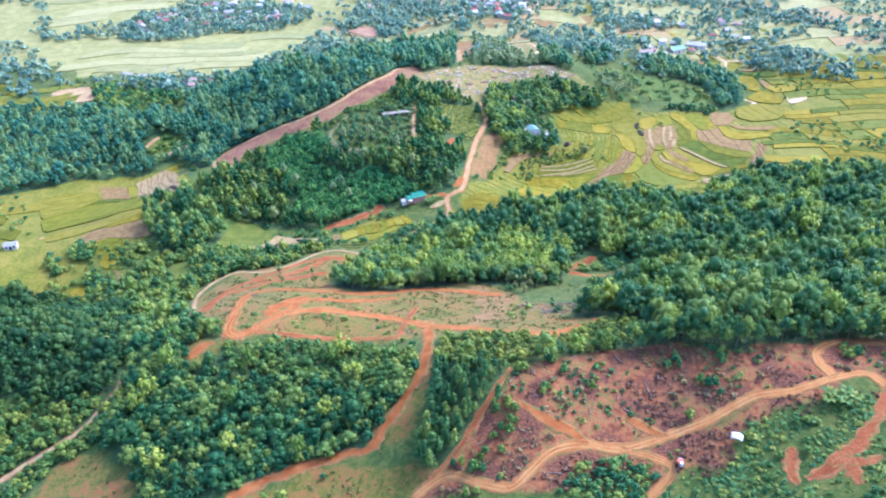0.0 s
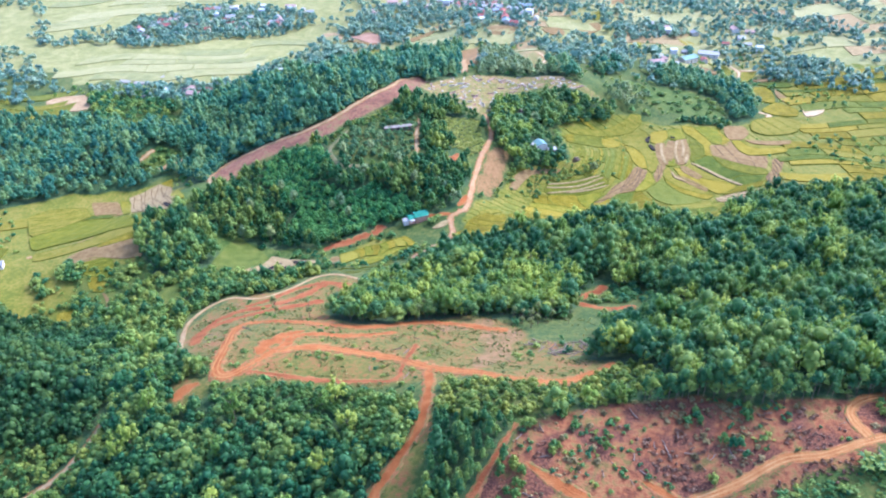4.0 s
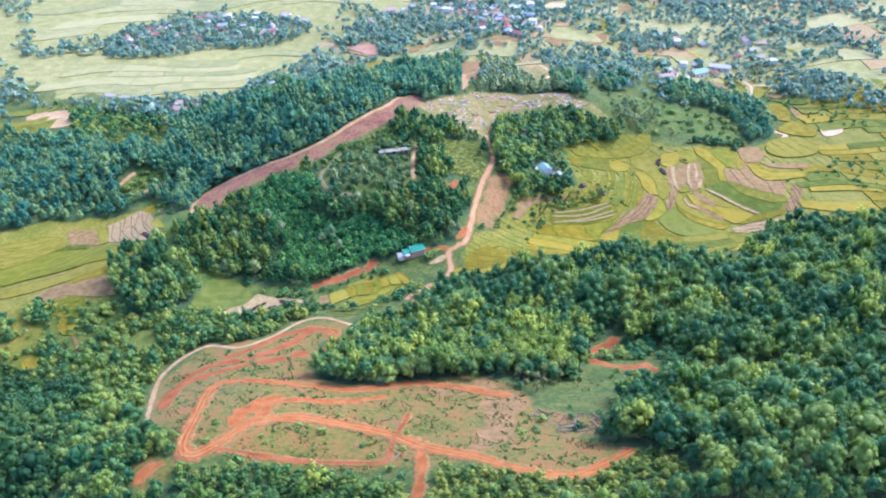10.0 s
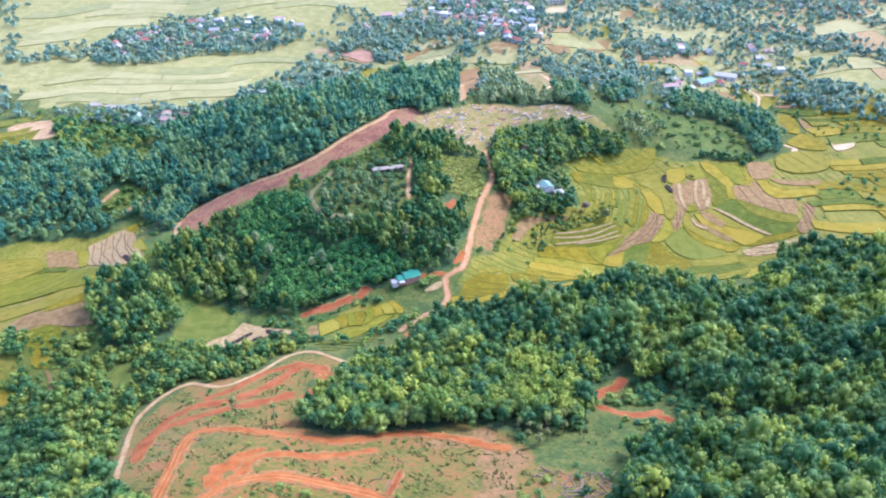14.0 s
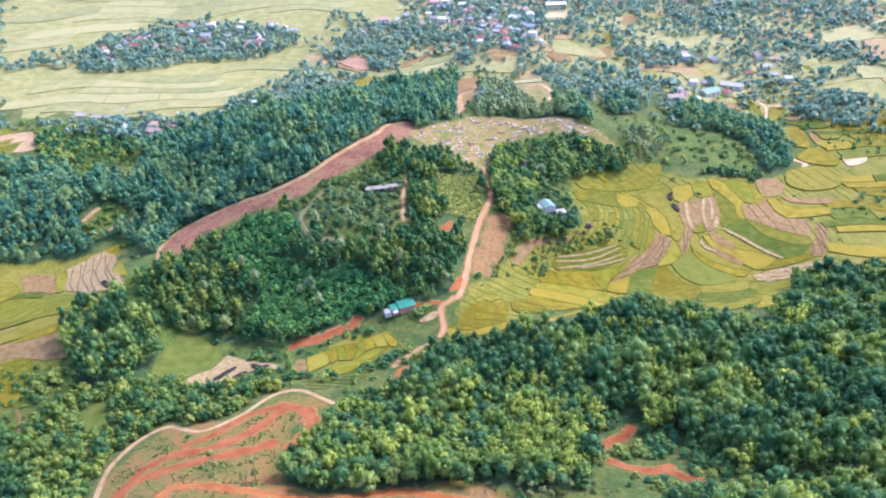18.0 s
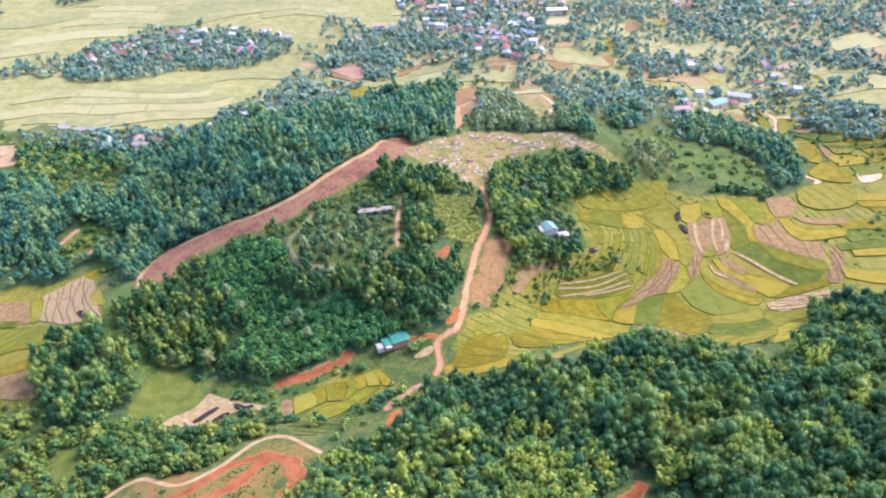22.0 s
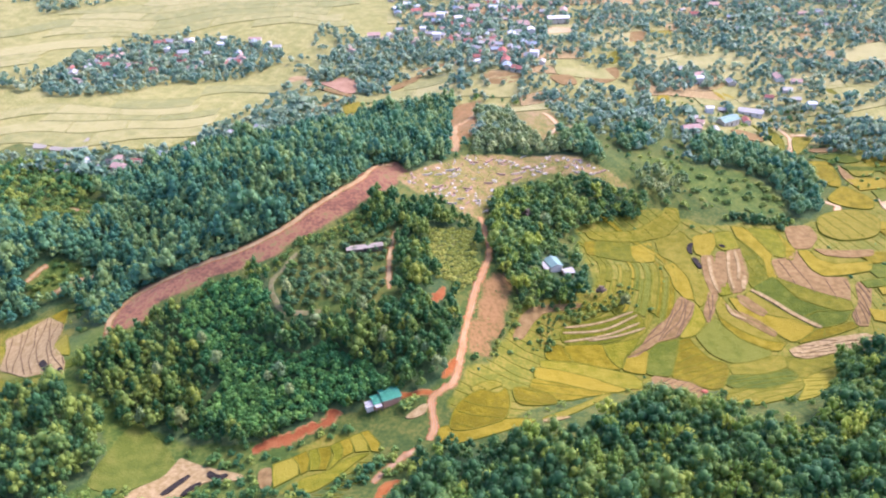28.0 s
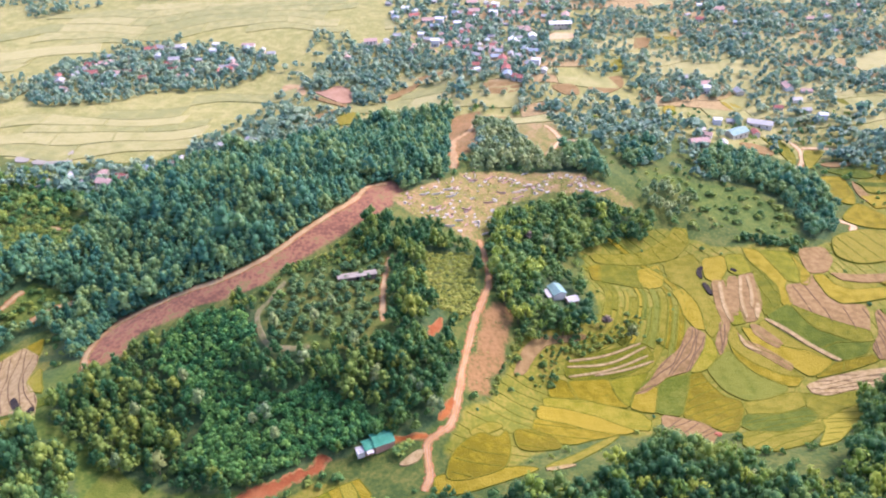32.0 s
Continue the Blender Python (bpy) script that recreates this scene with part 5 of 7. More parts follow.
field([(55, 466), (75, 471), (75, 468), (56, 462), (50, 455), (44, 444), (39, 443), (44, 457), (49, 463)], STUBBLE, 0.34, cuts=SLOPE_CUTS)
field([(233, 570), (259, 582), (273, 571), (261, 547), (236, 541), (226, 549)], RICE_GREEN, 0.42, terrace=KNOLL_TERRACES)
field([(36, 410), (44, 412), (53, 408), (55, 399), (44, 396), (37, 397)], RICE_RIPE, 0.42, terrace=KNOLL_TERRACES)
field([(12, 395), (23, 406), (30, 403), (34, 410), (35, 399), (32, 385), (18, 380), (9, 381)], RICE_RIPE, 0.42, terrace=KNOLL_TERRACES)
field([(257, 643), (273, 650), (273, 626), (255, 612), (253, 621)], RICE_RIPE, 0.42)
strip([(165, 488), (173, 481), (180, 472), (190, 460)], 2.4, STRAW, 0.75)
strip([(164, 522), (158, 503), (156, 488)], 1.7, STRAW, 0.75)
strip([(168, 524), (165, 508), (161, 496)], 1.7, STRAW, 0.75)
strip([(165, 499), (161, 488)], 2.4, STRAW, 0.75)
strip([(152, 518), (148, 500), (147, 486)], 2.0, STRAW, 0.75)
strip([(149, 476), (150, 470), (156, 467)], 2.0, STRAW, 0.75)
strip([(173, 442), (189, 445), (210, 446)], 1.2, STRAW, 0.75)
strip([(175, 445), (190, 448), (212, 449)], 1.2, STRAW, 0.75)
field([(-193, 432), (-201, 454), (-204, 459), (-197, 464), (-192, 470), (-188, 474), (-178, 467), (-174, 457), (-170, 441), (-157, 426), (-154, 415), (-164, 418), (-172, 417)], STRAW, 0.42, terrace=DELL_TERRACES, cuts=SLOPE_CUTS)
field([(-226, 453), (-217, 454), (-209, 455), (-197, 431), (-208, 435), (-217, 436)], STUBBLE, 0.36, cuts=SLOPE_CUTS)
field([(-209, 456), (-201, 454), (-192, 431), (-197, 431)], RICE_YOUNG, 0.32, cuts=SLOPE_CUTS)
field([(-170, 441), (-169, 453), (-156, 429), (-163, 431)], RICE_YOUNG, 0.32, cuts=SLOPE_CUTS)
field([(-188, 474), (-181, 480), (-178, 469), (-178, 467)], RICE_RIPE, 0.30, cuts=SLOPE_CUTS)
field([(-110, 356), (-107, 362), (-99, 369), (-96, 380), (-91, 377), (-83, 373), (-67, 366), (-68, 363), (-81, 365), (-87, 357), (-98, 355)], STRAW, 0.40, 2.0, cuts=SLOPE_CUTS)
field([(-126, 371), (-122, 393), (-118, 398), (-106, 389), (-97, 378), (-99, 369), (-108, 362), (-114, 358), (-125, 362)], MEADOW, 0.25, bank=0, cuts=SLOPE_CUTS)
field([(-243, 405), (-233, 414), (-225, 426), (-215, 431), (-188, 423), (-174, 413), (-175, 402), (-192, 402), (-207, 398), (-222, 394), (-233, 388)], RICE_YOUNG, 0.32, terrace=(-260, 470, 9.0), cuts=SLOPE_CUTS)
field([(-231, 384), (-219, 389), (-205, 394), (-192, 402), (-176, 402), (-175, 393), (-193, 387), (-214, 380), (-227, 376)], RICE_GREEN, 0.36, cuts=SLOPE_CUTS)
field([(-194, 386), (-177, 395), (-174, 388), (-184, 385), (-193, 383)], RICE_RIPE, 0.44, cuts=SLOPE_CUTS)
field([(-209, 377), (-200, 384), (-184, 385), (-174, 389), (-163, 371), (-174, 370), (-187, 373), (-200, 370)], STUBBLE, 0.40, cuts=SLOPE_CUTS)
field([(-197, 372), (-192, 374), (-180, 371), (-177, 364), (-177, 355), (-181, 358), (-187, 358), (-193, 361)], RICE_YOUNG, 0.36, 2.0, terrace=(-182, 352, 2.2), cuts=SLOPE_CUTS)
field([(-194, 358), (-194, 362), (-188, 359), (-181, 358), (-177, 356), (-173, 349), (-166, 338), (-163, 326), (-169, 326), (-178, 335), (-187, 344)], MEADOW, 0.26, bank=0, cuts=SLOPE_CUTS)
field([(-188, 354), (-187, 358), (-182, 357), (-177, 352), (-176, 345), (-182, 346), (-186, 350)], RICE_RIPE, 0.42, 2.0, cuts=SLOPE_CUTS)
field([(-256, 431), (-246, 441), (-237, 444), (-226, 446), (-219, 436), (-225, 427), (-233, 415), (-243, 406)], RICE_GREEN, 0.32, terrace=(-260, 470, 4.0), cuts=SLOPE_CUTS)
field([(-142, 333), (-141, 341), (-133, 340), (-128, 330), (-131, 324), (-137, 323)], MEADOW, 0.26, bank=0, cuts=SLOPE_CUTS)
strip([(-176, 344), (-171, 337), (-167, 326)], 1.6, STUBBLE, 0.6)
field([(-57, 370), (-56, 364), (-54, 357), (-46, 363), (-47, 369), (-50, 373)], RICE_YOUNG, 0.4, 2.0, 0.5, False)
field([(-50, 373), (-47, 369), (-45, 363), (-43, 365), (-43, 371), (-45, 376)], RICE_RIPE, 0.4, 2.0, 0.5, False)
field([(-44, 376), (-43, 371), (-42, 365), (-39, 365), (-39, 371), (-41, 377)], RICE_YOUNG, 0.4, 2.0, 0.5, False)
field([(-41, 377), (-39, 371), (-39, 365), (-36, 365), (-35, 373), (-36, 378)], RICE_RIPE, 0.4, 2.0, 0.5, False)
field([(-36, 378), (-34, 373), (-35, 365), (-31, 371), (-31, 376), (-33, 380)], RICE_YOUNG, 0.4, 2.0, 0.5, False)
field([(-33, 380), (-31, 376), (-31, 371), (-27, 374), (-27, 377), (-29, 382)], RICE_RIPE, 0.4, 2.0, 0.5, False)
field([(-29, 382), (-27, 377), (-26, 374), (-21, 374), (-22, 379), (-25, 384)], RICE_YOUNG, 0.4, 2.0, 0.5, False)
field([(-25, 384), (-22, 379), (-20, 374), (-17, 373), (-17, 378), (-22, 385)], RICE_RIPE, 0.4, 2.0, 0.5, False)
field([(-45, 361), (-35, 364), (-30, 370), (-26, 372), (-20, 373), (-25, 369), (-33, 358), (-40, 352), (-46, 354)], RICE_YOUNG, 0.4, 2.0, 0.5)
field([(-62, 368), (-57, 369), (-55, 358), (-57, 354), (-61, 361)], STUBBLE, 0.4, 2.0)
field([(-8, 390), (-5, 393), (-1, 396), (2, 396), (0, 391), (-5, 389)], STRAW, 0.4, 2.0)
field([(-198, 335), (-185, 335), (-178, 327), (-185, 325), (-194, 326)], RICE_RIPE)
field([(-99, 802), (-85, 800), (-80, 812), (-68, 804), (-62, 788), (-62, 772), (-71, 768), (-85, 784)], HAZED_SOIL)
field([(-129, 825), (-122, 829), (-110, 822), (-102, 798), (-109, 793), (-122, 803)], PALE_DIRT)
strip([(-97, 789), (-81, 773), (-61, 760)], 5, STUBBLE)
strip([(-44, 782), (-32, 792), (-19, 810), (-7, 833), (17, 841)], 9, STUBBLE)
strip([(-97, 734), (-86, 741), (-64, 759)], 7, STUBBLE)
field([(-74, 721), (-68, 744), (-57, 754), (-53, 730)], RICE_GREEN)
field([(112, 948), (144, 951), (130, 899), (111, 904)], CONCRETE)
field([(38, 796), (68, 795), (76, 789), (70, 776), (45, 774)], STUBBLE)
field([(95, 788), (118, 792), (120, 772), (105, 770)], STUBBLE)
field([(127, 788), (143, 808), (162, 821), (159, 795), (139, 775), (127, 777)], STUBBLE)
field([(181, 886), (198, 894), (197, 878), (183, 871)], RICE_RIPE)
field([(183, 908), (196, 931), (213, 939), (204, 899), (185, 890)], STUBBLE)
field([(215, 940), (235, 945), (237, 920), (215, 909)], RICE_GREEN)
field([(181, 757), (192, 760), (186, 739), (177, 736)], RICE_RIPE)
field([(150, 831), (169, 865), (170, 850), (161, 826)], RICE_GREEN)
field([(261, 654), (278, 654), (276, 641), (273, 625), (267, 610), (258, 614), (262, 634)], RICE_RIPE)
field([(270, 699), (284, 694), (274, 682), (259, 663), (263, 680)], RICE_GREEN)
field([(271, 675), (284, 677), (292, 673), (290, 668), (275, 669)], STUBBLE)
field([(267, 665), (293, 663), (298, 648), (286, 648), (274, 660)], RICE_DEEP)
field([(241, 733), (247, 724), (256, 717), (261, 702), (260, 686), (251, 666), (250, 693), (245, 711)], RICE_GREEN)
field([(218, 693), (232, 698), (245, 694), (243, 682), (228, 680)], STUBBLE)
field([(234, 785), (262, 792), (251, 769), (238, 752), (231, 769)], RICE_RIPE)
field([(324, 783), (372, 785), (357, 753), (319, 756)], RICE_GREEN)
field([(269, 615), (274, 606), (280, 593), (273, 579), (256, 584), (248, 592)], RICE_RIPE)
field([(281, 649), (281, 634), (282, 622), (282, 613), (276, 614), (275, 628)], STUBBLE)
field([(285, 645), (304, 644), (296, 626), (282, 626)], RICE_GREEN)
field([(285, 602), (303, 602), (295, 583), (278, 577)], CONCRETE)
field([(-280, 689), (-253, 693), (-249, 683), (-276, 679)], WATER)
field([(-289, 683), (-280, 686), (-276, 672), (-286, 672)], WATER)
field([(-275, 676), (-248, 679), (-246, 670), (-272, 668)], WATER)
field([(-333, 630), (-320, 640), (-283, 646), (-274, 630), (-296, 604), (-321, 610)], PALE_DIRT)


TRACED = list(FIELDS)
TERRACES = []
rnd = random.Random(5)
# terraces curving round the wooded knoll
edge_r = 24.0
for ring in range(17):
    wide = rnd.uniform(2.2, 4.2)
    r0, r1 = edge_r, edge_r + wide - 0.5
    edge_r += wide
    ring_mat = rnd.choice((RICE_GREEN, RICE_GREEN, RICE_RIPE, RICE_DEEP))
    a = -140.0 + rnd.uniform(0, 15)
    while a < 85:
        b = a + rnd.uniform(2200, 4200) / (r0 + 12)
        mid = radians((a + b) / 2)
        cx, cy = 62 + (r0 + r1) / 2 * math.cos(mid), 500 + (r0 + r1) / 2 * 1.05 * math.sin(mid)
        px, py = np.array([cx]), np.array([cy])
        n = max(3, int((b - a) / 6))
        arc = [radians(a + (b - a - 1.2) * k / n) for k in range(n + 1)]
        ax, ay = np.array([62 + (r0 + r1) / 2 * math.cos(q) for q in arc]), np.array([500 + (r0 + r1) / 2 * 1.05 * math.sin(q) for q in arc])
        off_road = all((beside(line, ax, ay) > w).all() for line, w in TRACKS)
        if off_road and inside(PADDY_RIGHT, ax, ay).mean() > 0.7 and not any(inside(t, px, py)[0] for t in TRACED) and not inside(F_KNOLL, px, py)[0] and not inside(BARE_FIELD, ax, ay).any():
            pts = [(62 + r0 * (1 + 0.04 * math.sin(q * 5)) * math.cos(q), 500 + r0 * 1.05 * math.sin(q)) for q in arc]
            pts += [(62 + r1 * (1 + 0.04 * math.sin(q * 5)) * math.cos(q), 500 + r1 * 1.05 * math.sin(q)) for q in arc[::-1]]
            TERRACES.append([(p[0], p[1]) for p in pts])
            field([(p[0], p[1]) for p in pts[::-1]], ring_mat if rnd.random() < 0.75 else RICE_GREEN, 0.2, 4.0, 0.6, False)
        a = b


for k, (tv, tf) in enumerate(contour_banks(PADDY_RIGHT, 0.02, 62, 500, 6.5)):
    tagged(new("terrace_bank", mesh_of("terrace_bank", tv, tf, [BUND])), "low grassy bank winding between rice terraces", "bank", kind="structure")


for tv, tf in contour_banks(VALE_TERRACES, 0.1, -30, 420, 2.4):
    tagged(new("terrace_bank", mesh_of("terrace_bank", tv, tf, [BUND])), "low grassy bank between small green terraces", "bank", kind="structure")


def plain_of_fields(poly, deep, long, tilt, seed, mats, lift=0.3, grid=7.0):
    """Long bending fields that fill a stretch of flat valley."""
    rnd = random.Random(seed)
    xs, ys = [p[0] for p in poly], [p[1] for p in poly]
    y = min(ys) - 20
    t = math.tan(radians(tilt))
    while y < max(ys) + 20:
        d = deep * rnd.uniform(0.6, 1.4)
        x = min(xs) - rnd.uniform(0, long)
        while x < max(xs):
            l = long * rnd.uniform(0.5, 1.5)
            k = max(2, int(l / 10))
            edge = [x + (l - 0.8) * q / k for q in range(k + 1)]

            def bend(u, v):
                return v + t * u + 5 * math.sin(u / 31.0 + seed) + 3 * math.sin(u / 13.0 + v / 40.0)
            pts = [(u, bend(u, y)) for u in edge] + [(u, bend(u, y + d - 0.9)) for u in edge[::-1]]
            ex, ey = np.array([p[0] for p in pts]), np.array([p[1] for p in pts])
            ex, ey = ex + 0.5 * deep * wave(ex, ey, 3.2 * deep, seed), ey + 0.55 * deep * wave(ex, ey, 2.6 * deep, seed + 2)
            pts = [(float(p), float(q)) for p, q in zip(ex, ey)]
            cx, cy = sum(p[0] for p in pts) / len(pts), sum(p[1] for p in pts) / len(pts)
            px, py = np.array([p[0] for p in pts] + [cx]), np.array([p[1] for p in pts] + [cy])
            clash = any(inside(q, px[-1:], py[-1:]).any() for q in TRACED) or any((beside(line, px, py) < w).any() for line, w in TRACKS) or any(inside(q, px, py).any() for q in WOODS) or any(inside(q, px, py).any() for q in TERRACES)
            if inside(poly, px, py).mean() > 0.8 and not clash:
                field(pts, rnd.choice(mats), lift, grid, 0.5 if rnd.random() < 0.35 else 0, False)
            x += l
        y += d


WEST_PLAIN = [(-380, 380), (-230, 370), (-250, 450), (-250, 520), (-300, 640), (-440, 700)]
NORTH_EAST = [(180, 690), (300, 640), (600, 680), (700, 1150), (150, 1150), (150, 800)]
NORTH = [(-60, 640), (160, 650), (150, 1150), (-60, 1150)]
WOODS = [F_WEST_HILL, F_KNOLL, F_EAST_HILL, F_FAR_LEFT, F_CENTRAL, F_RIDGE, F_CLUMP]
plain_of_fields(PADDY_LEFT, 7, 30, 18, 4, [RICE_GREEN, RICE_DEEP, RICE_GREEN], grid=4.0)
# Most far stretches below take the rice paled for haze.
plain_of_fields(PLAIN_LEFT, 17, 58, 8, 6, [RICE_HAZED])
plain_of_fields(PLAIN_TOP, 24, 80, 12, 7, [RICE_HAZED] * 12 + [STRAW], grid=9.0)
plain_of_fields(EAST_PLAIN, 13, 36, -6, 8, [RICE_GREEN, RICE_RIPE, RICE_RIPE, RICE_DEEP], grid=7.0)
plain_of_fields(WEST_PLAIN, 13, 40, 10, 9, [RICE_GREEN, RICE_DEEP, RICE_GREEN], grid=7.0)
plain_of_fields(NORTH_EAST, 26, 60, 10, 10, [RICE_HAZED, RICE_HAZED, RICE_HAZED, STRAW], grid=11.0)
plain_of_fields(NORTH, 26, 60, 4, 11, [RICE_HAZED, RICE_HAZED, STRAW, RICE_HAZED], grid=11.0)
for a in (ASH_A, ASH_B, ASH_C, ASH_D, ASH_E,
          [(148, 535), (145, 530), (144, 523)], [(144, 518), (144, 512), (144, 506)], [(162, 531), (164, 528)], [(108, 409), (110, 403)]):
    strip(a, 2.8, ASH, 0.72)


# ---- forest ----
DARK = "dense green broadleaf trees covering the hillside"
PLOTS = ((F_RIGHT, 4.0, 9.0, 7.0, FOREST, TREE_LEAF), (F_RIGHT_NEAR, 3.7, 7.6, 6.4, FOREST + TALL[:2], TREE_LEAF), (F_CENTRAL, 3.3, 6.8, 5.0, FOREST[:5] + TALL[:2], DEEP_LEAF), (F_RIDGE, 3.5, 7.8, 5.4, FOREST[:4] + TALL[:3], RIDGE_HAZE_LEAF),
         (F_CLUMP, 3.6, 10, 6.5, FOREST, TREE_LEAF), (F_LEFT, 2.9, 5.5, 4.6, SHRUB, SHADOWED_LEAF), (F_KNOLL, 3.9, 7.5, 7, FOREST, TREE_LEAF), (F_EAST_HILL, 3.9, 7.5, 6.5, FOREST, RIDGE_HAZE_LEAF),
         (F_WEST_HILL, 4.4, 7.0, 6.0, FOREST[:4] + TALL[:2], RIDGE_HAZE_LEAF), (F_MID_CLUMP, 2.1, 6.0, 3.8, TALL, TREE_LEAF),
         (HILL_TREES, 4.2, 6.5, 6.0, FOREST, HILLTOP_LEAF), (F_EAST_MID, 3.8, 8.0, 6.5, FOREST, RIDGE_HAZE_LEAF), (EAST_CLUMP, 4.2, 8.0, 7.0, FOREST, RIDGE_HAZE_LEAF), (EAST_BAMBOO, 5.4, 7.5, 5.5, FOREST + TALL[:2], HILLTOP_LEAF), (EAST_FRINGE, 4.0, 4.5, 5.0, SHRUB, TREE_LEAF))
YARD = [(53, 480), (76, 480), (74, 504), (56, 504)]
single = []
for k, (zone, step, high, wide, shapes, leaf) in enumerate(PLOTS):
    x, y = scatter(zone, step, 300 + k, [c for c in CLEARED + [YOUNG, YARD, S_OPEN] if k != 9 or c is SITE], 1.0)
    if k == 0:
        near = (x > -45) & (x < 48) & (y < 320)
        pick = np.where(near)[0][:290]
        single = [(x[i], y[i]) for i in pick]
        keep = np.ones(len(x), bool)
        keep[pick] = False
        x, y = x[keep], y[keep]
    planted("forest", shapes, x, y, high, wide, [leaf], k, DARK, "forest")
for k, (zone, step, high, wide, leaf, label) in enumerate(((F_GULLY, 2.8, 4.4, 3.9, DEEP_LEAF, "bright green scrub and young trees in the gully"), (F_VALLEY, 3.0, 4.4, 3.8, YELLOW_LEAF, "bright green scrub on the valley side"),
                                                           (F_WEST, 4.5, 5, 5, SHRUB_LEAF, "green scrub and small trees on the low hill"), (YOUNG, 2.0, 3.4, 3.0, YOUNG_LEAF, "young plantation trees in dense rows"), (S_LEFT, 2.8, 3.4, 3.4, YELLOW_LEAF, "yellow-green scrub on the lower slope"), (S_OPEN, 2.5, 2.4, 2.7, LIGHT_LEAF, "lush yellow-green scrub below the cleared hill"), (YELLOW_SLOPE, 2.0, 0.9, 2.6, SUNNY_LEAF, "yellow-green scrub on the open slope"),
                                                           (F_VALLEY, 8.0, 6.5, 4.8, TREE_LEAF, "taller dark trees standing in the scrub"), (S_PATH, 2.2, 2.4, 2.8, YELLOW_LEAF, "yellow-green scrub beside the footpath"), (S_TRACK, 2.2, 2.6, 2.8, SHRUB_LEAF, "green scrub beside the red track"), (F_CENTRAL, 8.0, 8.5, 6.0, YELLOW_LEAF, "yellow-green round trees among the plantation"), (F_RIDGE, 9.0, 9.5, 6.5, RIDGE_HAZE_LEAF, "round trees among the plantation, leaves tinted for haze"), (EAST_SLOPE, 7.5, 2.4, 4.0, YELLOW_LEAF, "low scrub on the open grassy slope"), (OPEN_WEST, 3.6, 2.4, 3.4, YELLOW_LEAF, "low scrub on the cleared western slope"), (OPEN_WEST_B, 3.4, 2.4, 3.2, YELLOW_LEAF, "low scrub beside the farm lanes"), (VALLEY_OPEN, 4.6, 2.0, 3.0, YELLOW_LEAF, "yellow-green scrub on the open valley side"), (FOREST_GLADE, 3.0, 2.2, 3.2, SHRUB_LEAF, "low green undergrowth in the forest glade"), (BANK_BUSHES, 2.6, 1.8, 2.2, YELLOW_LEAF, "low bright green plants on the terrace banks"), (S_GULLY_TOP, 2.3, 3.0, 3.0, YELLOW_LEAF, "bright yellow-green scrub below the cleared hill"), (HEDGE, 1.7, 1.5, 1.9, YELLOW_LEAF, "low yellow-green hedge beside the bare field"), (SCAR_BRUSH, 2.6, 2.4, 2.6, YELLOW_LEAF, "low brush below the cleared red slope"), (INNER_LOOP, 2.0, 1.8, 2.2, SHRUB_LEAF, "dark green brush inside the road loop"), (F_GULLY, 11.0, 5.5, 4.0, TREE_LEAF, "taller dark trees standing in the scrub"))):
    x, y = scatter(zone, step, 400 + k, [c for c in CLEARED if c is not zone and not (zone is INNER_LOOP and c is BURNT_SLOPE)] + ([S_GULLY_TOP] if zone is F_GULLY else [YOUNG] if zone is F_CENTRAL else []), 0.9)
    planted("thicket", FOREST if high > 8 else SHRUB, x, y, high, wide, [leaf], 30 + k, label, "thicket")
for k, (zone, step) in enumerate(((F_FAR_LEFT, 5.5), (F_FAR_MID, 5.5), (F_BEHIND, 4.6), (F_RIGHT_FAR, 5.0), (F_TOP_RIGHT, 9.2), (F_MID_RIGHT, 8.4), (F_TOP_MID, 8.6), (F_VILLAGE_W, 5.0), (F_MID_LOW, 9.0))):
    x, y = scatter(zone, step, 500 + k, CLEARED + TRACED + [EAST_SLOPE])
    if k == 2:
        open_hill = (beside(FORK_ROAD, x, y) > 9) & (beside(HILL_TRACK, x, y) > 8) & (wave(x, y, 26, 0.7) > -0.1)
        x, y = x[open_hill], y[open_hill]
    planted("woods", FAR_TREE if k > 2 else LITTLE, x, y, 5.8, 6.2, [HAZE_LEAF if k != 2 else HILLTOP_LEAF], 60 + k, "trees and gardens round the village houses", "woods")


# These far clumps wear the leaf colour that was paled for haze.
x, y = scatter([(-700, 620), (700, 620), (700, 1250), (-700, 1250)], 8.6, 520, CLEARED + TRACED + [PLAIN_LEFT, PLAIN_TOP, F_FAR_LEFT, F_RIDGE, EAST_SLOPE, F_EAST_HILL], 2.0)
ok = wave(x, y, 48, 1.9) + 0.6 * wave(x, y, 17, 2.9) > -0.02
planted("woods", FAR_TREE, x[ok], y[ok], 6.0, 7.0, [HAZE_LEAF], 75, "clumps of trees between the distant fields", "woods")


PLUMES = [crown_template(60 + s, plume_lobes(60 + s, 9), 64, 0.05, 0.7) for s in range(5)]
for k, (zone, step) in enumerate(((F_RIGHT, 8.0), (F_RIGHT_NEAR, 10.0), (F_KNOLL, 8.0))):
    x, y = scatter(zone, step, 540 + k, CLEARED + [YARD, S_OPEN])
    ok = wave(x, y, 24, 1.1 + k) > -0.15
    planted("bamboo_thicket", PLUMES, x[ok], y[ok], 10, 8.5, [BAMBOO_LEAF], 540 + k, "feathery yellow-green bamboo rising among the trees", "bamboo")


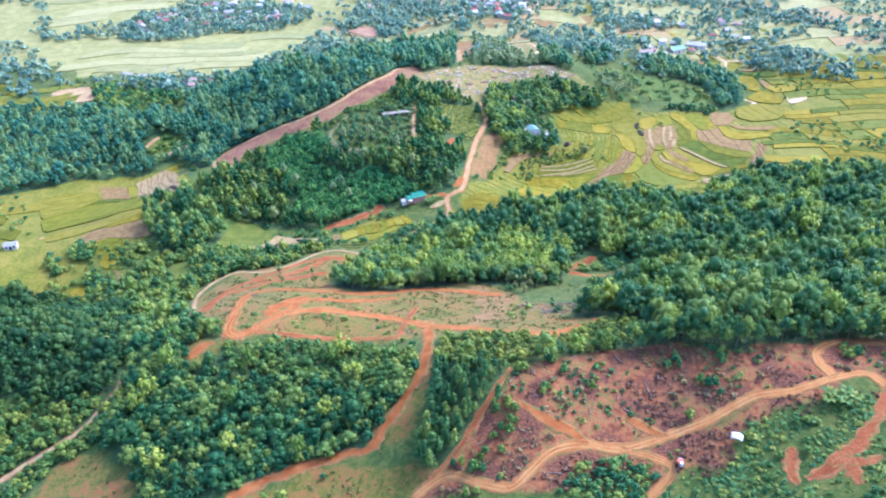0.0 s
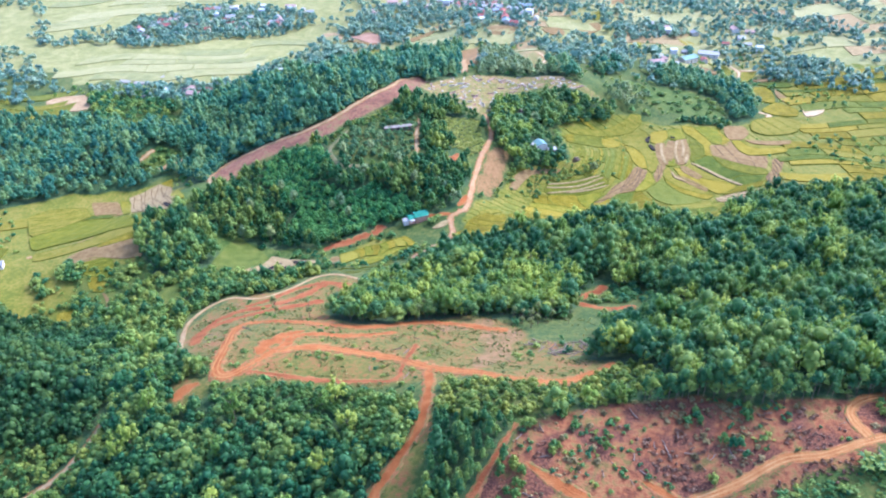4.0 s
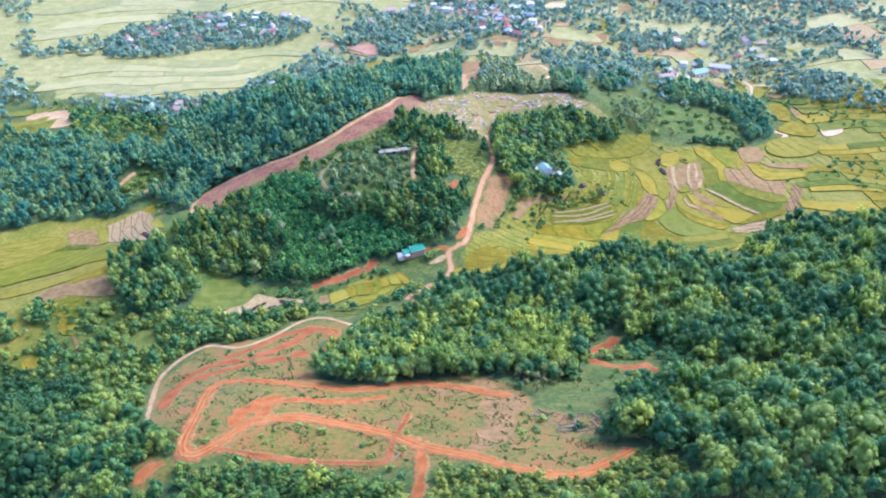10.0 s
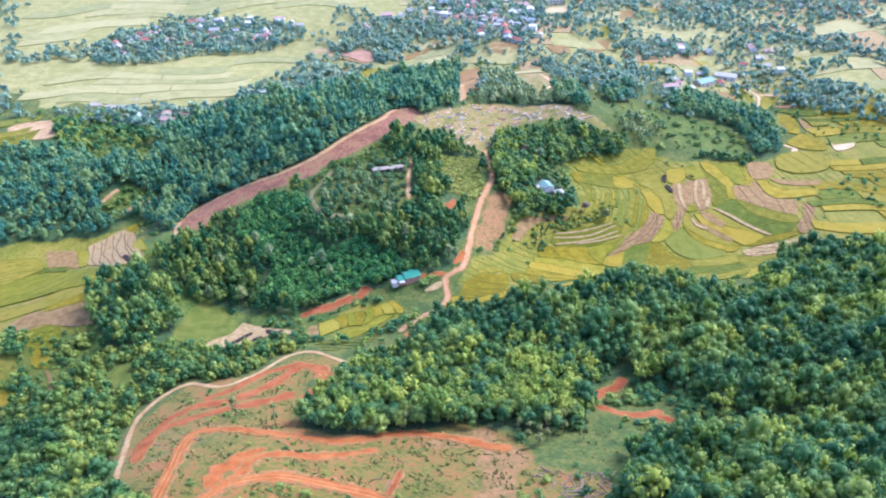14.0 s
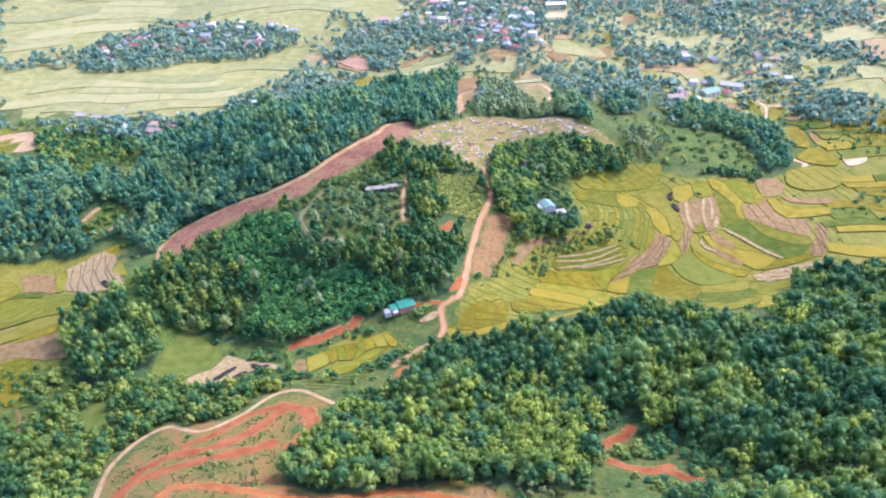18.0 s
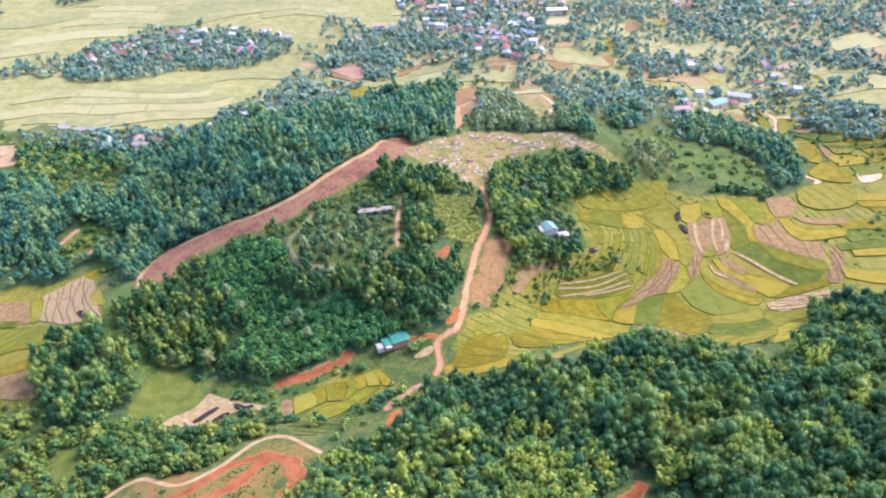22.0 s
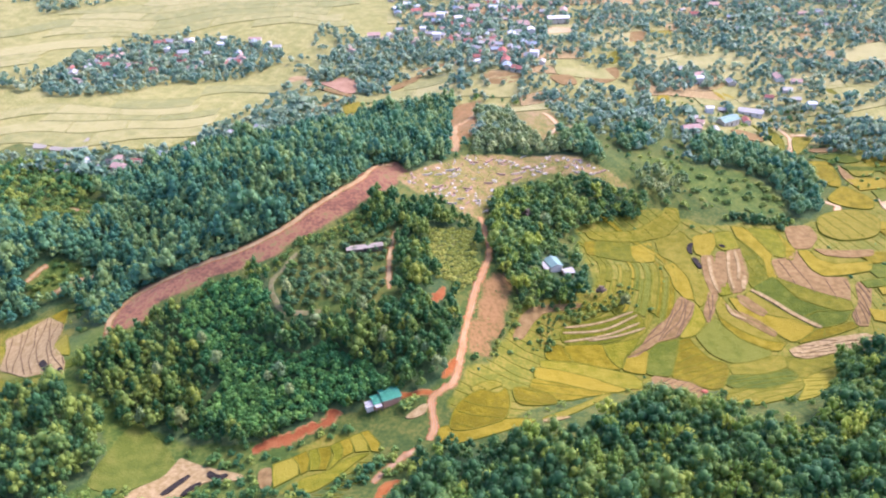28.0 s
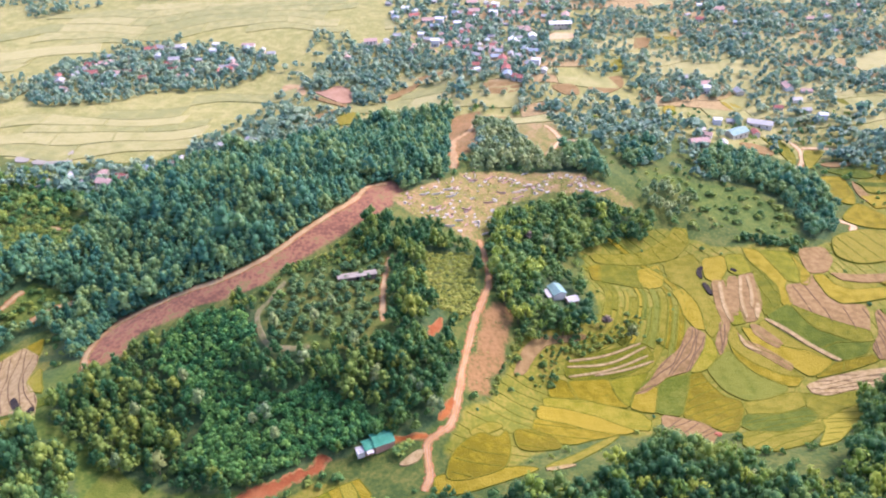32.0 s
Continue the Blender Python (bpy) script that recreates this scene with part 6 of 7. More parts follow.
# ---- single trees ----
def trunk_mesh(seed, r=0.022, top=0.75):
    rng = random.Random(seed)
    v, f = [], []

    def limb(a, b, r0, r1):
        base = len(v)
        d = (b - a).normalized()
        s = d.orthogonal().normalized()
        t = d.cross(s)
        for c, q in ((a, r0), ((a + b) / 2 + s * r0 * 0.6, (r0 + r1) / 2), (b, r1)):
            for k in range(6):
                g = k * math.pi / 3
                v.append(tuple(c + s * q * math.cos(g) + t * q * math.sin(g)))
        for j in range(2):
            for k in range(6):
                n = (k + 1) % 6
                f.append((base + j * 6 + k, base + j * 6 + n, base + j * 6 + 6 + n, base + j * 6 + 6 + k))
    limb(Vector((0, 0, -0.06)), Vector((rng.uniform(-0.03, 0.03), rng.uniform(-0.03, 0.03), top)), r, r * 0.4)
    for k in range(4):
        a = k * 1.57 + rng.uniform(-0.4, 0.4)
        z = rng.uniform(0.35, 0.6)
        limb(Vector((0, 0, z)), Vector((0.18 * math.cos(a), 0.18 * math.sin(a), z + 0.2)), r * 0.5, r * 0.2)
    return mesh_of("trunk", v, f, [BARK])


def tree_kind(name, templates, leaf, label, category, group, seed, trunk_r=0.022):
    """Prototypes of one kind of tree, each an Empty with trunk and crown."""
    out = []
    for k, (v, f) in enumerate(templates):
        base = new(name)
        tagged(base, label, category, group)
        part("trunk", trunk_mesh(seed + k, trunk_r), base)
        part("crown", tri_mesh("crown", v, np.array(f), [leaf], np.full(len(v), 0.37)), base)
        out.append(base)
    return out


def plant(protos, places, high, wide, seed, sink=0.05):
    rng = random.Random(seed)
    used = set()
    for x, y in places:
        k = rng.randrange(len(protos))
        h, w = high * rng.uniform(0.7, 1.25), wide * rng.uniform(0.75, 1.25)
        m = pose(x, y, level(x, y) - sink, rng.uniform(-3, 3), rng.uniform(-3, 3), rng.uniform(0, 360)) @ Matrix.Diagonal((w, w, h, 1))
        if k in used:
            put_copy(protos[k], m)
        else:
            used.add(k)
            protos[k].matrix_basis = m
    for k, p in enumerate(protos):
        if k not in used:
            for o in (*p.children_recursive, p):
                bpy.data.objects.remove(o)


def pairs(xy):
    return list(zip(*xy))


FULL = [crown_template(200 + s, round_lobes(200 + s, 4, 0.20, 0.45, 0.95, 0.22), 150, 0.055) for s in range(6)]
LUSH = [crown_template(220 + s, plume_lobes(220 + s, 10), 110, 0.05, 0.7) for s in range(5)]
ROUND = [crown_template(240 + s, round_lobes(240 + s, 4, 0.3, 0.35, 0.9, 0.3), 60, 0.11) for s in range(4)]
BUSH = [crown_template(260 + s, round_lobes(260 + s, 4, 0.33, 0.22, 0.85, 0.32), 50, 0.12) for s in range(5)]
plant(tree_kind("broadleaf_tree", FULL, TREE_LEAF, "dark green broadleaf tree at the forest edge", "tree", "forest edge trees", 1), single, 8.0, 8.0, 11)

rng = np.random.RandomState(77)
x, y = scatter(F_RIGHT, 13, 700, CLEARED)
edge = [(8, 322), (-38, 300), (-30, 296), (-22, 292), (-14, 286), (-44, 292), (30, 285), (48, 276), (52, 280), (82, 303), (76, 300), (90, 308), (-3, 290), (20, 287), (58, 300), (-20, 310)]
bx, by = scatter(BAMBOO_EDGE, 5.5, 731, CLEARED)
bamboos = edge + [(24, 327), (29, 284), (30, 279), (31, 328), (33, 281), (44, 278), (44, 286), (46, 284), (46, 332), (49, 325), (58, 345), (66, 349), (76, 351), (80, 308), (81, 305), (84, 306), (87, 307), (88, 302), (90, 299), (97, 276), (101, 279), (114, 310), (118, 283), (136, 320), (139, 322)] + pairs((bx, by))[:70] + [p for p in pairs((x, y)) if rng.rand() < 0.5][:110]
x, y = scatter(F_KNOLL, 9, 701, CLEARED)
bamboos += [p for p in pairs((x, y)) if p[0] < 52 or rng.rand() < 0.2][:40]
x, y = scatter(F_GULLY, 12, 702, CLEARED)
bamboos += pairs((x, y))[:60:3]
plant(tree_kind("bamboo_clump", LUSH, BAMBOO_LEAF, "arching yellow-green bamboo clump", "bamboo", "bamboo clumps", 31, 0.03), bamboos[:298], 10.5, 9.5, 12)
x, y = scatter(ORCHARD, 3.9, 703, [], 1.0)
plant(tree_kind("orchard_tree", ROUND, ORCHARD_LEAF, "round orchard tree in a planted row", "fruit tree", "orchard rows", 51, 0.04), pairs((x, y))[:290], 3.2, 3.7, 13)
foot = [(q.x, q.y) for a, b in zip(FOREST_FOOT, FOREST_FOOT[1:]) for q in [Vector(a).lerp(Vector(b), k / 14) + Vector((1.3 * math.sin(k * 2.1), 1.6 * math.sin(k * 1.7))) for k in range(14)]]
plant(tree_kind("stemmed_tree", [crown_template(290 + s, [(0.0, 0.0, 0.85, 0.2, 0.13), (0.14, 0.06, 0.74, 0.17, 0.1), (-0.13, -0.05, 0.7, 0.16, 0.1), (0.02, -0.15, 0.62, 0.14, 0.08)], 80, 0.06) for s in range(4)], TREE_LEAF, "slim tree with a bare pale stem at the forest foot", "tree", "forest foot trees", 75, 0.016), foot, 9, 6.5, 19)
lone = [(-72, 282), (-56, 275), (-11, 272), (-9, 274), (30, 264), (33, 259), (36, 262), (42, 266), (48, 262), (27, 266)]
plant(tree_kind("slender_tree", [crown_template(280 + s, round_lobes(280 + s, 3, 0.12, 0.3, 0.98, 0.14), 70, 0.05) for s in range(3)], PALE_LEAF, "slender pale green tree standing on the cleared hill", "tree", "trees on the cleared hill", 71), lone, 9.5, 6.5, 14)
plant(tree_kind("flowering_tree", FULL[:2], PALE_LEAF, "pale yellowish round-crowned tree by the meadow", "tree", "pale trees", 81), [(P_PALE[0], P_PALE[1]), (-100, 396), (96, 470), P_ROUND], 9, 9, 15)
plant(tree_kind("pale_crowned_tree", FULL[1:4], HILLTOP_LEAF, "pale olive tree rising out of the plantation", "tree", "pale trees in the plantation", 83), [(-116, 397), (-115, 396), (-115, 419), (-98, 433), (-89, 421), (-65, 409), (-61, 425), (-61, 445), (-60, 410), (-55, 401), (-47, 431), (-45, 449), (-39, 459), (-27, 438), (-18, 422), (-17, 424), (-4, 420), (0, 418), (5, 413), (8, 411), (62, 535), (64, 531), (68, 333), (93, 405), (112, 369), (116, 344), (157, 351), (160, 373), (161, 346)], 9.5, 6.5, 22)
plant(tree_kind("bare_tree", FULL[2:4], PINK_LEAF, "bare pinkish-brown tree beside the terraces", "tree", "bare trees", 85), PINK_TREES, 7, 8, 21)
x, y = scatter(BURNT_SLOPE, 2.4, 705, [INNER_LOOP], 1.2)
group = 0.7 * wave(x, y, 13, 0.4) + 0.75 * wave(x, y, 4.2, 1.4)
bushy = pairs((x[group > 0.62], y[group > 0.62]))
dry = pairs((x[(group > 0.25) & (group < 0.45)], y[(group > 0.25) & (group < 0.45)]))
plant(tree_kind("bush", BUSH, SHRUB_LEAF, "green bush growing on the burnt slope", "bush", "bushes on the slope", 91, 0.05), bushy[:190], 3.4, 2.5, 16)
plant(tree_kind("dry_bush", BUSH[:3], DRY_LEAF, "dry yellowish bush on the burnt slope", "bush", "dry bushes on the slope", 95, 0.05), dry[::2][:110], 1.5, 1.9, 17)
x, y = scatter(BURNT_SLOPE, 1.5, 706, [], 0.6)
dense = wave(x, y, 11, 2.2) + 0.8 * wave(x, y, 3.4, 1.2)
ok = dense > 0.5
planted("dead_brush", LITTLE, x[ok], y[ok], 0.4, 1.5, [BRUSH], 91, "dark dead brush and slash on the burnt slope", "brush")
ok = (dense < -0.25) & (wave(x, y, 19, 5.1) > -0.1)
planted("grass_tufts", LITTLE, x[ok], y[ok], 0.45, 1.2, [DRY_LEAF], 97, "dry pale grass tufts on the burnt slope", "grass")
ok = (np.abs(dense) < 0.16) & (wave(x, y, 14, 7.1) > 0.0)
planted("scrub", LITTLE, x[ok], y[ok], 0.9, 1.5, [SHRUB_LEAF], 98, "small green regrowth on the burnt slope", "scrub")
for step, high, wide, leaf, seed, label in ((1.4, 0.4, 1.7, SHRUB_LEAF, 707, "low green undergrowth below the dirt road"), (6.5, 1.7, 2.2, SHRUB_LEAF, 727, "dark green bushes below the dirt road"), (3.0, 0.8, 2.2, YELLOW_LEAF, 728, "bright yellow-green weeds below the dirt road"),
                                            (1.6, 0.5, 1.2, BRUSH, 729, "dark dead brush beside the dirt road")):
    x, y = scatter(GREEN_BANK, step, seed, [], 0.6)
    near_road = beside(RIDGE_ROAD, x, y) + 3.0 * wave(x, y, 7, 3.3) < 7.0
    ok = (np.hypot(x - P_CANOPY[0], y - P_CANOPY[1]) > 2.6) & (np.hypot(x - P_DIGGER[0], y - P_DIGGER[1]) > 3.2) & ((near_road | inside(BANK_BURN, x, y)) if leaf is BRUSH else ~near_road & ~inside(BANK_BURN, x, y) & (wave(x, y, 8, seed) > -0.3))
    planted("thicket", LITTLE if high < 1 else SHRUB, x[ok], y[ok], high, wide, [leaf], seed, label, "thicket")
x, y = scatter(F_RIDGE, 2.4, 742, [SCAR], 0.2)
ok = beside(SCAR_PATH, x, y) < 8.5
planted("thicket", SHRUB, x[ok], y[ok], 4.2, 3.8, [RIDGE_HAZE_LEAF], 742, "dense green undergrowth where the ridge woods meet the scar", "thicket")
x, y = scatter(GULLY_TREES, 3.2, 741, [], 0.8)
planted("thicket", SHRUB, x, y, 3.0, 2.6, [YELLOW_LEAF], 741, "pale green saplings along the red gully", "thicket")
for zone, step, seed in ((SITE, 1.5, 708), (FELLED, 1.6, 715), (LOWER_MEADOW, 2.0, 709), (TRACK_BANK, 2.2, 710), (LEFT_CLEARING, 2.4, 711), (CEMETERY, 1.8, 712), (BARE_FIELD, 4.0, 713), (CORN_PATCH, 1.7, 714)):
    x, y = scatter(zone, step, seed, [], 0.6)
    ok = wave(x, y, 7, seed) + wave(x, y, 2.7, seed + 1) > (0.12 if zone is SITE else 0.0 if zone is CEMETERY else 0.35)
    planted("grass_tufts", LITTLE, x[ok], y[ok], 0.4, 1.0, [GRASS_LEAF if zone is not CEMETERY else SUNNY_LEAF], seed, "low yellow-green weeds and grass tufts on bare soil", "grass")
x, y = scatter(SITE, 5.0, 733, [DIRT_FAN], 1.2)
ok = wave(x, y, 12, 8.1) > 0.1
planted("weeds", SHRUB, x[ok], y[ok], 0.8, 1.7, [YELLOW_LEAF], 733, "low green weeds and saplings on the cleared hill", "weeds")
LEFT_SCRUB = [(-221, 376), (-209, 377), (-190, 367), (-181, 358), (-172, 368), (-160, 362), (-158, 340), (-166, 328), (-191, 332), (-208, 334), (-216, 352)]
for step, high, wide, leaf, seed in ((3.2, 2.6, 3.4, SHRUB_LEAF, 751), (6.0, 4.0, 4.4, YELLOW_LEAF, 752)):
    x, y = scatter(LEFT_SCRUB, step, seed, TRACED, 0.8)
    ok = wave(x, y, 12, 4.4) > -0.25
    planted("thicket", SHRUB, x[ok], y[ok], high, wide, [leaf], seed, "green and yellow-green scrub round the small terraces", "thicket")
VALE = [(-60, 352), (-20, 350), (8, 372), (2, 398), (-30, 388), (-60, 388), (-130, 352), (-110, 345)]
x, y = scatter(VALE, 4.6, 716, TRACED + [PADDY_SMALL, FARM_YARD], 1.0)
planted("thicket", SHRUB, x, y, 2.4, 3.0, [SHRUB_LEAF], 94, "green bushes along the valley paddies", "thicket")
x, y = scatter(PADDY_RIGHT, 13.0, 717, TRACED, 1.0)
few = rng.rand(len(x)) < 0.3
planted("field_bushes", SHRUB, x[few], y[few], 1.6, 2.4, [SHRUB_LEAF], 95, "small bushes on the paddy banks", "bush")
COVER = [(-330, 100), (330, 100), (330, 760), (-330, 760)]
x, y = scatter(COVER, 8.8, 718, CLEARED + TRACED + [F_RIGHT, F_RIGHT_NEAR, F_CENTRAL, F_RIDGE, F_CLUMP, F_LEFT, F_GULLY, F_VALLEY, F_KNOLL, PADDY_RIGHT, PADDY_LEFT, PLAIN_LEFT, F_MID_CLUMP, GREEN_BANK, EAST_SLOPE, F_EAST_HILL], 1.0)
ok = wave(x, y, 40, 3.3) > -0.1
planted("scrub", LITTLE, x[ok], y[ok], 2.6, 3.4, [SHRUB_LEAF], 96, "scattered green scrub on rough ground", "scrub")


# ---- houses ----
def box(w, d, h, z=0.0, x=0.0, y=0.0, bevel=0.0):
    bm = bmesh.new()
    bmesh.ops.create_cube(bm, size=1, matrix=Matrix.Translation((x, y, z + h / 2)) @ Matrix.Diagonal((w, d, h, 1)))
    if bevel:
        bmesh.ops.bevel(bm, geom=bm.edges[:], offset=bevel, segments=1, affect="EDGES")
    return bm


def mesh_from(bm, name, mat):
    me = bpy.data.meshes.new(name)
    bm.to_mesh(me)
    bm.free()
    me.materials.append(mat)
    return me


def gable_roof(w, d, rise, over=0.5, thick=0.12):
    """Two sloping sheets with thickness; the ridge runs along x."""
    v, f = [], []
    a, b = w / 2 + over, d / 2 + over
    drop = rise * over / (d / 2)
    for s in (-1, 1):
        base = len(v)
        for t in (0, -thick):
            v += [(-a, s * b, -drop + t), (a, s * b, -drop + t), (a, 0, rise + t), (-a, 0, rise + t)]
        f += [(base, base + 1, base + 2, base + 3), (base + 7, base + 6, base + 5, base + 4), (base, base + 4, base + 5, base + 1), (base + 1, base + 5, base + 6, base + 2), (base + 3, base + 7, base + 4, base)]
    return v, f


def gable_wall(w, d, h, rise):
    v = [(-w / 2, -d / 2, -1.0), (w / 2, -d / 2, -1.0), (w / 2, d / 2, -1.0), (-w / 2, d / 2, -1.0), (-w / 2, -d / 2, h), (w / 2, -d / 2, h), (w / 2, d / 2, h), (-w / 2, d / 2, h), (-w / 2, 0, h + rise), (w / 2, 0, h + rise)]
    f = [(0, 1, 5, 4), (2, 3, 7, 6), (1, 2, 6, 9, 5), (3, 0, 4, 8, 7)]
    return v, f


def house(w, d, h, rise, wall, roof, label, name="house", group="village houses", category="house"):
    base = tagged(new(name), label, category, group)
    v, f = gable_wall(w, d, h, rise)
    part("wall", mesh_of("wall", v, f, [wall]), base)
    v, f = gable_roof(w, d, rise)
    part("roof", mesh_of("roof", v, f, [roof]), base, at=pose(0, 0, h + 0.06))
    part("door", mesh_from(box(1.2, 0.12, 2.1, 0, 0, -d / 2 - 0.02), "door", DOORWAY_SHADE), base)
    for s in (-1, 1):
        part("window", mesh_from(box(1.1, 0.12, 1.1, 1.0, s * w * 0.3, -d / 2 - 0.02), "window", GLASS), base)
    return base


KINDS = [house(9, 6, 3.2, 1.7, WALL_PALE, RED_ROOF, "small village house with a red tiled roof"), house(8, 6, 3.0, 1.4, CREAM, GREY_ROOF, "small village house with a grey sheet roof"),
         house(7, 5.5, 5.8, 1.2, WHITE, WHITE, "tall narrow white house with a pale roof"), house(11, 6.5, 3.0, 1.6, WALL_PALE, PINK_ROOF, "long low house with a faded red roof"),
         house(8, 6, 3.2, 1.3, CREAM, BLUE_ROOF, "village house with a blue-grey sheet roof"), house(7, 5, 2.8, 1.2, WALL_PALE, PALE_ROOF, "small shed with a pale sheet roof")]
rnd = random.Random(9)
spots = []
for zone, step, share in ((V_WEST, 13, 0.6), (V_ISLAND, 14, 0.55), (V_MID, 13, 0.6), (V_MID_B, 18, 0.6), (V_EAST, 15, 0.5), (V_EAST_B, 19, 0.4), (V_EAST_C, 22, 0.4)):
    x, y = scatter(zone, step, int(step * 7), TRACED, 4.0)
    spots += [p for p in pairs((x, y)) if rnd.random() < share]
first = set()
rnd.shuffle(spots)
for x, y in spots[:298]:
    k = rnd.choice((0, 0, 1, 1, 2, 3, 3, 4, 5, 5))
    s = rnd.uniform(0.75, 1.2)
    m = pose(x, y, level(x, y) + 0.3, 0, 0, rnd.choice((0, 90, 15, -20, 100, 180)) + rnd.uniform(-12, 12)) @ Matrix.Diagonal((s, s, s, 1))
    if k in first:
        put_copy(KINDS[k], m)
    else:
        first.add(k)
        KINDS[k].matrix_basis = m

# school with its pale yard
sx, sy = P_SCHOOL
school = house(22, 8, 6.5, 1.6, CREAM, WHITE, "long two-storey cream school with a pale roof", "school", "school buildings", "school")
for k in range(6):
    part("window", mesh_from(box(1.6, 0.12, 1.4, 4.3, -9 + 3.6 * k, -4.04), "window", GLASS), school)
school.matrix_basis = pose(sx, sy, level(sx, sy) + 0.2, 0, 0, 4)


# ---- farmhouse by the junction ----
def ribbed_roof(w, d, rise, over=0.4, ribs=16):
    """Corrugated sheet roof in one piece, the ridge along x."""
    v, f = [], []
    a, b, drop = w / 2 + over, d / 2 + over, rise * over / (d / 2)
    n = ribs * 2
    for k in range(n + 1):
        x = -a + 2 * a * k / n
        up = 0.07 if k % 2 else 0.0
        v += [(x, -b, -drop + up), (x, 0, rise + up), (x, b, -drop + up), (x, b, -drop + up - 0.05), (x, 0, rise + up - 0.05), (x, -b, -drop + up - 0.05)]
    for k in range(n):
        for j in range(6):
            q = (j + 1) % 6
            f.append((k * 6 + j, k * 6 + q, k * 6 + 6 + q, k * 6 + 6 + j))
    return v, f


def wing(parent, w, d, h, rise, wall, roof, at, label):
    v, f = gable_wall(w, d, h, rise)
    part("wall", mesh_of("wall", v, f, [wall]), parent, at=at)
    v, f = ribbed_roof(w, d, rise)
    part("roof", mesh_of("roof", v, f, [roof]), parent, label, at @ pose(0, 0, h + 0.06))


fx, fy = -14.5, 399.5
farm = tagged(new("farmhouse"), "farmhouse with bright teal sheet roofs beside the dirt road", "house")
farm.matrix_basis = pose(fx, fy, level(fx, fy), 0, 0, 24) @ Matrix.Diagonal((0.85, 0.85, 0.85, 1))
wing(farm, 9.0, 7.8, 3.6, 1.6, BRICKY, ROOF_TEAL, pose(0.2, 0, 0), "teal ribbed sheet roof")
wing(farm, 4.2, 5.6, 3.0, 1.1, BRICKY, ROOF_TEAL, pose(-6.6, -0.6, 0), "lower teal ribbed sheet roof")
wing(farm, 3.2, 3.6, 2.3, 0.5, WALL_PALE, PALE_ROOF, pose(-10.6, -1.6, 0), "pale lavender sheet roof")
part("porch_roof", mesh_from(box(3.2, 2.4, 0.12, 2.5, -7.0, -4.6), "porch_roof", PALE_ROOF), farm, "pale pink sheet over the porch")
for px in (-8.4, -5.6):
    part("post", mesh_from(box(0.14, 0.14, 3.4, -0.9, px, -5.6), "post", LOG), farm)
part("door", mesh_from(box(1.3, 0.12, 2.1, 0, 0.5, -3.78), "door", DOORWAY_SHADE), farm)
part("door", mesh_from(box(2.4, 0.12, 2.2, 0, -9.0, -3.12), "door", DOORWAY_SHADE), farm)
for px in (-2.0, 3.0):
    part("window", mesh_from(box(1.2, 0.12, 1.1, 1.1, px, -3.78), "window", GLASS), farm)

kx, ky = P_KNOLL
knoll = house(8.5, 7, 3.4, 1.5, WALL_PALE, AQUA_ROOF, "house with a faded aqua sheet roof on the wooded knoll", "house", "knoll houses")
part("lean_to_roof", mesh_from(box(8.0, 3.0, 0.12, 2.5, 0.5, -5.2), "lean_to_roof", PALE_ROOF), knoll, "pale sheet lean-to roof")
for px in (-3.2, 4.2):
    part("post", mesh_from(box(0.14, 0.14, 3.6, -1.1, px, -6.4), "post", LOG), knoll)
knoll.matrix_basis = pose(kx, ky, level(kx, ky) + 0.4, 0, 0, -72) @ Matrix.Diagonal((0.9, 0.9, 0.9, 1))
shed2 = house(5, 4, 2.4, 0.9, BRICKY, PALE_ROOF, "small outbuilding with a pale sheet roof beside the knoll house", "outbuilding", "knoll houses", "shed")
shed2.matrix_basis = pose(kx + 7, ky - 4, level(kx + 7, ky - 4) + 0.2, 0, 0, 20)
hx, hy = P_HUT
hut = house(6.5, 4.5, 2.6, 1.1, WALL_PALE, GREY_ROOF, "small field hut with a grey sheet roof among the paddies", "hut", "field huts", "hut")
hut.matrix_basis = pose(hx, hy, level(hx, hy) + 0.2, 0, 0, 15)
ox, oy = P_SHED
DULL_WALL = material("weathered_boards", [(0.12, 0.09, 0.065), (0.20, 0.155, 0.115)], 2, 0.95, 0.2)
DULL_ROOF = material("dusty_sheet_roof", [(0.20, 0.17, 0.135), (0.30, 0.265, 0.22)], 3, 0.8, 0.15)
shed = house(17, 3.0, 2.0, 0.4, DULL_WALL, DULL_ROOF, "long low shed with a dusty pale roof above the orchard", "shed", "orchard sheds", "shed")
shed.matrix_basis = pose(ox, oy, level(ox, oy) + 0.1, 0, 0, 14)
big = house(16, 9, 4, 1.8, CREAM, AQUA_ROOF, "large village hall with a faded green sheet roof", "hall", "village halls", "hall")
big.matrix_basis = pose(222, 706, level(222, 706) + 0.3, 0, 0, 30)
big = house(18, 8, 3.6, 1.6, WALL_PALE, PALE_ROOF, "long pale-roofed barn in the village", "barn", "village halls", "barn")
big.matrix_basis = pose(250, 734, level(250, 734) + 0.3, 0, 0, -22)


# ---- graves ----
def grave(stone, label, tall):
    base = tagged(new("grave"), label, "grave", "hillside graves")
    part("slab", mesh_from(box(2.6, 1.5, 0.6, -0.2, bevel=0.06), "slab", stone), base)
    part("headstone", mesh_from(box(0.3, 1.3, tall, 0.0, 1.2, bevel=0.05), "headstone", stone), base)
    part("kerb", mesh_from(box(3.4, 2.3, 0.35, -0.25, bevel=0.04), "kerb", GRAVE_W), base)
    return base


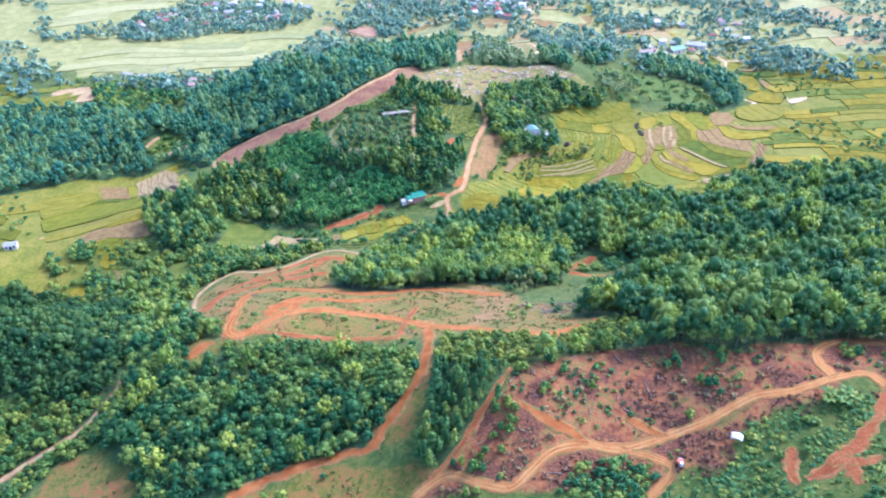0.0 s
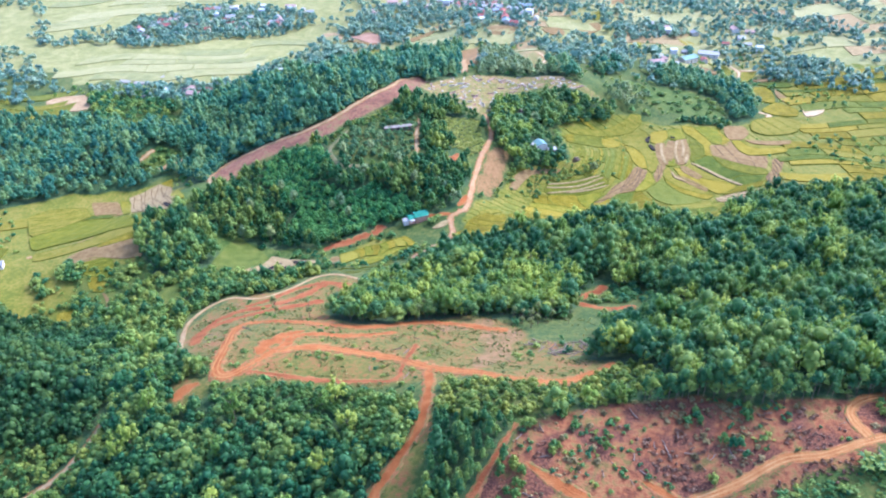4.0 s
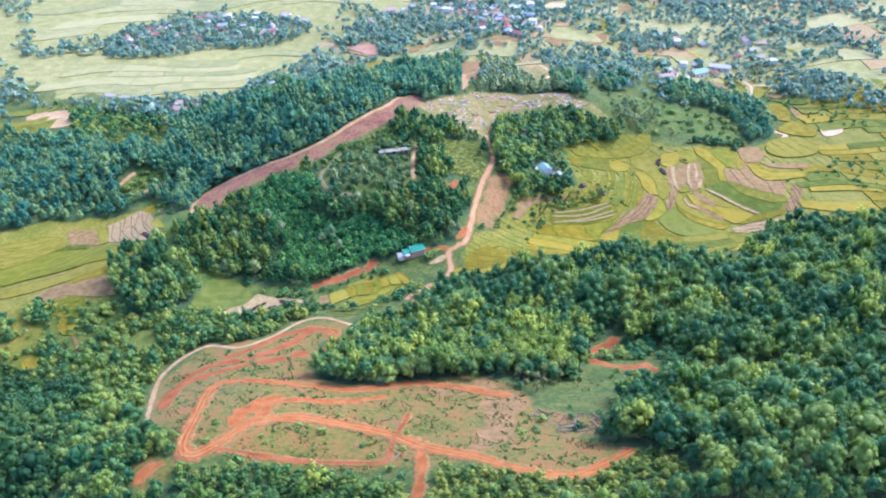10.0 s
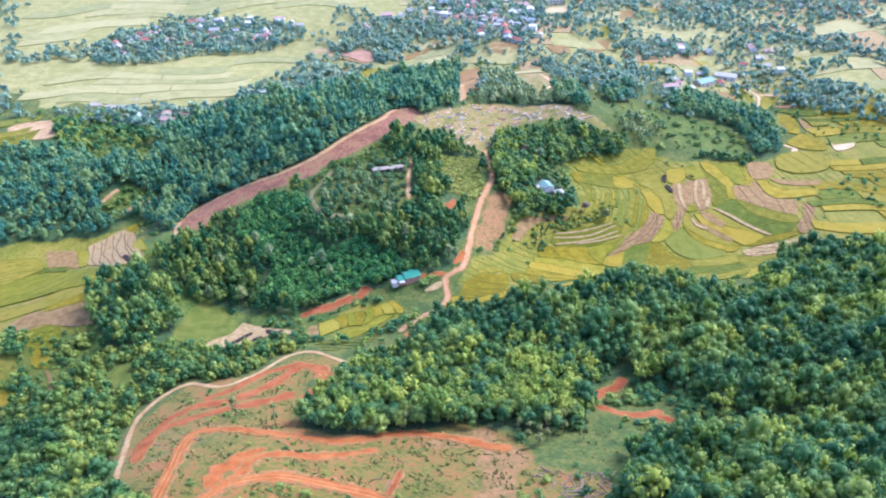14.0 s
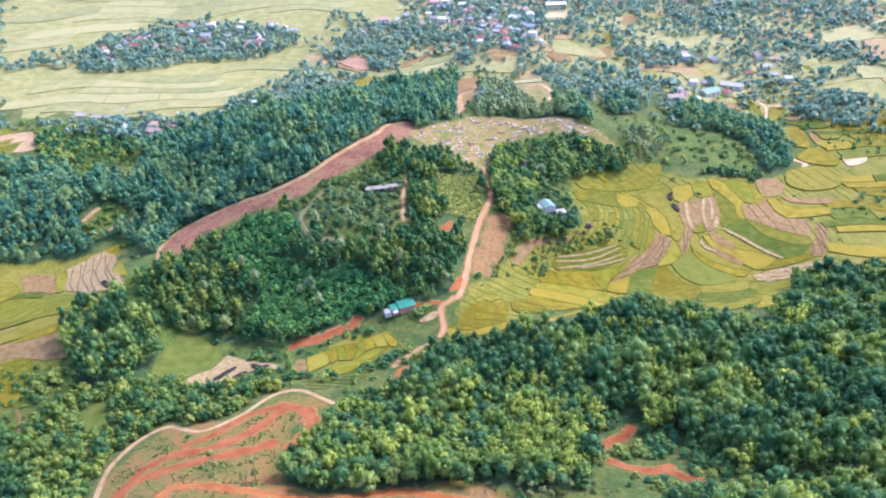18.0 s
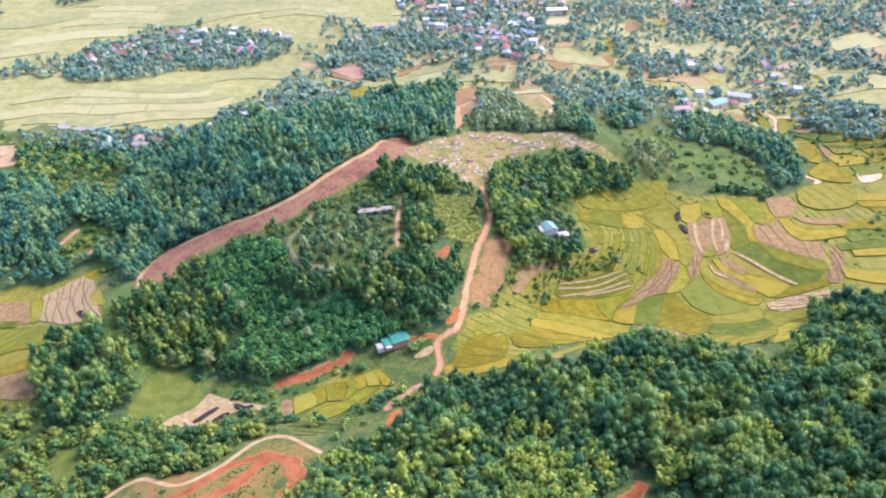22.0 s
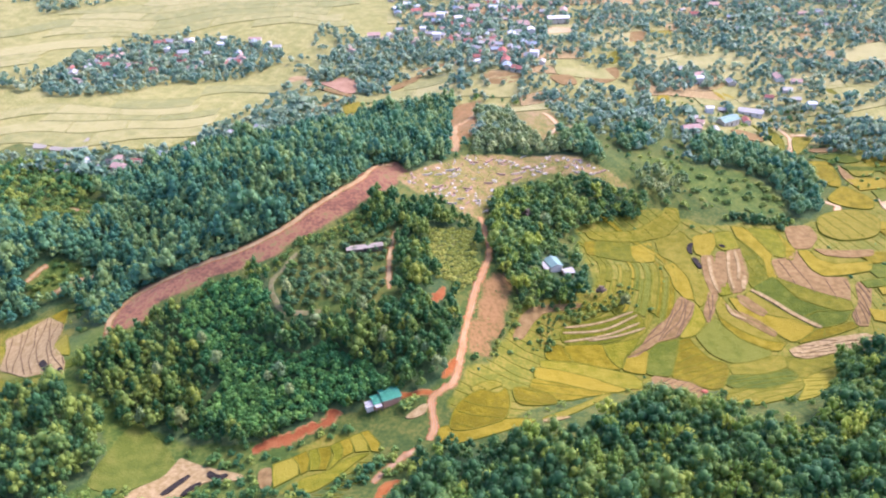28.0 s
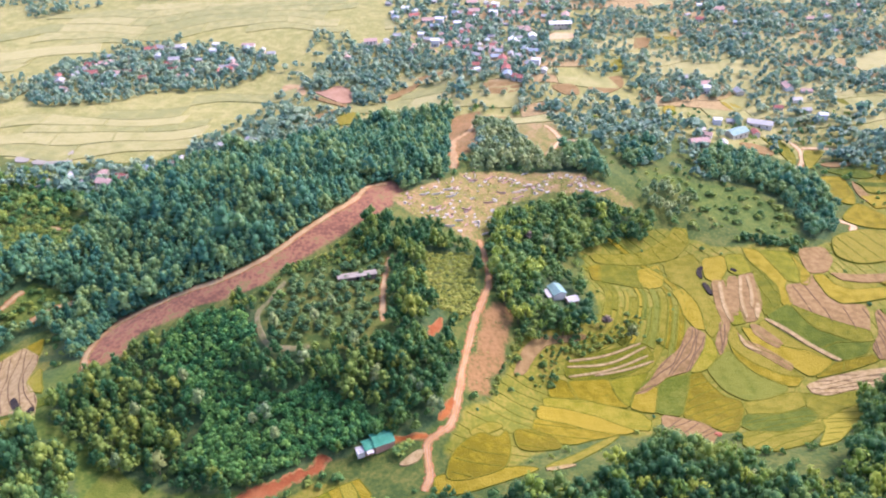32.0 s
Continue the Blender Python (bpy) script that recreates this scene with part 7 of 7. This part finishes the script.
GRAVES = [grave(GRAVE_W, "whitewashed stone grave on the bare hill", 1.4), grave(GRAVE_P, "pink plastered grave on the bare hill", 1.7), grave(GRAVE_W, "low white grave on the bare hill", 0.7)]
x, y = scatter(CEMETERY, 3.6, 720, [], 1.0)
first = set()
for px, py in pairs((x, y)):
    if rnd.random() > 0.6 or wave(px, py, 9, 3.0) < -0.05:
        continue
    k = rnd.choice((0, 0, 1, 2, 2))
    s = rnd.uniform(0.35, 0.85)
    m = pose(px, py, level(px, py) + 0.1, 0, 0, rnd.choice((200, 250, 230, 20)) + rnd.uniform(-25, 25)) @ Matrix.Diagonal((s, s, s, 1))
    if k in first:
        put_copy(GRAVES[k], m)
    else:
        first.add(k)
        GRAVES[k].matrix_basis = m


def low_wall(seed, n):
    """A low winding retaining wall."""
    rng = random.Random(seed)
    v, f = [], []
    for i in range(n):
        x, y = i * 1.1, 0.9 * math.sin(i * 0.5 + seed)
        h = 0.5 + 0.1 * rng.uniform(-1, 1)
        v += [(x, y - 0.25, -0.6), (x, y - 0.22, h), (x, y + 0.22, h), (x, y + 0.25, -0.6)]
        if i:
            b = i * 4
            f += [(b - 4 + m, b - 3 + m, b + 1 + m, b + m) for m in range(3)]
    f += [(0, 1, 2, 3), (len(v) - 1, len(v) - 2, len(v) - 3, len(v) - 4)]
    return mesh_of("low_wall", v, f, [GRAVE_W if seed % 2 else GRAVE_P])


WALLS = [low_wall(s, 5 + s) for s in range(5)]
x, y = scatter(CEMETERY, 6.5, 722, [], 2.0)
for k, (px, py) in enumerate(pairs((x, y))):
    if rnd.random() < 0.6:
        ob = new("low_wall", WALLS[k % 5])
        ob.matrix_basis = pose(px, py, level(px, py) + 0.1, 0, 0, rnd.choice((10, 30, 170, 100)) + rnd.uniform(-20, 20)) @ Matrix.Diagonal((0.8, 0.8, 0.8, 1))
        tagged(ob, "low plastered retaining wall between the graves", "wall", "cemetery walls")

# ---- white shelter and excavator ----
cx, cy = P_CANOPY
shelter = tagged(new("shelter"), "small white tarpaulin shelter on thin poles", "shelter")
v, f = [], []
for i in range(7):
    for j in range(5):
        u, w = i / 6 - 0.5, j / 4 - 0.5
        v.append((u * 3.8, w * 2.8, 2.5 - 2.0 * u * u - 0.4 * w * w + 0.15 * w))
for i in range(6):
    for j in range(4):
        f.append((i * 5 + j, i * 5 + j + 1, i * 5 + j + 6, i * 5 + j + 5))
tarp = part("tarpaulin", mesh_of("tarpaulin", v, f, [WHITE], smooth=True), shelter)
sol = tarp.modifiers.new("thickness", "SOLIDIFY")
sol.thickness = 0.04
for px in (-1.8, 1.8):
    for py in (-1.3, 1.3):
        part("pole", mesh_from(box(0.09, 0.09, 2.9, -1.0, px, py), "pole", LOG), shelter)
shelter.matrix_basis = pose(cx, cy, level(cx, cy) + 0.1, 0, 0, -25) @ Matrix.Diagonal((0.85, 0.85, 0.95, 1))

dx, dy = P_DIGGER
digger = tagged(new("excavator"), "small dull red crawler excavator parked on the dirt spur", "excavator")
for s in (-1, 1):
    tr = part("crawler", mesh_from(box(3.0, 0.5, 0.75, 0, 0, s * 0.95, bevel=0.18), "crawler", RUBBER), digger, "black steel crawler track")
    for k in (-1, 0, 1):
        part("wheel", mesh_from(box(0.5, 0.54, 0.5, 0.12, k * 0.95, s * 0.95, bevel=0.14), "wheel", STEEL), tr)
part("undercarriage", mesh_from(box(1.6, 1.6, 0.4, 0.5, bevel=0.05), "undercarriage", RUBBER), digger)
part("engine_house", mesh_from(box(2.0, 2.2, 1.1, 0.95, -0.6, 0, bevel=0.12), "engine_house", MACHINE), digger)
part("counterweight", mesh_from(box(0.5, 2.2, 0.9, 1.0, -1.75, 0, bevel=0.15), "counterweight", WHITE), digger, "pale counterweight")
cab = part("cab", mesh_from(box(1.3, 1.0, 1.5, 1.0, 0.7, 0.55, bevel=0.1), "cab", WHITE), digger, "pale cab with dark windows")
part("window", mesh_from(box(1.0, 1.04, 0.7, 1.6, 0.72, 0.55), "window", GLASS), cab)
part("boom", mesh_of("boom", [(0.6, -0.45, 1.4), (0.6, -0.15, 1.4), (2.6, -0.45, 3.2), (2.6, -0.15, 3.2), (0.6, -0.45, 1.8), (0.6, -0.15, 1.8), (2.4, -0.45, 3.5), (2.4, -0.15, 3.5)],
                     [(0, 1, 3, 2), (4, 6, 7, 5), (0, 2, 6, 4), (1, 5, 7, 3), (2, 3, 7, 6), (0, 4, 5, 1)], [MACHINE]), digger)
part("stick", mesh_of("stick", [(2.4, -0.42, 3.3), (2.4, -0.18, 3.3), (3.6, -0.42, 1.4), (3.6, -0.18, 1.4), (2.8, -0.42, 3.4), (2.8, -0.18, 3.4), (3.85, -0.42, 1.5), (3.85, -0.18, 1.5)],
                      [(0, 1, 3, 2), (4, 6, 7, 5), (0, 2, 6, 4), (1, 5, 7, 3), (2, 3, 7, 6), (0, 4, 5, 1)], [MACHINE]), digger)
part("bucket", mesh_from(box(0.8, 0.9, 0.7, 0.75, 3.55, -0.3, bevel=0.15), "bucket", RUBBER), digger)
digger.matrix_basis = pose(dx, dy, level(dx, dy) + 0.1, 0, 0, -110) @ Matrix.Diagonal((0.8, 0.8, 0.8, 1))

# white lattice frame beside the gravel road
mx, my = P_MAST
mast = tagged(new("lattice_frame"), "white steel lattice frame among the trees", "metal frame")
for px in (-1.1, 1.1):
    part("post", mesh_from(box(0.2, 0.2, 6.5, -0.5, px, 0), "post", WHITE), mast)
for k in range(4):
    part("rail", mesh_from(box(2.4, 0.16, 0.2, 2.2 + k * 1.1, 0, 0), "rail", WHITE), mast)
mast.matrix_basis = pose(mx, my, level(mx, my), 0, 0, 20)

# orange tarpaulin at the field edge
tx, ty = P_ORANGE
heap = bmesh.new()
bmesh.ops.create_icosphere(heap, subdivisions=2, radius=1.0)
for q in heap.verts:
    q.co = Vector((q.co.x * 1.6, q.co.y * 1.1, max(q.co.z, -0.1) * 0.8)) * (1 + 0.12 * math.sin(q.co.x * 7 + q.co.y * 5))
hp = new("tarpaulin_heap", mesh_from(heap, "tarpaulin_heap", MACHINE))
tagged(hp, "orange tarpaulin thrown over a heap at the field edge", "tarpaulin")
hp.matrix_basis = pose(tx, ty, level(tx, ty) + 0.4)


# ---- felled wood ----
def log_mesh(seed):
    rng = random.Random(seed)
    v, f = [], []
    for i in range(5):
        for k in range(6):
            a = k * math.pi / 3
            r = 0.22 * (1 - 0.14 * i)
            v.append((i * 1.0 - 2, r * math.cos(a) + 0.15 * math.sin(i + seed), r * math.sin(a) + 0.1 * math.sin(i * 1.7 + seed)))
    for i in range(4):
        for k in range(6):
            n = (k + 1) % 6
            f.append((i * 6 + k, i * 6 + n, i * 6 + 6 + n, i * 6 + 6 + k))
    f += [tuple(range(6)), tuple(range(24, 30))]
    return mesh_of("log", v, f, [LOG])


LOGS = [log_mesh(s) for s in range(4)]
for zone, n, seed in ((FELLED, 60, 1), (BURNT_SLOPE, 50, 2), (SITE, 20, 3)):
    rng2 = random.Random(seed)
    x, y = scatter(zone, 3.0, 800 + seed, [], 0.5)
    spots = pairs((x, y))
    rng2.shuffle(spots)
    for px, py in spots[:n]:
        s = rng2.uniform(0.7, 1.7) if zone is FELLED else rng2.uniform(0.4, 1.1)
        ob = new("log", LOGS[rng2.randrange(4)])
        ob.matrix_basis = pose(px, py, level(px, py) + 0.25, 0, rng2.uniform(-8, 8), rng2.uniform(0, 360)) @ Matrix.Diagonal((s, s, s, 1))
        tagged(ob, "grey-brown felled log lying on the cleared ground", "log", "felled logs")


# ---- banana plants ----
def banana():
    base = tagged(new("banana_plant"), "bright green banana plant with broad arching leaves", "banana plant", "banana plants")
    part("stem", mesh_from(box(0.3, 0.3, 2.4, -0.3, bevel=0.08), "stem", SHRUB_LEAF), base)
    v, f = [], []
    for i in range(6):
        t = i / 5
        w = 0.45 * math.sin(math.pi * min(t * 0.95 + 0.05, 1))
        for s in (-1, 0, 1):
            v.append((t * 2.4, s * w, 0.9 * math.sin(t * 2.4) - 0.12 * abs(s)))
    for i in range(5):
        for j in range(2):
            f.append((i * 3 + j, i * 3 + j + 1, i * 3 + j + 4, i * 3 + j + 3))
    leaf = mesh_of("leaf", v, f, [YELLOW_LEAF], smooth=True)
    for k in range(8):
        part("leaf", leaf, base, at=pose(0, 0, 2.0, 0, 0, k * 45 + (k % 2) * 12))
    return base


ban = banana()
places = [(P_BANANA[0] + a, P_BANANA[1] + b) for a, b in ((0, 0), (2.5, 1), (-2, 1.5), (1, -2.5), (-3, -1), (4, -1.5))] + [(-6, 396), (-8.5, 395), (-4, 397.5), (-7, 393.5), (72, 478), (76, 481), (80, 477)]
for k, (px, py) in enumerate(places):
    m = pose(px, py, level(px, py), 0, 0, k * 37)
    if k:
        copy_thing(ban, m)
    else:
        ban.matrix_basis = m
